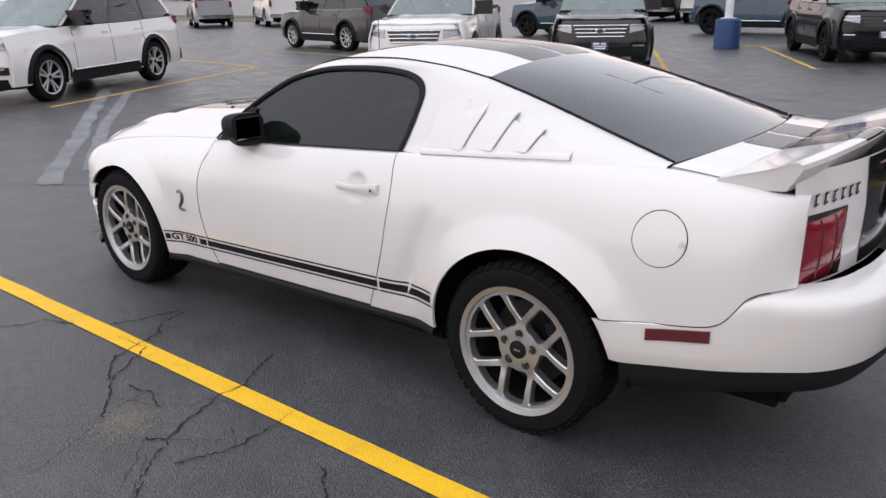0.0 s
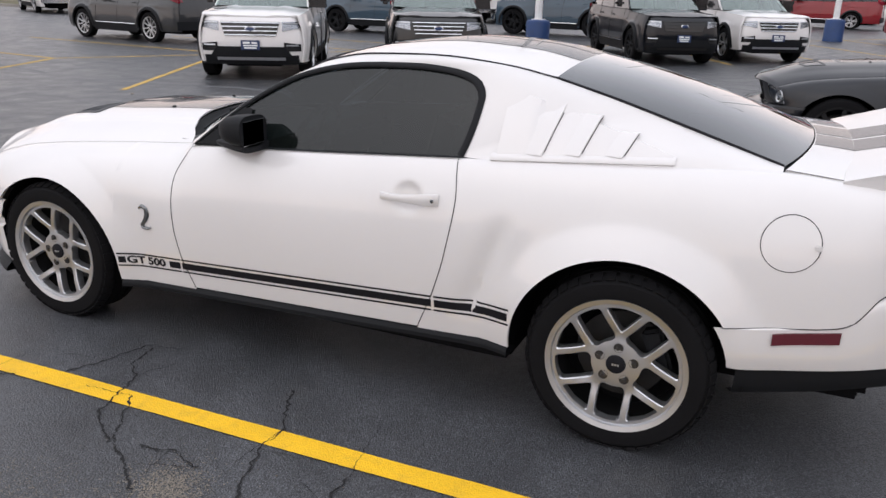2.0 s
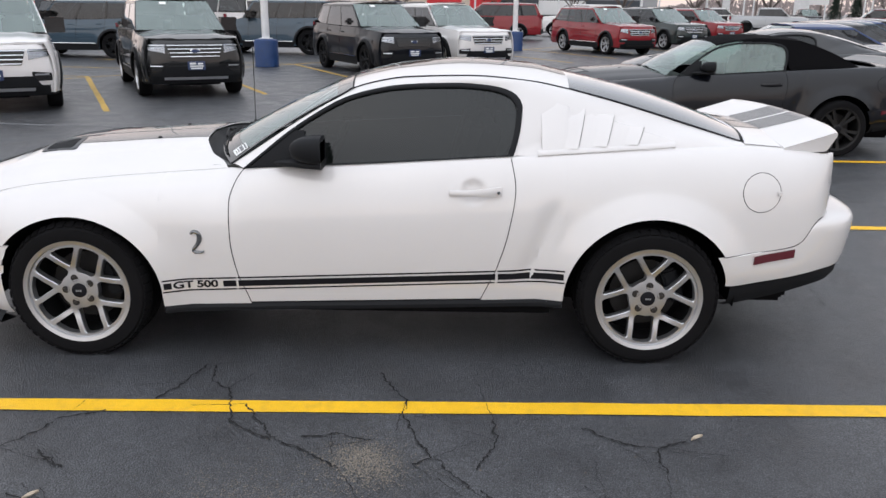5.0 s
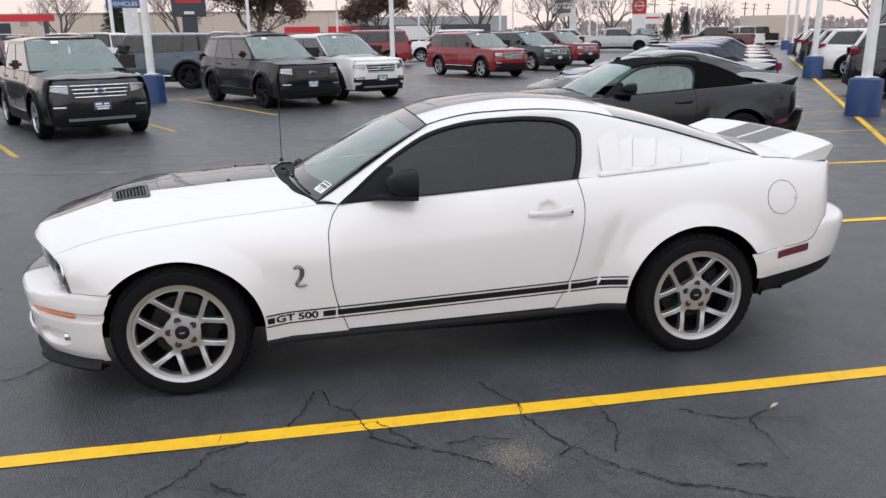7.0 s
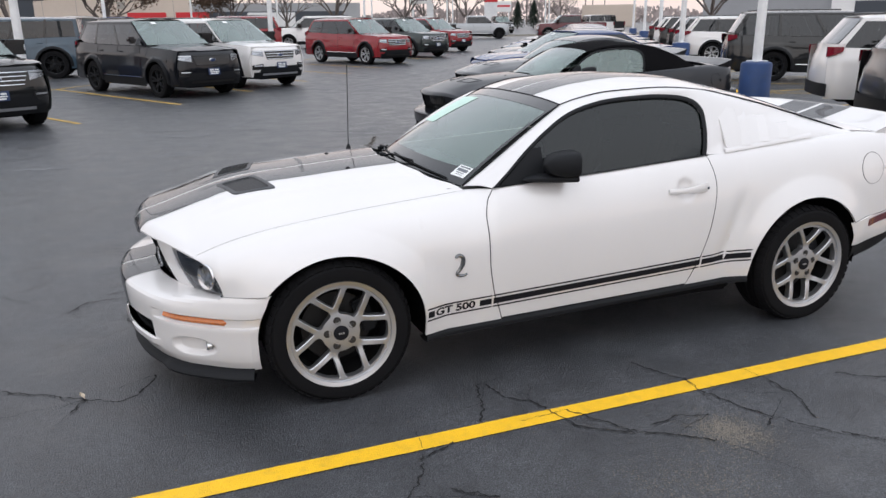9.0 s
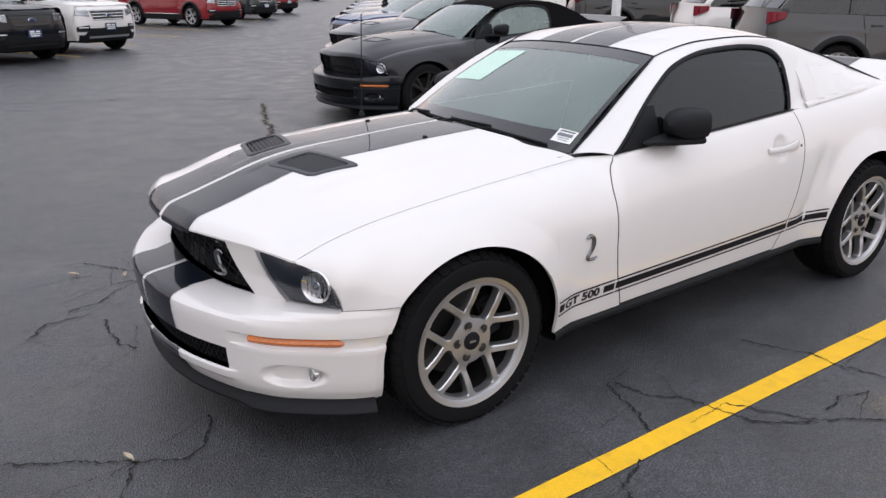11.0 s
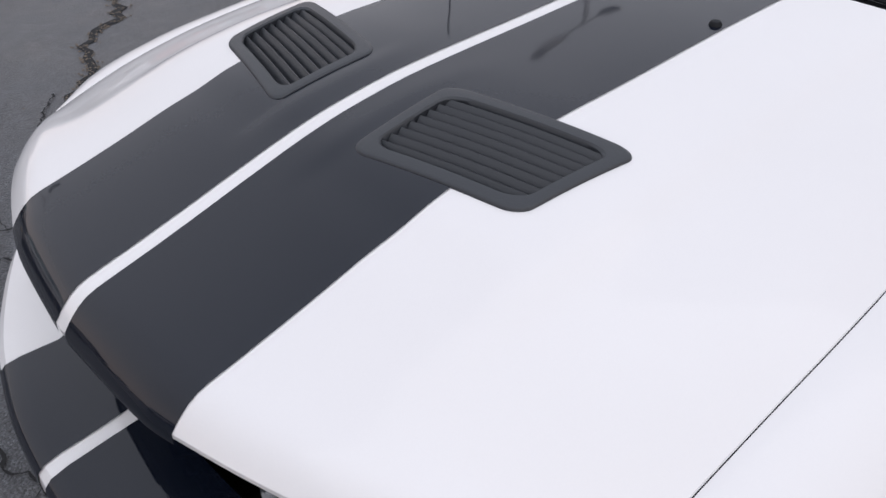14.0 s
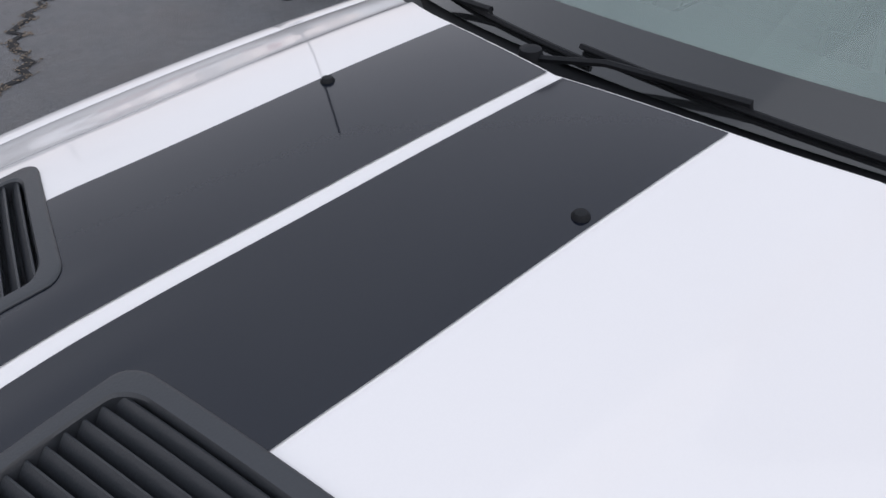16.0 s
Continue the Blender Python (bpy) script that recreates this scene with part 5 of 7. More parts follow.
        for sgn in sgns:
            part("rear_window_trim", tube([Vector((RG_SIDE(t).x, sgn * RG_SIDE(t).y, RG_SIDE(t).z + .002)) for t in steps(0, 1, 16)], .006, 5), "ink", roof)
            if striped:
                part("roof_stripe", sheet(lambda u, v: roof_pt(sgn * lerp(.016, .249, u) / ROOF_EDGE(v).y, v, .0016), steps(0, 1, 8), steps(.005, .995, 24)), "stripe", roof, "dark grey racing stripe")
    else:
        top = part("soft_top", soft_top(), "softtop", car, "black canvas folding top, closed")
    deck = part("boot_lid", flange(sheet(deck_pt, steps(-1, 1, 28 // q), steps(0, 1, 8)), Vector((0, 0, -.014))), body, car)
    if striped:
        for sgn in sgns:
            part("boot_stripe", sheet(lambda u, v: deck_pt(sgn * lerp(.017, .25, u) / .68, lerp(.02, .66, v), .0016), steps(0, 1, 6), steps(0, 1, 6)), "stripe", deck, "dark grey racing stripe")
    if wing:
        bm = sheet(spoiler_pt, steps(-1, 1, 44 // q), steps(0, 1, 18))
        for u_ in (-1, 1):
            bm.faces.new([bm.verts.new(spoiler_pt(u_, v_)) for v_ in steps(0, 1, 18)])
        bmesh.ops.remove_doubles(bm, verts=bm.verts, dist=1e-5)
        sp = part("spoiler", bm, body, car, "raised ducktail spoiler")
        if striped:
            for sgn in sgns:
                part("spoiler_stripe", sheet(lambda u, v: spoiler_pt(sgn * lerp(.017, .25, u) / .705, lerp(.02, .66, v)) + Vector((.001, 0, .0016)), steps(0, 1, 6), [x / 18 / .64 * .98 for x in range(12)]), "stripe", sp, "dark grey racing stripe")
    # tail
    tail = part("tail_panel", sheet(lambda u, v: tail_pt(u, v), steps(-.672, .672, 30), steps(.69, 1.066, 7)), body, car)
    if striped:
        part("tail_band", sheet(lambda u, v: tail_pt(u, v) + Vector((.003, 0, 0)), steps(-.265, .265, 12), steps(.70, 1.062, 4)), "gloss", tail, "gloss black centre panel")
        part("tail_badge", lathe([(0, .016), (.055, .015), (.066, .008), (.068, 0)], 32, "x", None, Matrix.Translation((2.356, 0, .865))), "pewter", tail, "round snake emblem")
        for k in range(6):
            y = -.575 + .047 * k
            p = tail_pt(y, .975)
            bm = box(p.x + .001, p.x + .006, y - .019, y + .015, .955, .962, .001)
            box(p.x + .001, p.x + .006, y - .019, y + .015, .986, .993, .001, bm)
            box(p.x + .001, p.x + .006, y - .019, y - .012, .955, .993, .001, bm)
            part("letter_bar", bm, "pewter", tail)
        part("high_brake_lamp", box(2.340, 2.362, -.10, .10, .988, 1.016, .005), "marker", tail)
    for sgn in sgns:
        def lens_at(u, v, out, sgn=sgn):
            return tail_pt(sgn * lerp(.640, .412, u), lerp(.708, lerp(.905, .922, u), v)) + Vector((out + .016 * (math.sin(math.pi * u) * math.sin(math.pi * v)) ** .5, 0, 0))
        bm = sheet(lambda u, v: tail_pt(sgn * lerp(.650, .402, u), lerp(.700, .930, v)) + Vector((.003, 0, 0)), steps(0, 1, 8), steps(0, 1, 4))
        bezel = part("tail_lamp_bezel", bm, "gloss", car)
        lampob = part("tail_lamp", flange(sheet(lambda u, v: lens_at(u, v, .006), steps(0, 1, 18), steps(0, 1, 12)), Vector((-.03, 0, 0))), "redlens", car, "large red tail lamp with two dark dividers")
        for u in (.345, .68):
            part("lamp_divider", tube([lens_at(u, v, .0065) for v in steps(.01, .99, 12)], .0032, 5), "marker", lampob)
        part("lamp_divider", tube([lens_at(u, .24, .0062) for u in steps(.01, .99, 12)], .0022, 5), "marker", lampob)
        part("reverse_lamp", sheet(lambda u, v: lens_at(lerp(.72, .97, u), lerp(.03, .22, v), .0085), steps(0, 1, 5), steps(0, 1, 4)), "pewter", lampob, "clear reversing lamp")
    # rear bumper
    qs = steps(0, 1, 64 // q)
    rb = part("rear_bumper", flange(sheet(lambda u, v: rear_pt(u, v), qs, list(range(len(REAR_ROWS)))), Vector((-.03, 0, 0))), body, car)
    low = [(.042, .412), (.040, .375), (.045, .33), (.07, .285), (.14, .265)]

    def valance(u, v):
        e = rear_end(.36)
        u = lerp(e, 1 - e, u)
        x = rear_plan(u).x
        return plan_pt(rear_plan, u, low[v][0], low[v][1] + rear_rise(x) * (1 + .5 * v / 4))
    part("rear_valance", sheet(valance, qs, list(range(len(low)))), "plastic", rb, "matt black lower valance")
    if striped:
        for sgn in sgns:
            ys = [plan_at(rear_plan, sgn * lerp(.0165, .256, t)) for t in steps(0, 1, 6)]
            part("rear_bumper_stripe", sheet(lambda u, v: rear_pt(u, v, -.0018, False), ys, list(range(len(REAR_ROWS)))), "stripe", rb, "dark grey racing stripe")
    # dark panel gaps
    if detail:
        for sgn in sgns:
            gap = lambda name, pts, r=.0019: part(name, tube(pts, r, 5), "ink", car)
            gap("door_gap", [on_side(door_f(z) - GAP / 2, z, sgn, -.0002) for z in steps(.275, .905, 40)], .0024)
            gap("door_gap", [on_side(door_r(z) - GAP / 2, z, sgn, -.0002) for z in steps(.305, .975, 40)], .0020)
            gap("hood_gap", [Vector((x, sgn * (c_seam(x) + .002), c_zt(x) - .0008)) for x in steps(-1.94, -.68, 60)], .0012)
            gap("bumper_gap", [on_side(x, c_qb(x) - .002, sgn, -.0002) for x in steps(1.69, 2.19, 50)], .0019)
            gap("boot_gap", [deck_pt(sgn, v, .001) for v in steps(0, 1, 8)], .0010)
            gap("fender_bumper_gap", [on_side(x, .5525, sgn, -.0006) for x in steps(-1.85, -1.68, 12)], .0010)
    # floor pan and cabin
    part("underbody", box(-2.0, 2.2, -.48, .48, .17, .52, .03), "well", car)
    part("cabin_floor", box(-.93, .93, -.78, .78, .20, .50, .02), "well", car)
    part("dashboard", box(-.80, -.32, -.70, .70, .70, .90, .06), "interior", car)
    part("steering_wheel", ring_bm(.185, .014, Matrix.Translation((-.20, -.37, .90)) @ Matrix.Rotation(radians(-65), 4, 'Y')), "interior", car)
    for y in (-.37, .37):
        seat = part("seat", box(-.05, .48, y - .25, y + .25, .45, .62, .06), "interior", car)
        part("seat_back", box(-.06, .10, -.25, .25, 0, .58, .06, None, Matrix.Translation((.42, y, .58)) @ Matrix.Rotation(radians(16), 4, 'Y')), "interior", seat)
        part("headrest", box(-.05, .05, -.12, .12, 0, .16, .04, None, Matrix.Translation((.62, y, 1.12)) @ Matrix.Rotation(radians(10), 4, 'Y')), "interior", seat)
    part("rear_seat", box(.85, 1.45, -.58, .58, .55, .95, .08), "interior", car)
    part("parcel_shelf", box(1.35, 1.85, -.60, .60, .98, 1.02, .01), "interior", car)
    # aerial
    if detail:
        base = Vector((-.875, .775, .905))
        ant = part("aerial", tube([base, base + Vector((.0, 0, .02)), base + Vector((.01, -.01, .52))], .0028, 6), "ink", car, "thin black whip aerial")
        part("aerial_base", lathe([(0, .022), (.008, .02), (.016, 0), (.018, -.01)], 12, "z", None, Matrix.Translation(base)), "plastic", ant)
    # wheels
    for xc in (AXF, AXR):
        for sgn in sgns:
            build_wheel(car, xc, sgn * (.788 if xc < 0 else .785), sgn, spokes, rim, TYRE, .250, .250, (21 if xc < 0 else 40) * (1 if sgn < 0 else -1), None, detail)
    return car


# ---- other vehicles ----
def build_vehicle(name, label, m, body, L=5.05, W=2.0, H=1.77, wb=3.02, fo=.90, R=.385, belt=1.16, hood=1.13, lead=1.02, ws=1.28, rake=.62, roof_f=2.05, roof_r=4.60, tail=.35,
                  deck=None, panes=(0, .36, .68, 1), clad=True, face="suv", rim="alloy", spokes="split", rails=True, plate=True, group="parked cars", category="car", detail=0, incl=.17, roofpaint=None, open_bed=False, tailamp="side"):
    """A parked vehicle, nose to -x, standing on z = 0. Lengths along the car are from its nose."""
    car = thing(name, label, category, m, group)
    hw, x0 = W / 2 - .06, -L / 2
    xr = x0 + L
    axf, axr = x0 + fo, x0 + fo + wb
    ra = R + .055
    X = lambda d: x0 + d
    c_hw = curve((X(0), hw * .80), (X(.10), hw * .90), (X(.30), hw * .965), (X(.8), hw), (xr - .7, hw), (xr - .2, hw * .965), (xr - .04, hw * .90), (xr, hw * .84))
    belt_r = belt + (.05 if deck is None else .0)
    c_top = curve((X(0), lead), (X(.12), lead + .04), (X(.4), hood - .045), (X(ws - .05), hood + .0), (X(ws + .05), belt), (X(roof_f + .4), belt), (xr, belt_r if deck is None else deck))
    sill = .30 if clad else .24

    def sp(x, f, sgn, out=0.0):
        zt = c_top(x)
        z = lerp(sill, zt, f)
        k = (z - .62) / (zt - .62) if z > .62 else 0
        y = c_hw(x) - (.05 * ((.62 - z) / .35) ** 2 if z < .62 else .07 * k ** 2.2 + .02 * k)
        for xc in (axf, axr):
            r = math.hypot(x - xc, z - R) / ra
            y += .035 * (1 - smooth(1.0, 1.3, r))
        y += .014 * math.exp(-((z - (zt - .22)) / .03) ** 2)
        return Vector((x, sgn * (y + out), z))

    def share(x, z):
        return (z - sill) / (c_top(x) - sill)
    for sgn in (-1, 1):
        cols = [(x, sill) for x in steps(X(.17), axf - ra, 8)]
        cols += [(axf - ra * math.cos(t), R + ra * math.sin(t)) for t in steps(.02, math.pi - .02, 18)]
        cols += [(x, sill) for x in steps(axf + ra, axr - ra, 12)]
        cols += [(axr - ra * math.cos(t), R + ra * math.sin(t)) for t in steps(.02, math.pi - .02, 18)]
        cols += [(x, sill) for x in steps(axr + ra, xr, 8)]
        bm = bmesh.new()
        last = None
        for x, zb in cols:
            f0 = share(x, zb)
            row = [bm.verts.new(sp(x, lerp(f0, 1, j / 12), sgn)) for j in range(13)]
            if last and abs(last[0].co.x - row[0].co.x) > 1e-4:
                for j in range(12):
                    bm.faces.new((last[j], row[j], row[j + 1], last[j + 1]))
            last = row
        side = part("body_side", flange(bm, Vector((0, -sgn * .03, 0))), body, car)
        # door gaps and handles
        n = len(panes) - 1
        xs = [X(lerp(ws + .25, roof_r - .1, f)) for f in (0, .36, .70)] if n > 2 else [X(ws + .25), X(lerp(ws, roof_r, .75))]
        for x in xs:
            part("door_gap", tube([sp(x + .05 * smooth(.5, 1, f), f, sgn, .001) for f in steps(.14, 1, 8)], .005, 4), "ink", side)
        for x in xs[1:]:
            p = sp(x - .14, .83, sgn)
            part("door_handle", box(p.x - .10, p.x + .08, p.y - .02, p.y + .02 + 0 * sgn, p.z - .014, p.z + .014, .008), body, side)
        if clad:
            for xc in (axf, axr):
                bm = sheet(lambda u, v: (lambda x, z: (lambda q: Vector((x, q.y + sgn * (.012 + .01 * math.sin(v * math.pi)), z)))(sp(min(max(x, X(.02)), xr - .02), max(0, share(min(max(x, X(.02)), xr - .02), z)), sgn)))(xc - lerp(ra - .005, ra + .075, v) * math.cos(u), R + lerp(ra - .005, ra + .075, v) * math.sin(u)), steps(-.12, math.pi + .12, 24), steps(0, 1, 4))
                part("arch_trim", bm, "plastic" if clad != "body" else body, side, "black arch cladding")
            bm = sheet(lambda u, v: (lambda x: (lambda q: Vector((x, q.y + sgn * .014 * math.sin(math.pi * min(1, v + .2)), lerp(sill - .06, sill + .16, v))))(sp(x, max(0, share(x, lerp(sill - .06, sill + .16, v))), sgn)))(lerp(axf + ra + .07, axr - ra - .07, u)), steps(0, 1, 8), steps(0, 1, 4))
            part("sill_cladding", bm, "plastic", side, "black sill cladding")
            part("sill_strip", tube([sp(x, share(x, sill + .15), sgn, .02) for x in steps(axf + ra + .15, axr - ra - .12, 6)], .012, 5), "chrome", side)
        for xc in (axf, axr):
            bm = sheet(lambda u, v: Vector((xc - (ra + .02) * math.cos(u), sgn * lerp(hw - .04, hw - .42, v), R + (ra + .02) * math.sin(u))), steps(-.3, math.pi + .3, 16), [0, 1])
            sheet(lambda u, v: Vector((xc - (ra + .02) * math.cos(u) * v, sgn * (hw - .42), R + (ra + .02) * math.sin(u) * v)), steps(-.3, math.pi + .3, 16), [0, 1], bm)
            part("wheel_liner", bm, "well", car)
        # greenhouse
        z0f, z1 = belt, H - .075

        def gx(f, k):
            """x along the glasshouse side at share f, height share k."""
            a = X(ws) + .06 + (X(roof_f) - X(ws)) * k * .98
            b = X(roof_r) + (.0 if deck is None else .0) + tail * (1 - k)
            return lerp(a, b, f)

        def gp(f, k, out=0.0):
            x = gx(f, k)
            zb = c_top(x)
            z = lerp(zb, z1, k)
            y = (-sp(x, 1, -1).y) - incl * (z - zb) ** 1.1 / (z1 - belt) ** .1 - .01
            taper = .05 * smooth(.6, 1, f) * (1 if deck is None else 1.6)
            return Vector((x, sgn * (y - taper + out), z))
        bounds = list(panes)
        pil = .022
        for i, f in enumerate(bounds):
            a, b = (f, f + pil * .8) if i == 0 else ((f - pil * (1.6 if i == n else .5), f) if i == n else (f - pil * .5, f + pil * .5))
            part("pillar", flange(sheet(lambda u, v: gp(lerp(a, b, u), v), [0, 1], steps(0, 1, 6)), Vector((0, -sgn * .03, 0))), body if i in (0, n) else "gloss", car)
        part("roof_side_rail", flange(sheet(lambda u, v: gp(u, lerp(.90, 1.0, v)), steps(0, 1, 20), [0, 1]), Vector((0, -sgn * .03, 0))), body, car)
        for i in range(n):
            a, b = bounds[i] + pil * .7, bounds[i + 1] - (pil * .5 if i < n - 1 else pil * 1.5)
            part("side_window", sheet(lambda u, v: gp(lerp(a, b, u), lerp(.0, .905, v), -.006), steps(0, 1, 4), steps(0, 1, 4)), "far_glass", car)
        part("window_strip", tube([gp(f, .0, .006) for f in steps(0, 1, 12)], .010, 4), "chrome" if face == "edge" else "gloss", car)
        # mirror
        p = gp(.09, .10)
        mir = part("mirror", box(p.x - .12, p.x + .06, p.y + sgn * .05, p.y + sgn * .25, p.z - .01, p.z + .145, .05), "gloss", car)
        if rails:
            part("roof_rail", tube([Vector((gx(f, 1.0), gp(f, 1).y * .94, H + .005 - .03 * (abs(f - .5) * 2) ** 6)) for f in steps(.12, .93, 14)], .020, 6), "gloss", car)
        # wheels
        for xc in (axf, axr):
            build_wheel(car, xc, sgn * (hw - .115), sgn, spokes, rim, R, R * .70, .235, 10, None, 0)
    # hood
    zh = lambda x, y: c_top(x) + .05 * (1 - (y / c_hw(x)) ** 2) * smooth(X(0), X(.5), x)
    bm = sheet(lambda u, v: (lambda x: (lambda y: Vector((x, y, zh(x, y) + .014 * (smooth(.42, .5, abs(u)) - smooth(.55, .75, abs(u))))))(u * (c_hw(x) - .09)))(lerp(X(.125) + .13 * abs(u) ** 4, X(ws) - .02, v)), steps(-1, 1, 16), [0, .02, .05, .1] + steps(.2, 1, 8))
    part("hood", flange(bm, Vector((0, 0, -.03))), body, car)
    # nose
    wrap = curve((0, .0), (.40, .012), (.65, .040), (.80, .085), (.90, .165), (.965, .34))
    bulge = curve((.26, .075), (.34, .03), (.45, .0), (.60, -.012), (.78, .0), (.93, .022), (.99, .055), (1.04, .115))

    def nose(y, z, out=0.0):
        """The front of the vehicle: rounded in plan, leaning back to the hood."""
        f = abs(y) / hw
        k = max(0.0, min(1.0, (z - .62) / (lead - .62)))
        tuck = (.07 * k ** 2.2 + .02 * k) * smooth(.5, .95, f) if z > .62 else 0.0
        return Vector((X(0) + .03 + wrap(f) + bulge(z / lead) - out, y - math.copysign(tuck - out * smooth(.70, .92, f), y), z))
    fascia = part("front_fascia", flange(sheet(lambda u, v: nose(u * hw * .962, v), steps(-1, 1, 44), steps(.30, lead * 1.037, 18)), Vector((.08, 0, 0))), body, car)
    gw = hw * .52
    if face in ("suv", "edge"):
        gz0, gz1 = lead - .27, lead - .045
        grille = part("grille", sheet(lambda u, v: nose(u * gw * lerp(.86, 1.0, v), lerp(gz0, gz1, v), .008), steps(-1, 1, 14), steps(0, 1, 4)), "gloss", fascia, "gloss black grille")
        for k in range(4):
            z = lerp(gz0 + .015, gz1 - .015, k / 3)
            part("grille_bar", tube([nose(u * gw * lerp(.86, 1.0, k / 3), z, .016) for u in steps(-1, 1, 12)], .0095, 5), "chrome" if rim != "plastic" else "gloss", grille)
        em = bmesh.new()
        lathe([(0, .014), (.075, .012), (.088, .004), (.090, -.01)], 26, "x", em, Matrix.Translation(nose(0, (gz0 + gz1) / 2, .014)) @ Matrix.Diagonal((-1, 1, .46, 1)))
        part("badge", em, "chrome", grille, "plain oval badge")
        lathe_in = lathe([(0, .018), (.070, .0165), (.074, .012)], 26, "x", None, Matrix.Translation(nose(0, (gz0 + gz1) / 2, .014)) @ Matrix.Diagonal((-1, 1, .42, 1)))
        part("badge_field", lathe_in, "platecol", grille)
        for sgn in (-1, 1):
            lampo = part("headlamp", flange(sheet(lambda u, v: nose(sgn * lerp(gw + .03, hw * .945, u), lerp(lerp(gz1 - .15, gz1 - .085, u), gz1 + .004, v), .012), steps(0, 1, 8), steps(0, 1, 4)), Vector((.05, 0, 0))), "lens", fascia, "clear wide headlamp")
            part("lamp_back", sheet(lambda u, v: nose(sgn * lerp(gw + .03, hw * .945, u), lerp(lerp(gz1 - .15, gz1 - .085, u), gz1 + .004, v), .004), steps(0, 1, 8), steps(0, 1, 4)), "lamp_silver", lampo)
            part("lamp_strip", tube([nose(sgn * lerp(gw + .05, hw * .88, u), gz1 - .02, .011) for u in steps(0, 1, 6)], .012, 5), "alloy", lampo)
            part("lamp_amber", sheet(lambda u, v: nose(sgn * lerp(hw * .90, hw * .945, u), lerp(gz1 - .08, gz1 - .01, v), .014), [0, 1], [0, 1]), "amber", lampo)
            fogz = lead - .44
            pocket = part("fog_pocket", sheet(lambda u, v: nose(sgn * lerp(hw * .58, hw * .88, u), lerp(fogz - .075, fogz + .07 - .03 * u, v), .010), steps(0, 1, 6), [0, .5, 1]), "gloss", fascia, "black fog lamp pocket")
            part("fog_strip", tube([nose(sgn * lerp(hw * .62, hw * .84, u), fogz + .02, .02) for u in steps(0, 1, 5)], .014, 5), "alloy", pocket)
        part("lower_intake", sheet(lambda u, v: nose(u * hw * .66 * lerp(1.1, .9, v), lerp(.40, .56, v), .012), steps(-1, 1, 12), [0, .5, 1]), "plastic", fascia, "black lower intake")
        part("skid_plate", sheet(lambda u, v: nose(u * hw * .60, lerp(.335, .385, v), .022), steps(-1, 1, 12), [0, .5, 1]), "alloy" if detail else "alloydark", fascia, "silver skid plate")
        part("lower_bumper", sheet(lambda u, v: nose(u * hw * .955, lerp(.26, .42, v), .006), steps(-1, 1, 28), [0, .5, 1]), "plastic", fascia, "black lower bumper")
    elif face == "truck":
        part("grille", sheet(lambda u, v: nose(u * hw * .62, lerp(lead - .42, lead - .06, v), .01), steps(-1, 1, 10), [0, .5, 1]), "gloss", fascia, "black truck grille")
        for k in (0.3, .7):
            part("grille_bar", tube([nose(u * hw * .62, lerp(lead - .42, lead - .06, k), .025) for u in steps(-1, 1, 8)], .03, 5), "chrome", fascia)
        for sgn in (-1, 1):
            part("headlamp", sheet(lambda u, v: nose(sgn * lerp(hw * .64, hw * .86, u), lerp(lead - .34, lead - .08, v), .012), steps(0, 1, 4), [0, 1]), "alloy", fascia)
        part("front_bumper", box(X(-.02), X(.12), -hw * .9, hw * .9, .45, .66, .04), "chrome", fascia)
    else:
        part("grille", sheet(lambda u, v: nose(u * hw * .5, lerp(lead - .28, lead - .06, v), .008), steps(-1, 1, 10), [0, 1]), "gloss", fascia, "black grille")
        for sgn in (-1, 1):
            part("headlamp", sheet(lambda u, v: nose(sgn * lerp(hw * .52, hw * .86, u), lerp(lead - .17, lead - .05, v), .012), steps(0, 1, 4), [0, 1]), "alloy", fascia)
        part("lower_intake", sheet(lambda u, v: nose(u * hw * .6, lerp(.30, .46, v), .010), steps(-1, 1, 10), [0, 1]), "plastic", fascia)
    if plate:
        pz = .585
        pl = part("dealer_plate", box(nose(0, pz).x - .034, nose(0, pz).x - .026, -.155, .155, pz - .078, pz + .078, .003), "platecol", fascia, "dark blue dealer plate with pale bars")
        xq = nose(0, pz).x - .036
        for a, b, z0, z1 in ((-.11, -.02, .02, .05), (.01, .12, .02, .055), (-.12, .12, -.018, .004), (-.10, .10, -.058, -.032)):
            part("plate_bar", box(xq - .001, xq, a, b, pz + z0, pz + z1), "paper", pl)
    # windscreen, roof, back
    def edge(f, k):
        x = lerp(X(ws) + .06 + (X(roof_f) - X(ws)) * k * .98, X(roof_r) + tail * (1 - k), f)
        zb = c_top(x)
        z = lerp(zb, H - .075, k)
        y = (-sp(x, 1, -1).y) - incl * (z - zb) ** 1.1 / (H - .075 - belt) ** .1 - .01 - .05 * smooth(.6, 1, f) * (1 if deck is None else 1.6)
        return Vector((x, y, z))

    def across(f, k, u, bow=0.0):
        e = edge(f, k)
        return Vector((e.x + bow * (1 - u * u), e.y * u, e.z))
    part("windscreen", sheet(lambda u, v: across(0, v, u, -.13 + .05 * v) + Vector((-.012, 0, .012)), steps(-.97, .97, 12), steps(0, 1, 6)), "wind_glass", car)
    part("cowl", sheet(lambda u, v: (across(0, 0, u, -.13) + Vector((-.10 * (1 - v), 0, .0))) * 1.0 + Vector((0, 0, -.012)), steps(-1, 1, 12), [0, 1]), "plastic", car)
    part("windscreen_sticker", sheet(lambda u, v: across(0, lerp(.86, .95, v), lerp(.2, .38, u), -.13 + .05 * .9) + Vector((-.018, 0, .018)), [0, 1], [0, 1]), "paper", car)
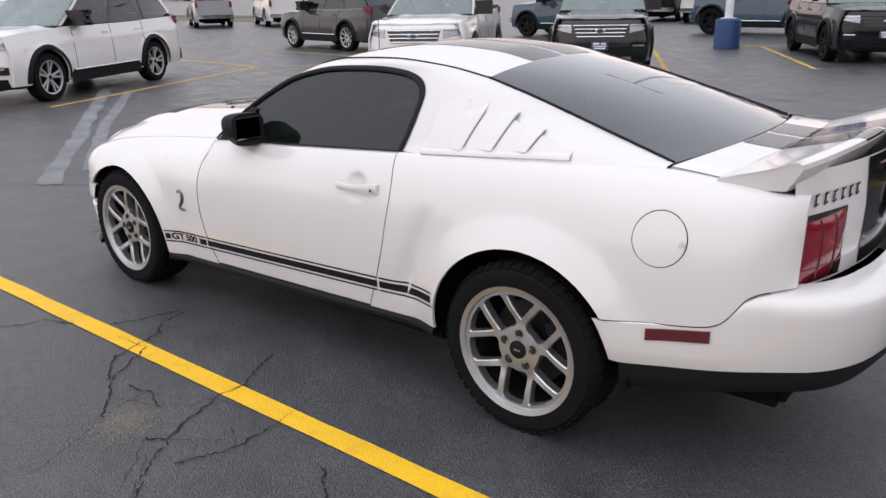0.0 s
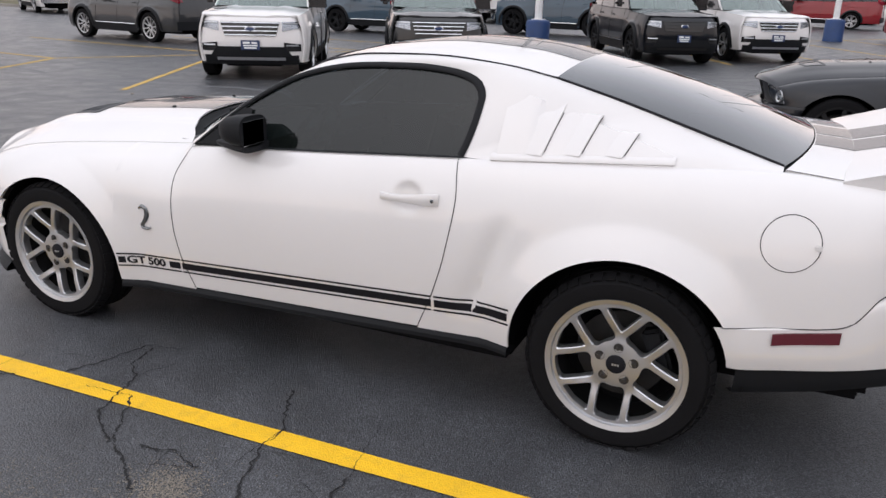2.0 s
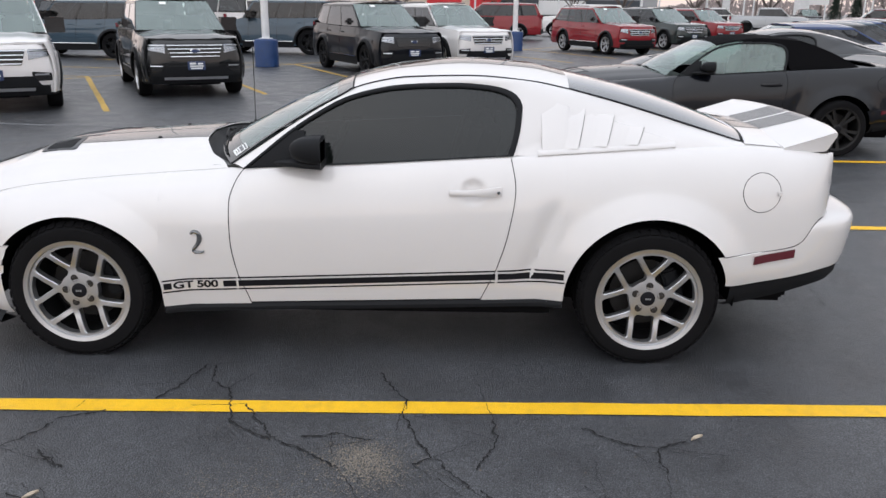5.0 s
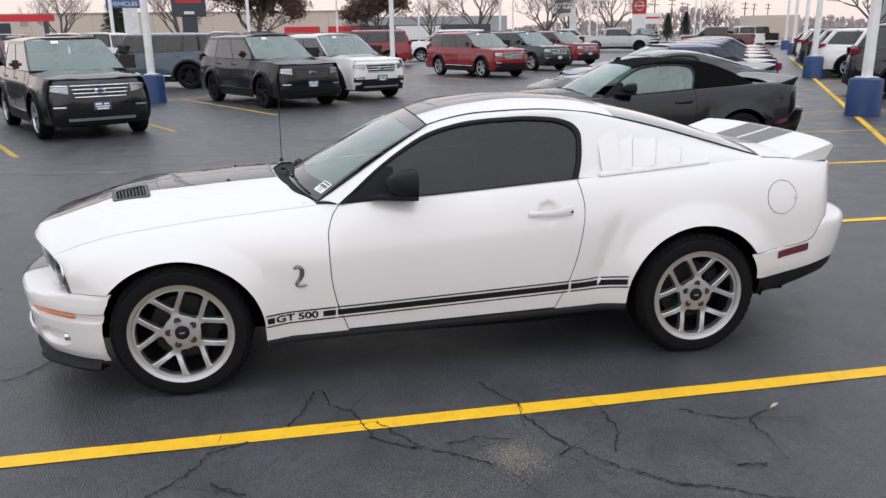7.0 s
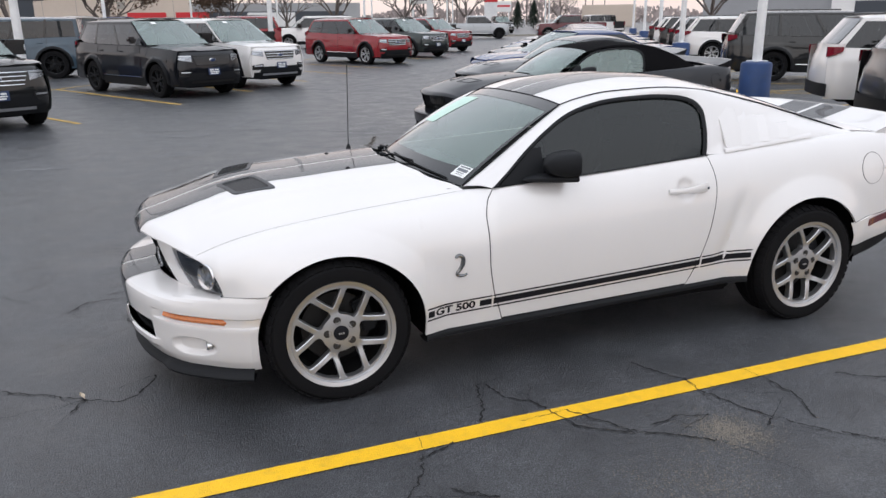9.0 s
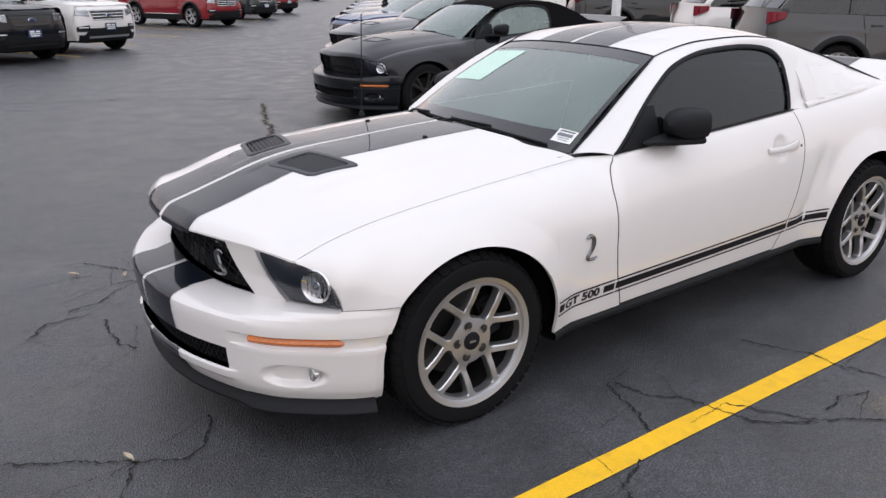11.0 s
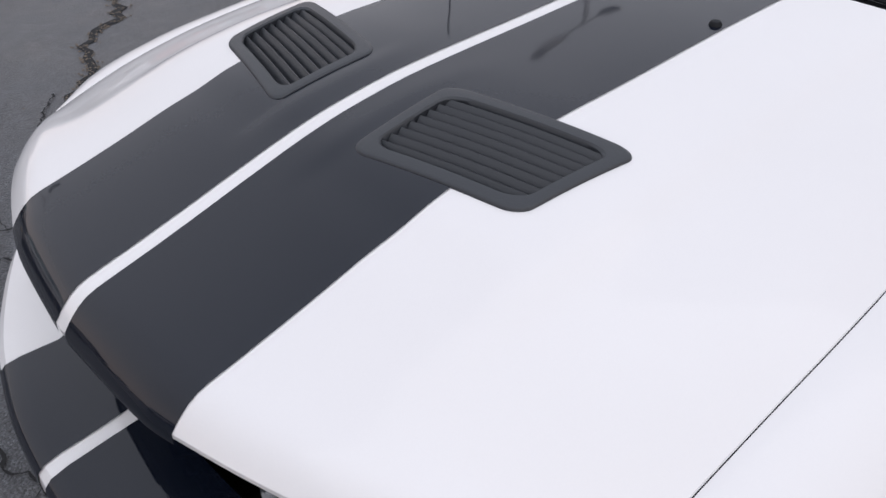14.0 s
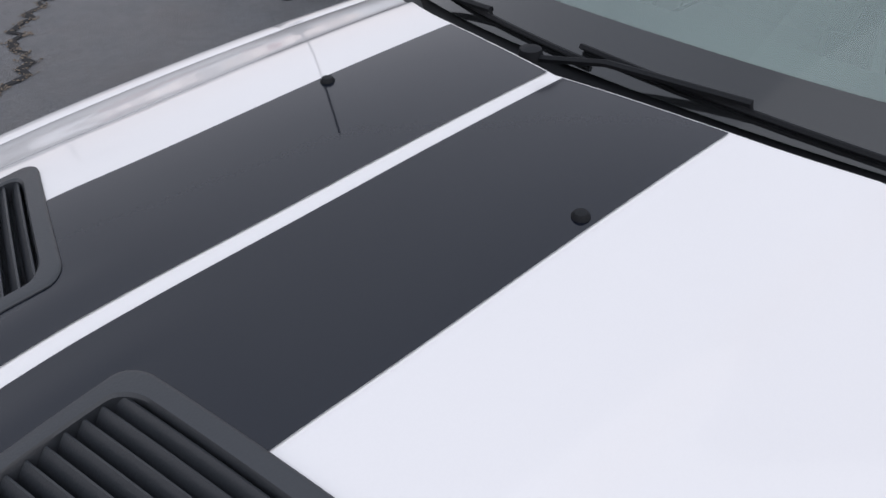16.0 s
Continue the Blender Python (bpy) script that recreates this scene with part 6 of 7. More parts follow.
    zc = lambda f: .075 - .03 * (2 * abs(f - .45)) ** 3
    part("roof", flange(sheet(lambda u, v: across(v, 1, u, -.08 * (1 - v) * (1 if v < .5 else 0)) + Vector((0, 0, zc(v) * (1 - abs(u) ** 4) ** 1.0)), steps(-1, 1, 18), steps(0, 1, 12)), Vector((0, 0, -.02))), roofpaint or body, car)
    part("rear_window", sheet(lambda u, v: across(1, lerp(.12, 1, v), u, .05), steps(-.9, .9, 8), steps(0, 1, 4)), "far_glass", car)
    if deck is None:
        tz = belt_r
        back = lambda y, z: Vector((xr + .035 - .14 * (abs(y) / hw) ** 3 - .0 * z + (.02 if z < .7 else -.09 * smooth(.8, tz + .05, z)), y, z))
        tg = part("tailgate", flange(sheet(lambda u, v: back(u * hw * .88, v), steps(-1, 1, 16), steps(.36, tz + .05, 8)), Vector((-.1, 0, 0))), body, car)
        part("rear_bumper", sheet(lambda u, v: back(u * hw * .9, v) + Vector((.03, 0, 0)), steps(-1, 1, 16), steps(.34, .56, 3)), "plastic", tg, "black rear bumper")
        for sgn in (-1, 1):
            part("tail_lamp", flange(sheet(lambda u, v: Vector((lerp(xr - .24, xr - .01, u) + .03, sgn * (c_hw(lerp(xr - .24, xr - .01, u)) - .030 + .0 * v), lerp(lerp(tz - .07, tz - .16, u), tz + .01, v))), steps(0, 1, 5), [0, 1]), Vector((0, -sgn * .05, 0))), "redlens", tg, "red wrap-round tail lamp")
            part("tail_lamp_rear", sheet(lambda u, v: back(sgn * lerp(hw * .62, hw * .88, u), lerp(tz - .14, tz + .0, v)) + Vector((.012, 0, 0)), steps(0, 1, 4), [0, 1]), "redlens", tg)
    else:
        xb = X(roof_r) + tail
        if open_bed:
            part("bed_floor", sheet(lambda u, v: Vector((lerp(xb, xr - .05, v), u * (hw - .16), deck - .50)), [-1, 1], [0, 1]), "plastic", car)
            for sgn in (-1, 1):
                part("bed_wall", box(xb, xr - .03, sgn * (hw - .15) - .05, sgn * (hw - .15) + .05, deck - .5, deck + .012, .015), body, car)
            part("tailgate", box(xr - .09, xr + .0, -hw * .86, hw * .86, .62, deck + .012, .02), body, car)
            part("cab_back", box(xb - .06, xb - .01, -hw * .9, hw * .9, deck - .5, belt + .02, .02), body, car)
            part("rear_bumper", box(xr - .05, xr + .10, -hw * .92, hw * .92, .46, .64, .03), "chrome", car)
        else:
            part("boot_lid", flange(sheet(lambda u, v: (lambda x: Vector((x, u * (c_hw(x) - .09), lerp(c_top(x) + .004, deck + .03, v) + .02 * (1 - u * u))))(lerp(xb - .25, xr - .02, v)), steps(-1, 1, 10), steps(0, 1, 6)), Vector((0, 0, -.03))), body, car)
            part("rear_fascia", flange(sheet(lambda u, v: Vector((xr - .10 * abs(u) ** 3 + .02 - .06 * smooth(.6, deck, v), u * hw * .88, v)), steps(-1, 1, 12), steps(.28, deck + .03, 6)), Vector((-.08, 0, 0))), body, car)
        for sgn in (-1, 1):
            part("tail_lamp", box(xr - .10, xr + .022, sgn * hw * .86 - .06, sgn * hw * .86 + .06, deck - .32 if open_bed else deck - .18, deck - .02, .02), "redlens", car, "red tail lamp")
    part("underbody", box(X(.25), xr - .3, -hw + .45, hw - .45, .22, .60, .03), "well", car)
    part("cabin_floor", box(axf + ra, axr - ra, -hw + .12, hw - .12, .30, .66, .03), "well", car)
    part("dashboard", box(X(ws) + .05, X(ws) + .55, -hw + .2, hw - .2, .85, belt - .02, .05), "interior", car)
    for y in (-.4, .4):
        for xx in ((X(roof_f) + .45,) if open_bed else (X(roof_f) + .45, X(roof_f) + 1.35)):
            if xx < X(roof_r) - .2:
                part("seat_back", box(-.08, .08, y - .25, y + .25, .6, min(1.42, H - .28), .06, None, Matrix.Translation((xx, 0, 0))), "interior", car)
    return car


def park(x, y, heading, fo, L, left=None):
    """The pose of a vehicle whose front axle's middle is at (x, y); heading in degrees is where its nose points."""
    h = radians(heading)
    d = L / 2 - fo
    return pose(x - d * math.cos(h), y - d * math.sin(h), 0, 0, 0, heading + 180)


# ---- the coupe and the parking lines ----
coupe = build_coupe("coupe", "white two-door muscle car with dark grey racing stripes parked on asphalt", None)
stall_line("parking_line", (-8.0, -1.50), (7.0, -1.27), .10, "yellow", "bright yellow parking line on cracked asphalt", .06, 60)
stall_line("parking_line", (1.5, 1.66), (8.0, 1.64), .10, "yellow")
stall_line("parking_line", (3.0, 4.56), (10.0, 4.50), .10, "yellow")


# ---- the row of parked vehicles behind ----
SUV = dict(L=5.05, W=2.0, H=1.77, wb=3.02, fo=.90, ws=1.34, roof_f=2.22, incl=.27, hood=1.12, lead=1.0, tail=.42)
build_vehicle("suv", "black three-row SUV with chrome grille bars facing the aisle", park(-4.61, 10.80, -62.5, .90, 5.05), "agate", detail=1, **SUV)
build_vehicle("suv", "white three-row SUV with chrome grille bars facing the aisle", park(-6.89, 8.26, -62.5, .90, 5.05), "white", detail=1, **SUV)
build_vehicle("suv", "black sport SUV with black grille and dark wheels", park(-.90, 15.72, -61.5, .90, 5.05), "blackpaint", rim="plastic", detail=0, **SUV)
build_vehicle("suv", "white three-row SUV parked beside a black one", park(.98, 17.65, -61.5, .90, 5.05), "white", detail=1, **SUV)
build_vehicle("suv", "white three-row SUV seen from its driver's side", park(-10.38 - .86 * .9, 2.84 - .86 * .44, -63.8, .90, 5.05), "white", detail=1, **SUV)
build_vehicle("suv", "red three-row SUV parked across the aisle", park(7.1, 26.6, -66, .90, 5.05), "red", plate=False, **SUV)
build_vehicle("suv", "dark grey three-row SUV parked between two red ones", park(10.5, 31.2, -66, .90, 5.05), "greygreen", **SUV)
build_vehicle("suv", "red three-row SUV at the end of its row", park(13.9, 36.4, -66, .90, 5.05), "red", **SUV)
build_vehicle("crossover", "dark grey crossover with chrome trim seen from its side", park(-16.4, 14.15, 171, .92, 4.78), "darkgrey", L=4.78, W=1.93, H=1.74, wb=2.85, fo=.92, belt=1.12, hood=1.06, lead=.96, spokes="ten", face="edge", plate=False, roof_r=4.2, tail=.42)
build_vehicle("compact_suv", "blue-grey boxy compact SUV seen from its side", park(-12.75, 21.5, 178, .85, 4.39), "bluegrey", L=4.39, W=1.89, H=1.78, wb=2.67, fo=.85, belt=1.16, hood=1.10, lead=.98, ws=1.15, roof_f=1.72, roof_r=4.15, tail=.15, incl=.10, rim="plastic", face="truck", plate=False)
build_vehicle("off_road_suv", "blue-grey boxy off-road SUV with large dark wheels", park(-7.35, 24.7, 176, .92, 4.81), "bluegrey", L=4.81, W=1.93, H=1.87, wb=2.95, fo=.85, R=.43, belt=1.22, hood=1.18, lead=1.06, ws=1.38, roof_f=1.78, roof_r=4.55, tail=.05, incl=.08, rim="plastic", face="truck", plate=False, rails=False)
build_vehicle("large_suv", "red full-size SUV with chrome trim", park(1.1, 41.0, 172, 1.0, 5.35), "red", L=5.35, W=2.05, H=1.95, wb=3.11, fo=1.0, belt=1.25, hood=1.20, lead=1.05, roof_r=5.0, tail=.25, plate=False)
build_vehicle("large_suv", "white full-size SUV parked behind a red one", park(6.9, 46.8, 172, 1.0, 5.35), "white", L=5.35, W=2.05, H=1.95, wb=3.11, fo=1.0, belt=1.25, hood=1.20, lead=1.05, roof_r=5.0, tail=.25, plate=False)
TRUCK = dict(L=5.9, W=2.05, H=1.96, wb=3.69, fo=.95, R=.42, belt=1.30, hood=1.26, lead=1.12, ws=1.45, roof_f=2.1, roof_r=3.75, tail=.10, deck=1.30, open_bed=True, panes=(0, .5, 1), face="truck", rails=False, plate=False, category="pickup", incl=.14)
build_vehicle("pickup", "silver four-door pickup with a raised stance", park(27.8, 60.5, -18, .95, 5.9), "silver", rim="plastic", **TRUCK)
build_vehicle("pickup", "maroon four-door pickup parked side-on", park(31.0, 57.5, 160, .95, 5.9), "maroon", **TRUCK)
build_vehicle("pickup", "white pickup seen from behind", park(40.0, 66.0, 80, .95, 5.9), "white", **TRUCK)
build_vehicle("pickup", "silver pickup seen from behind near the grass", park(-36.0, 23.6, 150, .95, 5.9), "silver", **TRUCK)
build_vehicle("pickup", "white pickup seen from behind beside a silver one", park(-33.0, 25.8, 150, .95, 5.9), "white", **TRUCK)
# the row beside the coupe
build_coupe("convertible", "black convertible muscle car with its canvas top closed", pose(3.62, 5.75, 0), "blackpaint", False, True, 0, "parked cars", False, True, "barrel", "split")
SEDAN = dict(L=4.75, W=1.83, H=1.44, wb=2.78, fo=.92, R=.335, belt=.95, hood=.92, lead=.78, ws=1.30, roof_f=2.15, roof_r=3.35, tail=.75, deck=1.02, panes=(0, .55, 1), clad=False, face="car", rails=False, plate=False, incl=.24)
build_coupe("coupe", "dark grey muscle coupe with a raised spoiler", pose(5.5, 9.2, 0), "darkgrey", False, False, 0, "parked cars", False, True)
for k, (col, what) in enumerate((("blue", "dark blue"), ("darkgrey", "dark grey"), ("bluegrey", "blue-grey"), ("blue", "blue"), ("blackpaint", "black"), ("silver", "silver"))):
    build_vehicle("sedan", what + " four-door sedan parked in the row of cars", pose(7.3 + 1.75 * k, 12.15 + 2.95 * k, 0), col, **SEDAN)
# the row with its tails to the lamp posts
XSUV = dict(L=4.75, W=1.92, H=1.72, wb=2.80, fo=.93, R=.365, belt=1.12, hood=1.06, lead=.96, plate=False, roof_r=4.25, tail=.38)


def tailed(x, y, turn=-34):
    return pose(x, y, 0, 0, 0, turn + 180)


BIG = dict(XSUV, L=5.15, W=2.03, H=1.84, wb=3.03, fo=.95, R=.395, belt=1.16, hood=1.12, lead=1.0, roof_r=4.72, tail=.32)
build_vehicle("compact_suv", "dark grey compact SUV with red tail lamps", tailed(10.0, 3.26), "darkgrey", **XSUV)
build_vehicle("crossover", "white crossover with red tail lamps beside a lamp post", tailed(11.4, 5.66), "white", **XSUV)
build_vehicle("large_suv", "black full-size SUV with red tail lamps", tailed(15.5, 12.7), "agate", rim="plastic", **BIG)
for x, y, col, what in ((19.9, 20.6, "white", "white crossover beside a silver one"), (21.2, 22.9, "silver", "silver crossover in the tail-out row"), (22.6, 25.2, "blackpaint", "black SUV with chrome wheels"), (24.6, 28.6, "agate", "black SUV in the tail-out row"), (26.0, 31.0, "white", "white SUV in the tail-out row"), (28.2, 34.6, "agate", "dark SUV at the far end of the row")):
    build_vehicle("crossover", what, tailed(x, y), col, **XSUV)


# ---- lamp posts ----
def lamp_post(x, y, height=9.0, base=True, label="white steel lamp post on a blue concrete base"):
    post = thing("lamp_post", label, "lamp post", pose(x, y, 0), "lamp posts")
    if base:
        b = part("base", lathe([(.0, .0), (.335, .0), (.335, .03), (.325, .06), (.325, .69), (.300, .735), (.15, .765), (0, .77)], 28), "bluebase", post, "blue painted concrete base")
    bm = bmesh.new()
    tube([(0, 0, .02 if not base else .74), (0, 0, height)], .105 if base else .09, 10, bm, .7)
    part("pole", bm, "polewhite", post)
    part("base_plate", box(-.16, .16, -.16, .16, .755 if base else 0, .775 if base else .02, .004), "polewhite", post)
    part("arm", tube([(-.7, 0, height - .05), (.7, 0, height - .05)], .035, 6), "polewhite", post)
    for s in (-1, 1):
        head = part("lamp_head", box(s * .95 - .3, s * .95 + .3, -.18, .18, height - .14, height + .0, .03), "polewhite", post)
        part("lamp_glass", box(s * .95 - .24, s * .95 + .24, -.14, .14, height - .146, height - .139), "lens", head)
    return post


for x, y in ((-4.75, 17.95), (2.98, 28.3), (10.45, 9.62), (17.3, 21.2), (25.0, 33.2), (32.2, 45.0), (39.4, 57.0)):
    lamp_post(x, y)
for x, y in ((-9.6, 36.4), (-3.4, 39.3), (2.4, 65.3), (10.1, 69.6), (14.2, 55.0), (21.2, 77.5), (30.5, 79.8), (36, 92), (45, 84), (52, 96), (-20, 50)):
    lamp_post(x, y, 11.0, False, "tall white steel lamp post far behind the cars")

# ---- painted lines ----
for a, b in (((-9.56, 2.44), (-12.1, 8.35)), ((-7.35, 5.48), (-10.2, 11.4)), ((-5.05, 8.03), (-8.1, 14.1)), ((-3.15, 10.8), (-6.0, 16.3)), ((-1.35, 13.45), (-4.2, 19.0)), ((.5, 16.0), (-2.3, 21.5)), ((2.4, 18.6), (-.4, 24.1)), ((4.3, 21.2), (1.5, 26.7)), ((6.2, 23.8), (3.4, 29.3)), ((8.1, 26.4), (5.3, 31.9)), ((10.0, 29.0), (7.2, 34.5))):
    stall_line("parking_line", a, b, .10)
for a, b in (((-12.1, 8.35), (-16.6, 8.95)), ((-10.2, 11.4), (-17.4, 12.2)), ((-12.1, 8.35), (-4.2, 19.0)), ((-4.2, 19.0), (5.3, 31.9)), ((-8.1, 14.1), (-15.0, 15.0)), ((-6.0, 16.3), (-12.0, 17.2)), ((-4.2, 19.0), (-10.5, 20.0))):
    stall_line("parking_line", a, b, .09)
stall_line("row_line", (6.9, 4.0), (30.0, 42.0), .11, "yellow", "yellow line along the foot of the lamp posts", .12, 80)
for k in range(2, 9):
    stall_line("parking_line", (3.0 + 1.75 * k, 1.65 + 2.93 * k), (9.2 + 1.75 * k, 1.62 + 2.93 * k), .09)
for k in range(-1, 10):
    stall_line("parking_line", (8.3 + 1.40 * k, 5.60 + 2.35 * k), (13.1 + 1.40 * k, 2.36 + 2.35 * k), .09)


# ---- cracks, old sealer and grit on the asphalt ----
def wander(pts, rnd, step=.035, amp=.012):
    """A jagged line through points."""
    out = [Vector((*pts[0], 0))]
    for a, b in zip(pts, pts[1:]):
        a, b = Vector((*a, 0)), Vector((*b, 0))
        n = max(2, int((b - a).length / step))
        nrm = Vector((-(b - a).y, (b - a).x, 0)).normalized()
        drift = 0
        for i in range(1, n + 1):
            drift = drift * .6 + rnd.uniform(-amp, amp)
            out.append(a.lerp(b, i / n) + nrm * (drift if i < n else 0))
    return [(p.x, p.y) for p in out]


CRACKS = (
    ((-1.03, -1.44), (-1.19, -1.51), (-1.26, -1.68), (-1.40, -1.80)), ((-1.64, -1.81), (-1.43, -1.93), (-1.39, -2.05)), ((-1.16, -1.75), (-1.01, -1.86)),
    ((-.69, -1.0), (-.66, -1.16), (-.57, -1.22), (-.49, -1.50), (-.29, -1.66)), ((-.45, -1.37), (-.29, -1.63), (.0, -1.83)),
    ((-.74, -1.0), (-.78, -1.17), (-.85, -1.34)), ((-.17, -1.62), (-.05, -1.60), (.11, -1.64)), ((-1.13, -2.03), (-.92, -2.12)),
    ((.10, -1.05), (.23, -1.33), (.23, -1.46), (.33, -1.70), (.49, -1.96)), ((.60, -1.48), (.61, -1.64), (.52, -1.84)),
    ((.53, -1.97), (.64, -2.09), (1.03, -2.28), (1.5, -2.5)),
)
MORE_CRACKS = (
    ((1.36, -1.62), (1.24, -1.67), (1.23, -1.84)), ((.96, -1.53), (1.07, -1.61), (1.19, -1.66)), ((.97, -2.04), (1.10, -2.04)), ((.35, -1.77), (.28, -1.81)),
    ((-2.30, .88), (-2.31, .56), (-2.25, .46)), ((-2.88, -.20), (-2.49, -.45), (-2.34, -.53), (-2.26, -.49), (-2.17, -.29)), ((-2.49, -.45), (-2.54, -.56)),
    ((-2.65, .83), (-2.54, .98), (-2.34, .99)), ((-2.21, 1.80), (-2.0, 1.50), (-1.93, 1.48)), ((-2.16, 1.35), (-2.06, 1.36), (-1.97, 1.20)),
    ((-2.13, 1.27), (-2.28, 1.11), (-2.43, 1.07)), ((-1.54, 2.39), (-1.75, 2.0)), ((-4.8, -.3), (-3.9, .2), (-3.1, .1)), ((-6.0, -1.2), (-4.9, -.8), (-4.2, -1.5)),
)
rnd = random.Random(11)
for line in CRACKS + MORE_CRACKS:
    tagged(part("crack", ribbon(wander(line, rnd, .014, .009), .0072, None, .0052, .95, rnd), "crackshade"), "jagged open crack in the asphalt", "crack", "cracks", "structure")
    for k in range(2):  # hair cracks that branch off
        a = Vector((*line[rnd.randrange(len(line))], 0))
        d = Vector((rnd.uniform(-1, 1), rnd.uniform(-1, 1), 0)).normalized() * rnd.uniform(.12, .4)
        tagged(part("crack", ribbon(wander(((a.x, a.y), (a.x + d.x, a.y + d.y)), rnd, .014, .006), .0022, None, .005, .9, rnd), "crackshade"), "fine hair crack in the asphalt", "crack", "cracks", "structure")
for k in range(22):
    x, y = rnd.uniform(-4.5, 4.0), rnd.choice((rnd.uniform(-3.4, -1.5), rnd.uniform(-1.2, 3.5), rnd.uniform(1.5, 6)))
    a = rnd.uniform(0, 6.28)
    pts = [(x, y)]
    for _ in range(rnd.randint(2, 4)):
        a += rnd.uniform(-.6, .6)
        pts.append((pts[-1][0] + .22 * math.cos(a), pts[-1][1] + .22 * math.sin(a)))
    tagged(part("crack", ribbon(wander(pts, rnd, .016, .008), .0030, None, .0045, .95, rnd), "crackshade"), "fine hair crack in the asphalt", "crack", "cracks", "structure")
SEALS = (
    ((-11.8, 4.6, .22), (-6.3, 1.2, .20), (-4.3, -.05, .13)), ((-10.5, 4.3, .2), (-7.2, 2.07, .16), (-4.6, .5, .08)),
    ((-2.1, 9.28, .05), (-.02, 8.6, .06), (1.7, 7.3, .05)), ((-.78, 9.28, .05), (.13, 10.42, .06), (.9, 11.1, .06), (1.8, 10.85, .05)),
    ((-2.3, 8.9, .05), (-1.5, 8.3, .06), (-.3, 8.85, .05)), ((.2, 13.2, .07), (1.0, 13.7, .07)), ((.7, 17.2, .06), (4.5, 13.5, .06)),
    ((-9, 6.0, .07), (-6, 6.6, .07), (-3, 6.2, .06)), ((-14, 7.5, .1), (-10, 6.4, .1)), ((5, 19, .07), (9, 22, .07)), ((2, 33, .1), (6, 22, .1)),
)
for line in SEALS:
    pts = wander([(p[0], p[1]) for p in line], rnd, .10, .014)
    tagged(part("crack_seal", ribbon(pts, line[1][2], None, .0035, .30, rnd), "sealer"), "worn pale crack sealer on the asphalt", "crack sealer", "sealed cracks", "structure")


def grit(name, pts, spread, n, size, material, label, flat=.6):
    """Loose crumbs strewn along points."""
    verts, faces = [], []
    for _ in range(n):
        p = pts[rnd.randrange(len(pts))]
        x, y = rnd.gauss(p[0], spread), rnd.gauss(p[1], spread)
        s = size * rnd.uniform(.4, 1.3)
        t = rnd.uniform(0, 6.28)
        b = len(verts)
        for a in range(4):
            verts.append((x + s * math.cos(t + a * 1.57) * rnd.uniform(.6, 1.2), y + s * math.sin(t + a * 1.57) * rnd.uniform(.6, 1.2), .002))
        verts.append((x, y, .002 + s * flat))
        faces += [(b, b + 1, b + 4), (b + 1, b + 2, b + 4), (b + 2, b + 3, b + 4), (b + 3, b, b + 4)]
    me = bpy.data.meshes.new(name)
    me.from_pydata(verts, [], faces)
    me.materials.append(M[material])
    return tagged(new(name, me), label, "grit", "", "stuff")


z_line = wander(((-1.60, 1.95), (-1.32, 2.53), (-1.19, 2.86), (-.96, 3.15), (-.78, 3.72), (-.37, 4.24), (.38, 5.07), (.79, 6.29), (1.12, 7.19)), rnd, .06, .05)
tagged(part("crack", ribbon(z_line, .034, None, .004, .8, rnd), "crackshade"), "wide crumbling crack in the asphalt", "crack", "cracks", "structure")
grit("crack_rubble", z_line, .018, 1300, .009, "rubble", "loose brown crumbs filling a wide crack")
grit("sand", [(.10, -1.79), (.06, -1.76), (.14, -1.83)], .075, 2400, .0034, "sand", "pale sand washed into a hollow of the asphalt", .4)
grit("sand", [(-.28, -2.07), (-.40, -2.03), (-.15, -2.08)], .12, 1300, .0030, "sand", "pale sand washed into a hollow of the asphalt", .4)
grit("pebbles", [(rnd.uniform(-5, 4), rnd.uniform(-3.2, 4.5)) for _ in range(400)], .3, 900, .0045, "rubble", "small loose stones strewn over the asphalt")
for x, y, a in ((1.41, -1.60, .4), (-2.06, 1.45, 1.2), (-2.5, -.42, 2.0), (-1.03, -2.05, .7), (-6.9, 5.2, .2), (-2.3, 1.62, 2.6)):
    bm = sheet(lambda u, v: Vector((lerp(-.028, .028, u), lerp(-1, 1, v) * .011 * math.sin(math.pi * min(.98, max(.04, u))), .004 + .010 * abs(lerp(-1, 1, v)) + .008 * u)), steps(0, 1, 6), steps(0, 1, 4))
    leaf = part("leaf", bm, "leaf")
    leaf.matrix_world = pose(x, y, .0, 0, 0, math.degrees(a))
    tagged(leaf, "dry curled pale leaf lying on the asphalt", "leaf", "leaves")


# ---- the distance: more parked vehicles, trees, signs, buildings ----
for x, y, hd, col, what in ((-11.6, 36.0, 100, "white", "white pickup seen over the nearer cars"), (-8.9, 35.5, 75, "white", "white pickup seen between lamp posts"), (-4.7, 37.0, 100, "white", "white pickup behind a blue off-road SUV"), (-3.2, 41.5, 100, "blue", "blue pickup behind the black SUV"), (-14.2, 37.0, 100, "agate", "dark pickup behind the blue-grey compact SUV"), (38.6, 82.0, -95, "blackpaint", "black pickup facing the car park"), (46.0, 76.0, 80, "agate", "black pickup seen from behind"), (44.5, 71.0, 80, "blackpaint", "dark pickup beside another pickup"), (28.0, 74.0, -20, "white", "white pickup behind a silver one")):
    build_vehicle("pickup", what, park(x, y, hd, .95, 5.9), col, **TRUCK)
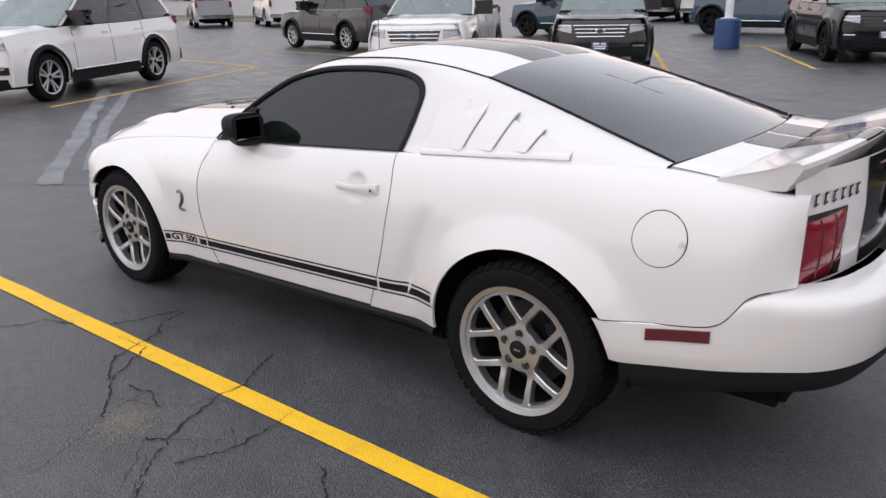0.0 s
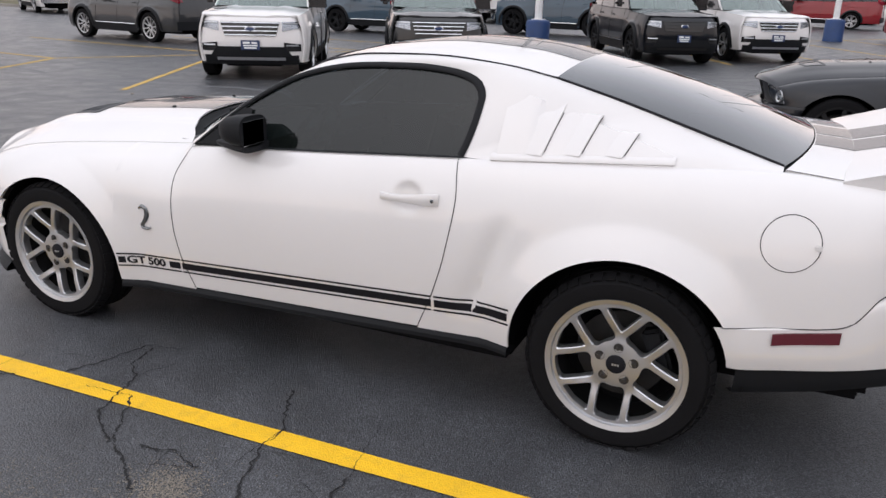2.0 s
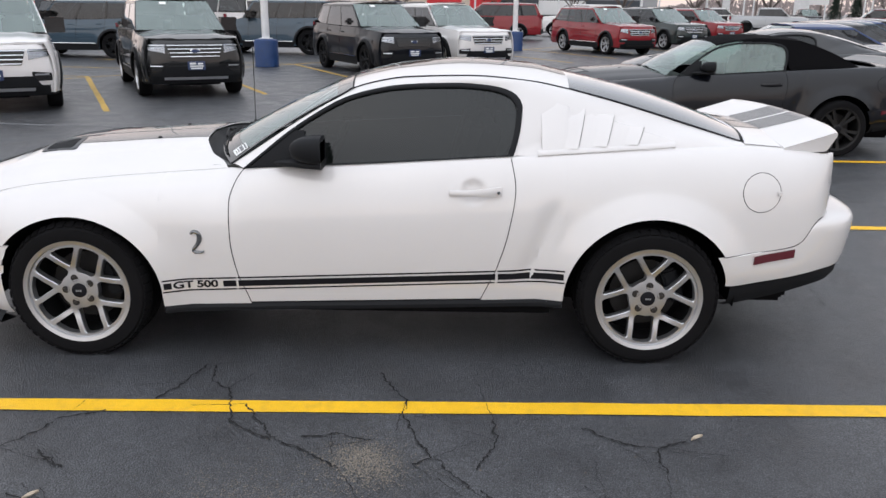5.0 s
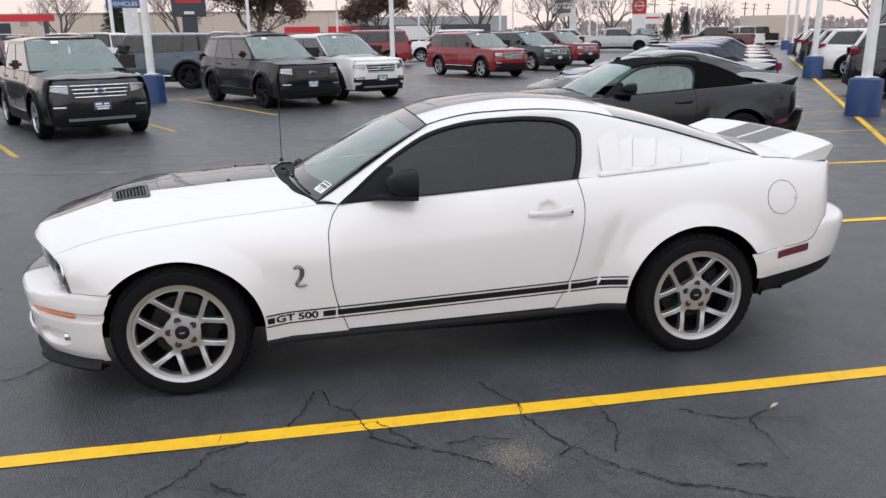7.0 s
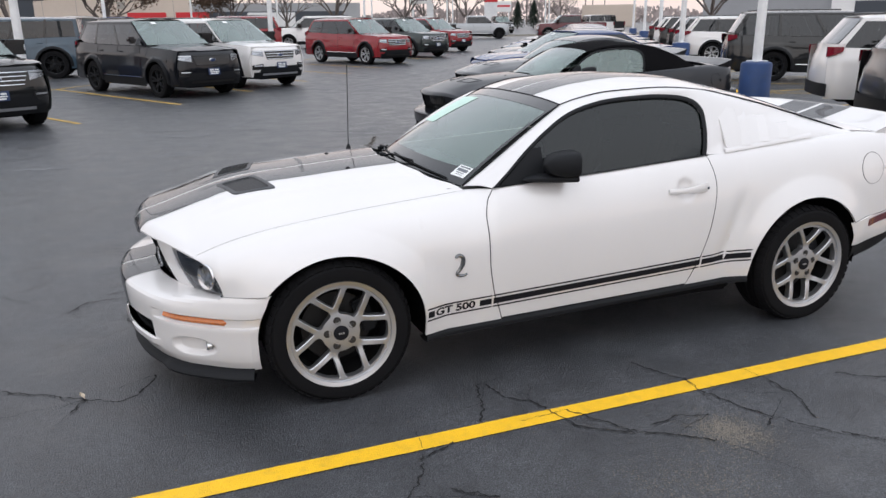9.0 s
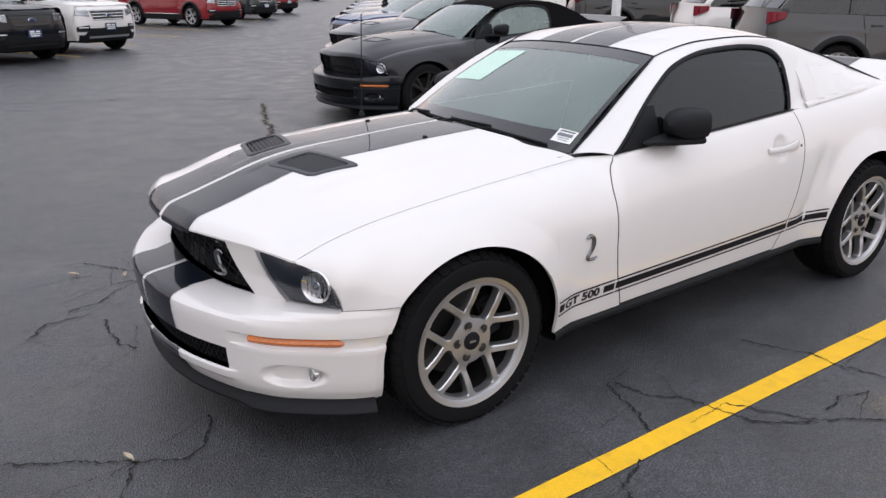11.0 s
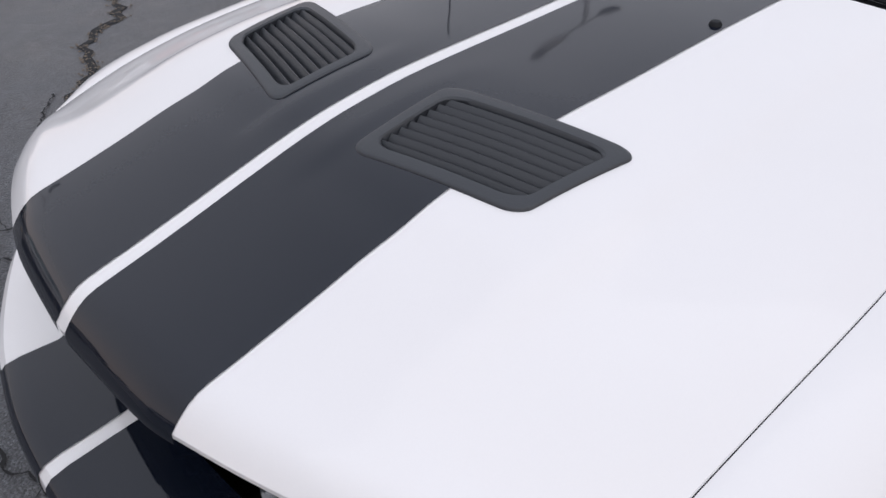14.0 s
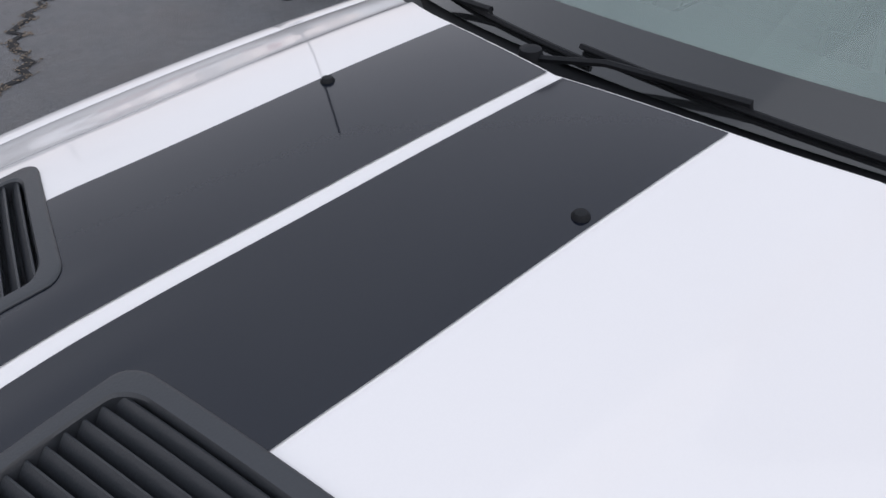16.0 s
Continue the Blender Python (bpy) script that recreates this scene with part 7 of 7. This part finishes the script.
for x, y, hd, col, what in ((-15.4, 30.5, 100, "darkgrey", "dark SUV behind the first row"), (-6.0, 40.5, 105, "greygreen", "dark green-grey SUV behind the first row"), (4.2, 52.5, 105, "agate", "black SUV behind the first row"), (10.5, 62.0, 170, "agate", "black SUV far behind the red ones"), (15.5, 66.5, 170, "darkgrey", "dark grey SUV far behind the red ones"), (20.5, 70.5, 170, "white", "white SUV far behind the red ones")):
    build_vehicle("suv", what, park(x, y, hd, .90, 5.05), col, **dict(SUV, plate=False))


def branch(bm, p, d, length, radius, depth, r, tips):
    pts = [p]
    for k in range(3):
        d = (d + Vector((r.uniform(-.16, .16), r.uniform(-.16, .16), r.uniform(-.02, .10)))).normalized()
        pts.append(pts[-1] + d * length / 3)
    tube(pts, radius, 5 if depth < 3 else 3, bm, .62)
    if depth >= 6:
        tips.append(pts[-1])
        return
    n = r.choice((2, 3, 3)) if depth < 5 else r.choice((2, 3))
    for k in range(n):
        side = Vector((r.uniform(-1, 1), r.uniform(-1, 1), r.uniform(-.15, .55))).normalized()
        nd = (d * r.uniform(.55, 1.0) + side * r.uniform(.55, .95)).normalized()
        start = pts[-1] if k == 0 else pts[r.choice((2, 3))]
        branch(bm, start, nd, length * r.uniform(.62, .80), radius * .60, depth + 1, r, tips)
    if depth >= 3:
        tips.append(pts[-1])


def tree(seed, height, leaves, label):
    r = random.Random(seed)
    t = thing("tree", label, "tree", None, "trees")
    bm = bmesh.new()
    tips = []
    tube([(0, 0, -.05), (0, 0, height * .12), (.03, .02, height * .22)], height * .028, 8, bm, .8)
    for k in range(5):
        a = k * 1.257 + r.uniform(-.3, .3)
        branch(bm, Vector((0, 0, height * (.17 + .012 * k))), Vector((.7 * math.cos(a), .7 * math.sin(a), .75)).normalized(), height * .26, height * .013, 1, r, tips)
    branch(bm, Vector((.03, .02, height * .21)), Vector((0, 0, 1)), height * .27, height * .017, 1, r, tips)
    part("trunk", bm, "bark", t)
    verts, faces = [], []
    for p in tips:
        for _ in range(leaves):
            c = p + Vector((r.gauss(0, .05), r.gauss(0, .05), r.gauss(0, .05))) * height * .6
            a, b = Vector((r.uniform(-1, 1), r.uniform(-1, 1), r.uniform(-1, 1))).normalized(), Vector((r.uniform(-1, 1), r.uniform(-1, 1), r.uniform(-1, 1))).normalized()
            s = height * .017 * r.uniform(.6, 1.3)
            i = len(verts)
            verts += [tuple(c - a * s), tuple(c + b * s * .6), tuple(c + a * s), tuple(c - b * s * .6)]
            faces.append((i, i + 1, i + 2, i + 3))
    if verts:
        me = bpy.data.meshes.new("crown")
        me.from_pydata(verts, [], faces)
        me.materials.append(M["brownleaf"])
        cr = new("crown", me)
        cr.parent = t
        tagged(cr, "dry brown leaves still on the twigs")
    return t


def conifer(x, y, height, seed):
    r = random.Random(seed)
    t = thing("conifer", "dark green pine tree beside a long beige building", "tree", pose(x, y, 0), "trees")
    part("trunk", tube([(0, 0, 0), (0, 0, height)], height * .025, 6, None, .2), "bark", t)
    verts, faces = [], []
    for _ in range(2600):
        k = r.random() ** .8
        z = height * (.12 + .88 * k)
        rad = height * .30 * (1 - k) ** .8 * r.uniform(.25, 1.05)
        a = r.uniform(0, 6.283)
        c = Vector((rad * math.cos(a), rad * math.sin(a), z - rad * .25))
        d = Vector((math.cos(a), math.sin(a), -.3)) * height * .045
        w = Vector((-math.sin(a), math.cos(a), r.uniform(-.5, .5))) * height * .014
        i = len(verts)
        verts += [tuple(c - d), tuple(c + w), tuple(c + d), tuple(c - w)]
        faces.append((i, i + 1, i + 2, i + 3))
    me = bpy.data.meshes.new("crown")
    me.from_pydata(verts, [], faces)
    me.materials.append(M["pine"])
    new("crown", me).parent = t


brown = tree(3, 8.6, 12, "broad oak still holding dry brown leaves")
brown.matrix_world = pose(-3.9, 57.0, 0, 0, 0, 0) @ Matrix.Scale(.82, 4)
copy_thing(brown, pose(6.4, 72.0, 0, 0, 0, 130) @ Matrix.Scale(.95, 4))
bare = tree(8, 9.0, 0, "bare winter tree with fine branching twigs")
bare.matrix_world = pose(19.8, 88.0, 0)
for x, y, turn, s in ((26.3, 82.0, 70, .92), (40.0, 97.0, 150, 1.0), (-13.3, 84.0, 200, .95), (47, 56, 20, 1.0), (14.5, 90.0, 310, .8), (35, 100, 250, .95), (-25, 84, 100, .9), (66, 118, 40, .8)):
    copy_thing(bare, pose(x, y, 0, 0, 0, turn) @ Matrix.Scale(s, 4))
conifer(-18.5, 79.0, 6.6, 4)
conifer(62, 120, 4.6, 9)
conifer(55, 112, 4.2, 12)


def sign(name, label, x, y, z0, z1, width, panel, posts, face=35, extra=None):
    s = thing(name, label, "sign", pose(x, y, 0, 0, 0, face), "signs")
    part("panel", box(-width / 2, width / 2, -.25, .25, z0, z1, .05), panel, s)
    for px, w in posts:
        part("post", box(px - w / 2, px + w / 2, -.2, .2, 0, z0 + .05, .02), "polewhite" if panel != "darksign" else "darksign", s)
    return s


s = sign("dealer_sign", "blue pylon sign with white lettering on a white post", -13.0, 56.5, 3.75, 5.6, 2.4, "bluesign", ((.35, 1.0),), 12)
lettering("sign_word", "VEHICLES", .42, pose(0, -.262, 4.02, 90, 0, 0), "whitesign", s, .004)
part("sign_bar", box(-1.0, 1.0, -.262, -.255, 4.45, 5.2), "whitesign", s)
s = sign("dealer_sign", "slate pylon sign with red and white bars", -9.7, 65.0, 3.3, 6.2, 2.7, "darksign", ((.0, 1.2),), 8)
part("sign_bar", box(-1.0, 1.0, -.262, -.255, 4.7, 5.3), "whitesign", s)
part("sign_bar", box(-1.0, 1.0, -.262, -.255, 4.4, 4.6), "redsign", s)
part("sign_bar", box(-.4, .4, -.262, -.255, 3.5, 3.72), "whitesign", s)
s = sign("dealer_sign", "white double-panel pylon sign with grey bars", 29.4, 85.5, 3.4, 5.9, 2.6, "whitesign", ((-.9, .25), (1.1, .8)), -20)
for z in (3.75, 4.9):
    part("sign_bar", box(-.8, .8, -.262, -.255, z, z + .5), "pewter", s)
part("panel_gap", box(-1.3, 1.3, -.262, -.255, 4.52, 4.58), "ink", s)
s = sign("dealer_sign", "red and white pylon sign with a plain ring emblem", 47.4, 105.5, 4.0, 6.1, 2.0, "redsign", ((.0, 1.9),), -25)
part("ring_emblem", lathe([(.55, 0), (.65, 0), (.65, .02), (.55, .02)], 24, "y", None, Matrix.Translation((0, -.275, 5.1))), "whitesign", s)
part("sign_bar", box(-.7, .7, -.275, -.255, 5.02, 5.18), "whitesign", s)
s = sign("dealer_sign", "small white roadside sign with a red band", 55, 118, 2.7, 4.4, 3.2, "whitesign", ((-1.2, .2), (1.2, .2)), -25)
part("sign_bar", box(-1.4, 1.4, -.262, -.255, 3.5, 3.8), "redsign", s)

# buildings
b = thing("warehouse", "long low beige panelled warehouse with a pale base", "building", pose(-18, 118, 0, 0, 0, -3))
wall = part("wall", box(-52, 24, 0, 30, 0, 5.0, .05), "beige", b)
part("base_band", box(-52.05, 24.05, -.06, 0, 0, 1.2), "whitesign", wall)
part("red_stripe", box(-52.04, 24.04, -.05, 0, 1.6, 1.75), "redsign", wall)
part("roof_edge", box(-52.1, 24.1, -.12, 30.1, 5.0, 5.18, .03), "kerb", wall)
for k in range(18):
    part("panel_joint", box(-50 + k * 4.2, -49.94 + k * 4.2, -.03, 0, 1.8, 5.0), "kerb", wall)
for k in range(6):
    part("vent_louvre", box(-46 + k * 12, -44.9 + k * 12, -.06, 0, 3.4, 4.4, .02), "kerb", wall)
b = thing("warehouse", "low grey showroom with a dark glass front", "building", pose(24, 138, 0, 0, 0, -6))
wall = part("wall", box(-18, 12, 0, 18, 0, 4.6, .05), "greywall", b)
part("window_band", box(-15, 9, -.05, 0, .8, 3.2), "darksign", wall)
b = thing("showroom", "pale grey metal showroom with a stepped roofline", "building", pose(62, 54, 0, 0, 0, -50))
wall = part("wall", box(-14, 6, 0, 14, 0, 4.3, .05), "greywall", b)
part("upper_wall", box(-2, 22, -.8, 14, 0, 5.6, .05), "whitesign", b)
part("window_band", box(0, 20, -.86, -.8, .5, 3.0), "darksign", b)
b = thing("kiosk", "small cream office block on the horizon", "building", pose(82, 128, 0, 0, 0, -32))
part("wall", box(-5, 5, 0, 6, 0, 4.0, .05), "beige", b)
b = thing("red_canopy", "red steel canopy over stacked white tanks", "canopy", pose(-21, 48, 0, 0, 0, 10))
part("fascia", box(-6, 5.4, -.1, .1, 2.75, 3.15, .02), "redsign", b)
for x in (-5.4, 4.9):
    part("post", box(x - .14, x + .14, -.1, .1, 0, 2.76, .01), "darksign", b)
part("back_wall", box(-6, 2.5, 2.8, 3.0, 0, 2.7), "darksign", b)
for k in range(4):
    tank = thing("tank", "white cylindrical tank stacked under a canopy", "tank", pose(-24 + 2.3 * k, 47.2, 1.4), "tanks")
    part("shell", lathe([(0, -1.0), (.32, -.95), (.42, -.8), (.42, .8), (.32, .95), (0, 1.0)], 16, "x"), "polewhite", tank)
    part("cradle", box(-.6, .6, -.3, .3, -1.4, -.38, .02), "darksign", tank)
for x, y, w, col, what in ((-.5, 97, 4.2, "redsign", "red box trailer parked far off"), (4.6, 97, 3.8, "redsign", "red box trailer parked far off"), (15, 104, 6.0, "whitesign", "white box trailer parked far off"), (9.0, 99, 2.4, "darksign", "dark cabin far off")):
    tr = thing("box_trailer", what, "trailer", pose(x, y, 0, 0, 0, -4), "trailers")
    part("box_body", box(-w / 2, w / 2, -1.2, 1.2, .9, 2.7, .04), col, tr)
    for dx in (-w * .3, w * .3):
        part("wheel", lathe([(0, -.12), (.42, -.12), (.45, -.06), (.45, .06), (.42, .12), (0, .12)], 16, "y", None, Matrix.Translation((dx, -1.1, .45))), "rubber", tr)
    part("chassis", box(-w / 2, w / 2, -.5, .5, .6, .9), "darksign", tr)

# utility poles with cross-arms
for x, y, h in ((66, 141, 7.6), (82, 167, 8.4), (97, 192, 8.6), (58, 150, 7.5), (74, 185, 8.4), (110, 215, 9), (90, 150, 7), (104, 170, 7.4), (120, 190, 8)):
    up = thing("utility_pole", "wooden utility pole with cross-arms on the horizon", "utility pole", pose(x, y, 0, 0, 0, 30), "utility poles")
    part("pole", tube([(0, 0, 0), (0, 0, h)], .16, 6, None, .6), "bark", up)
    for z in (h - .4, h - 1.3):
        part("cross_arm", box(-1.2, 1.2, -.08, .08, z, z + .14), "bark", up)

# verges
for name, pts, label in (("lawn", (-70, -24, 27.5, 34.0), "strip of dull winter grass behind the pickups"), ("lawn", (-70, 40, 128, 170), "dull winter grass beyond the car park"), ("lawn", (30, 52, 66.5, 70.0), "small grass island with a pale kerb")):
    x0, x1, y0, y1 = pts
    me = part(name, box(x0, x1, y0, y1, -.05, .10, .02), "grass")
    tagged(me, label, "grass", "", "structure")
    tagged(part("kerb", box(x0 - .15, x1 + .15, y0 - .16, y0, -.05, .14, .02), "kerb"), "pale concrete kerb along the grass", "kerb", "", "structure")
# woods along the horizon
wr = random.Random(21)
verts, faces = [], []
for _ in range(15000):
    a = wr.uniform(-1.15, 1.1)
    d = wr.uniform(235, 330)
    top = 5.0 * (1 + .35 * math.sin(a * 17) + .25 * math.sin(a * 41 + 1))
    c = Vector((d * math.sin(a), d * math.cos(a), wr.uniform(0, 1) ** .8 * top))
    u, v = Vector((wr.uniform(-1, 1), wr.uniform(-1, 1), wr.uniform(-.4, .4))) * .5, Vector((wr.uniform(-.5, .5), 0, 1)) * wr.uniform(.3, 1.0)
    i = len(verts)
    verts += [tuple(c - u - v), tuple(c + u - v * .6), tuple(c + u * .8 + v), tuple(c - u * .7 + v * .8)]
    faces.append((i, i + 1, i + 2, i + 3))
me = bpy.data.meshes.new("far_woods")
me.from_pydata(verts, [], faces)
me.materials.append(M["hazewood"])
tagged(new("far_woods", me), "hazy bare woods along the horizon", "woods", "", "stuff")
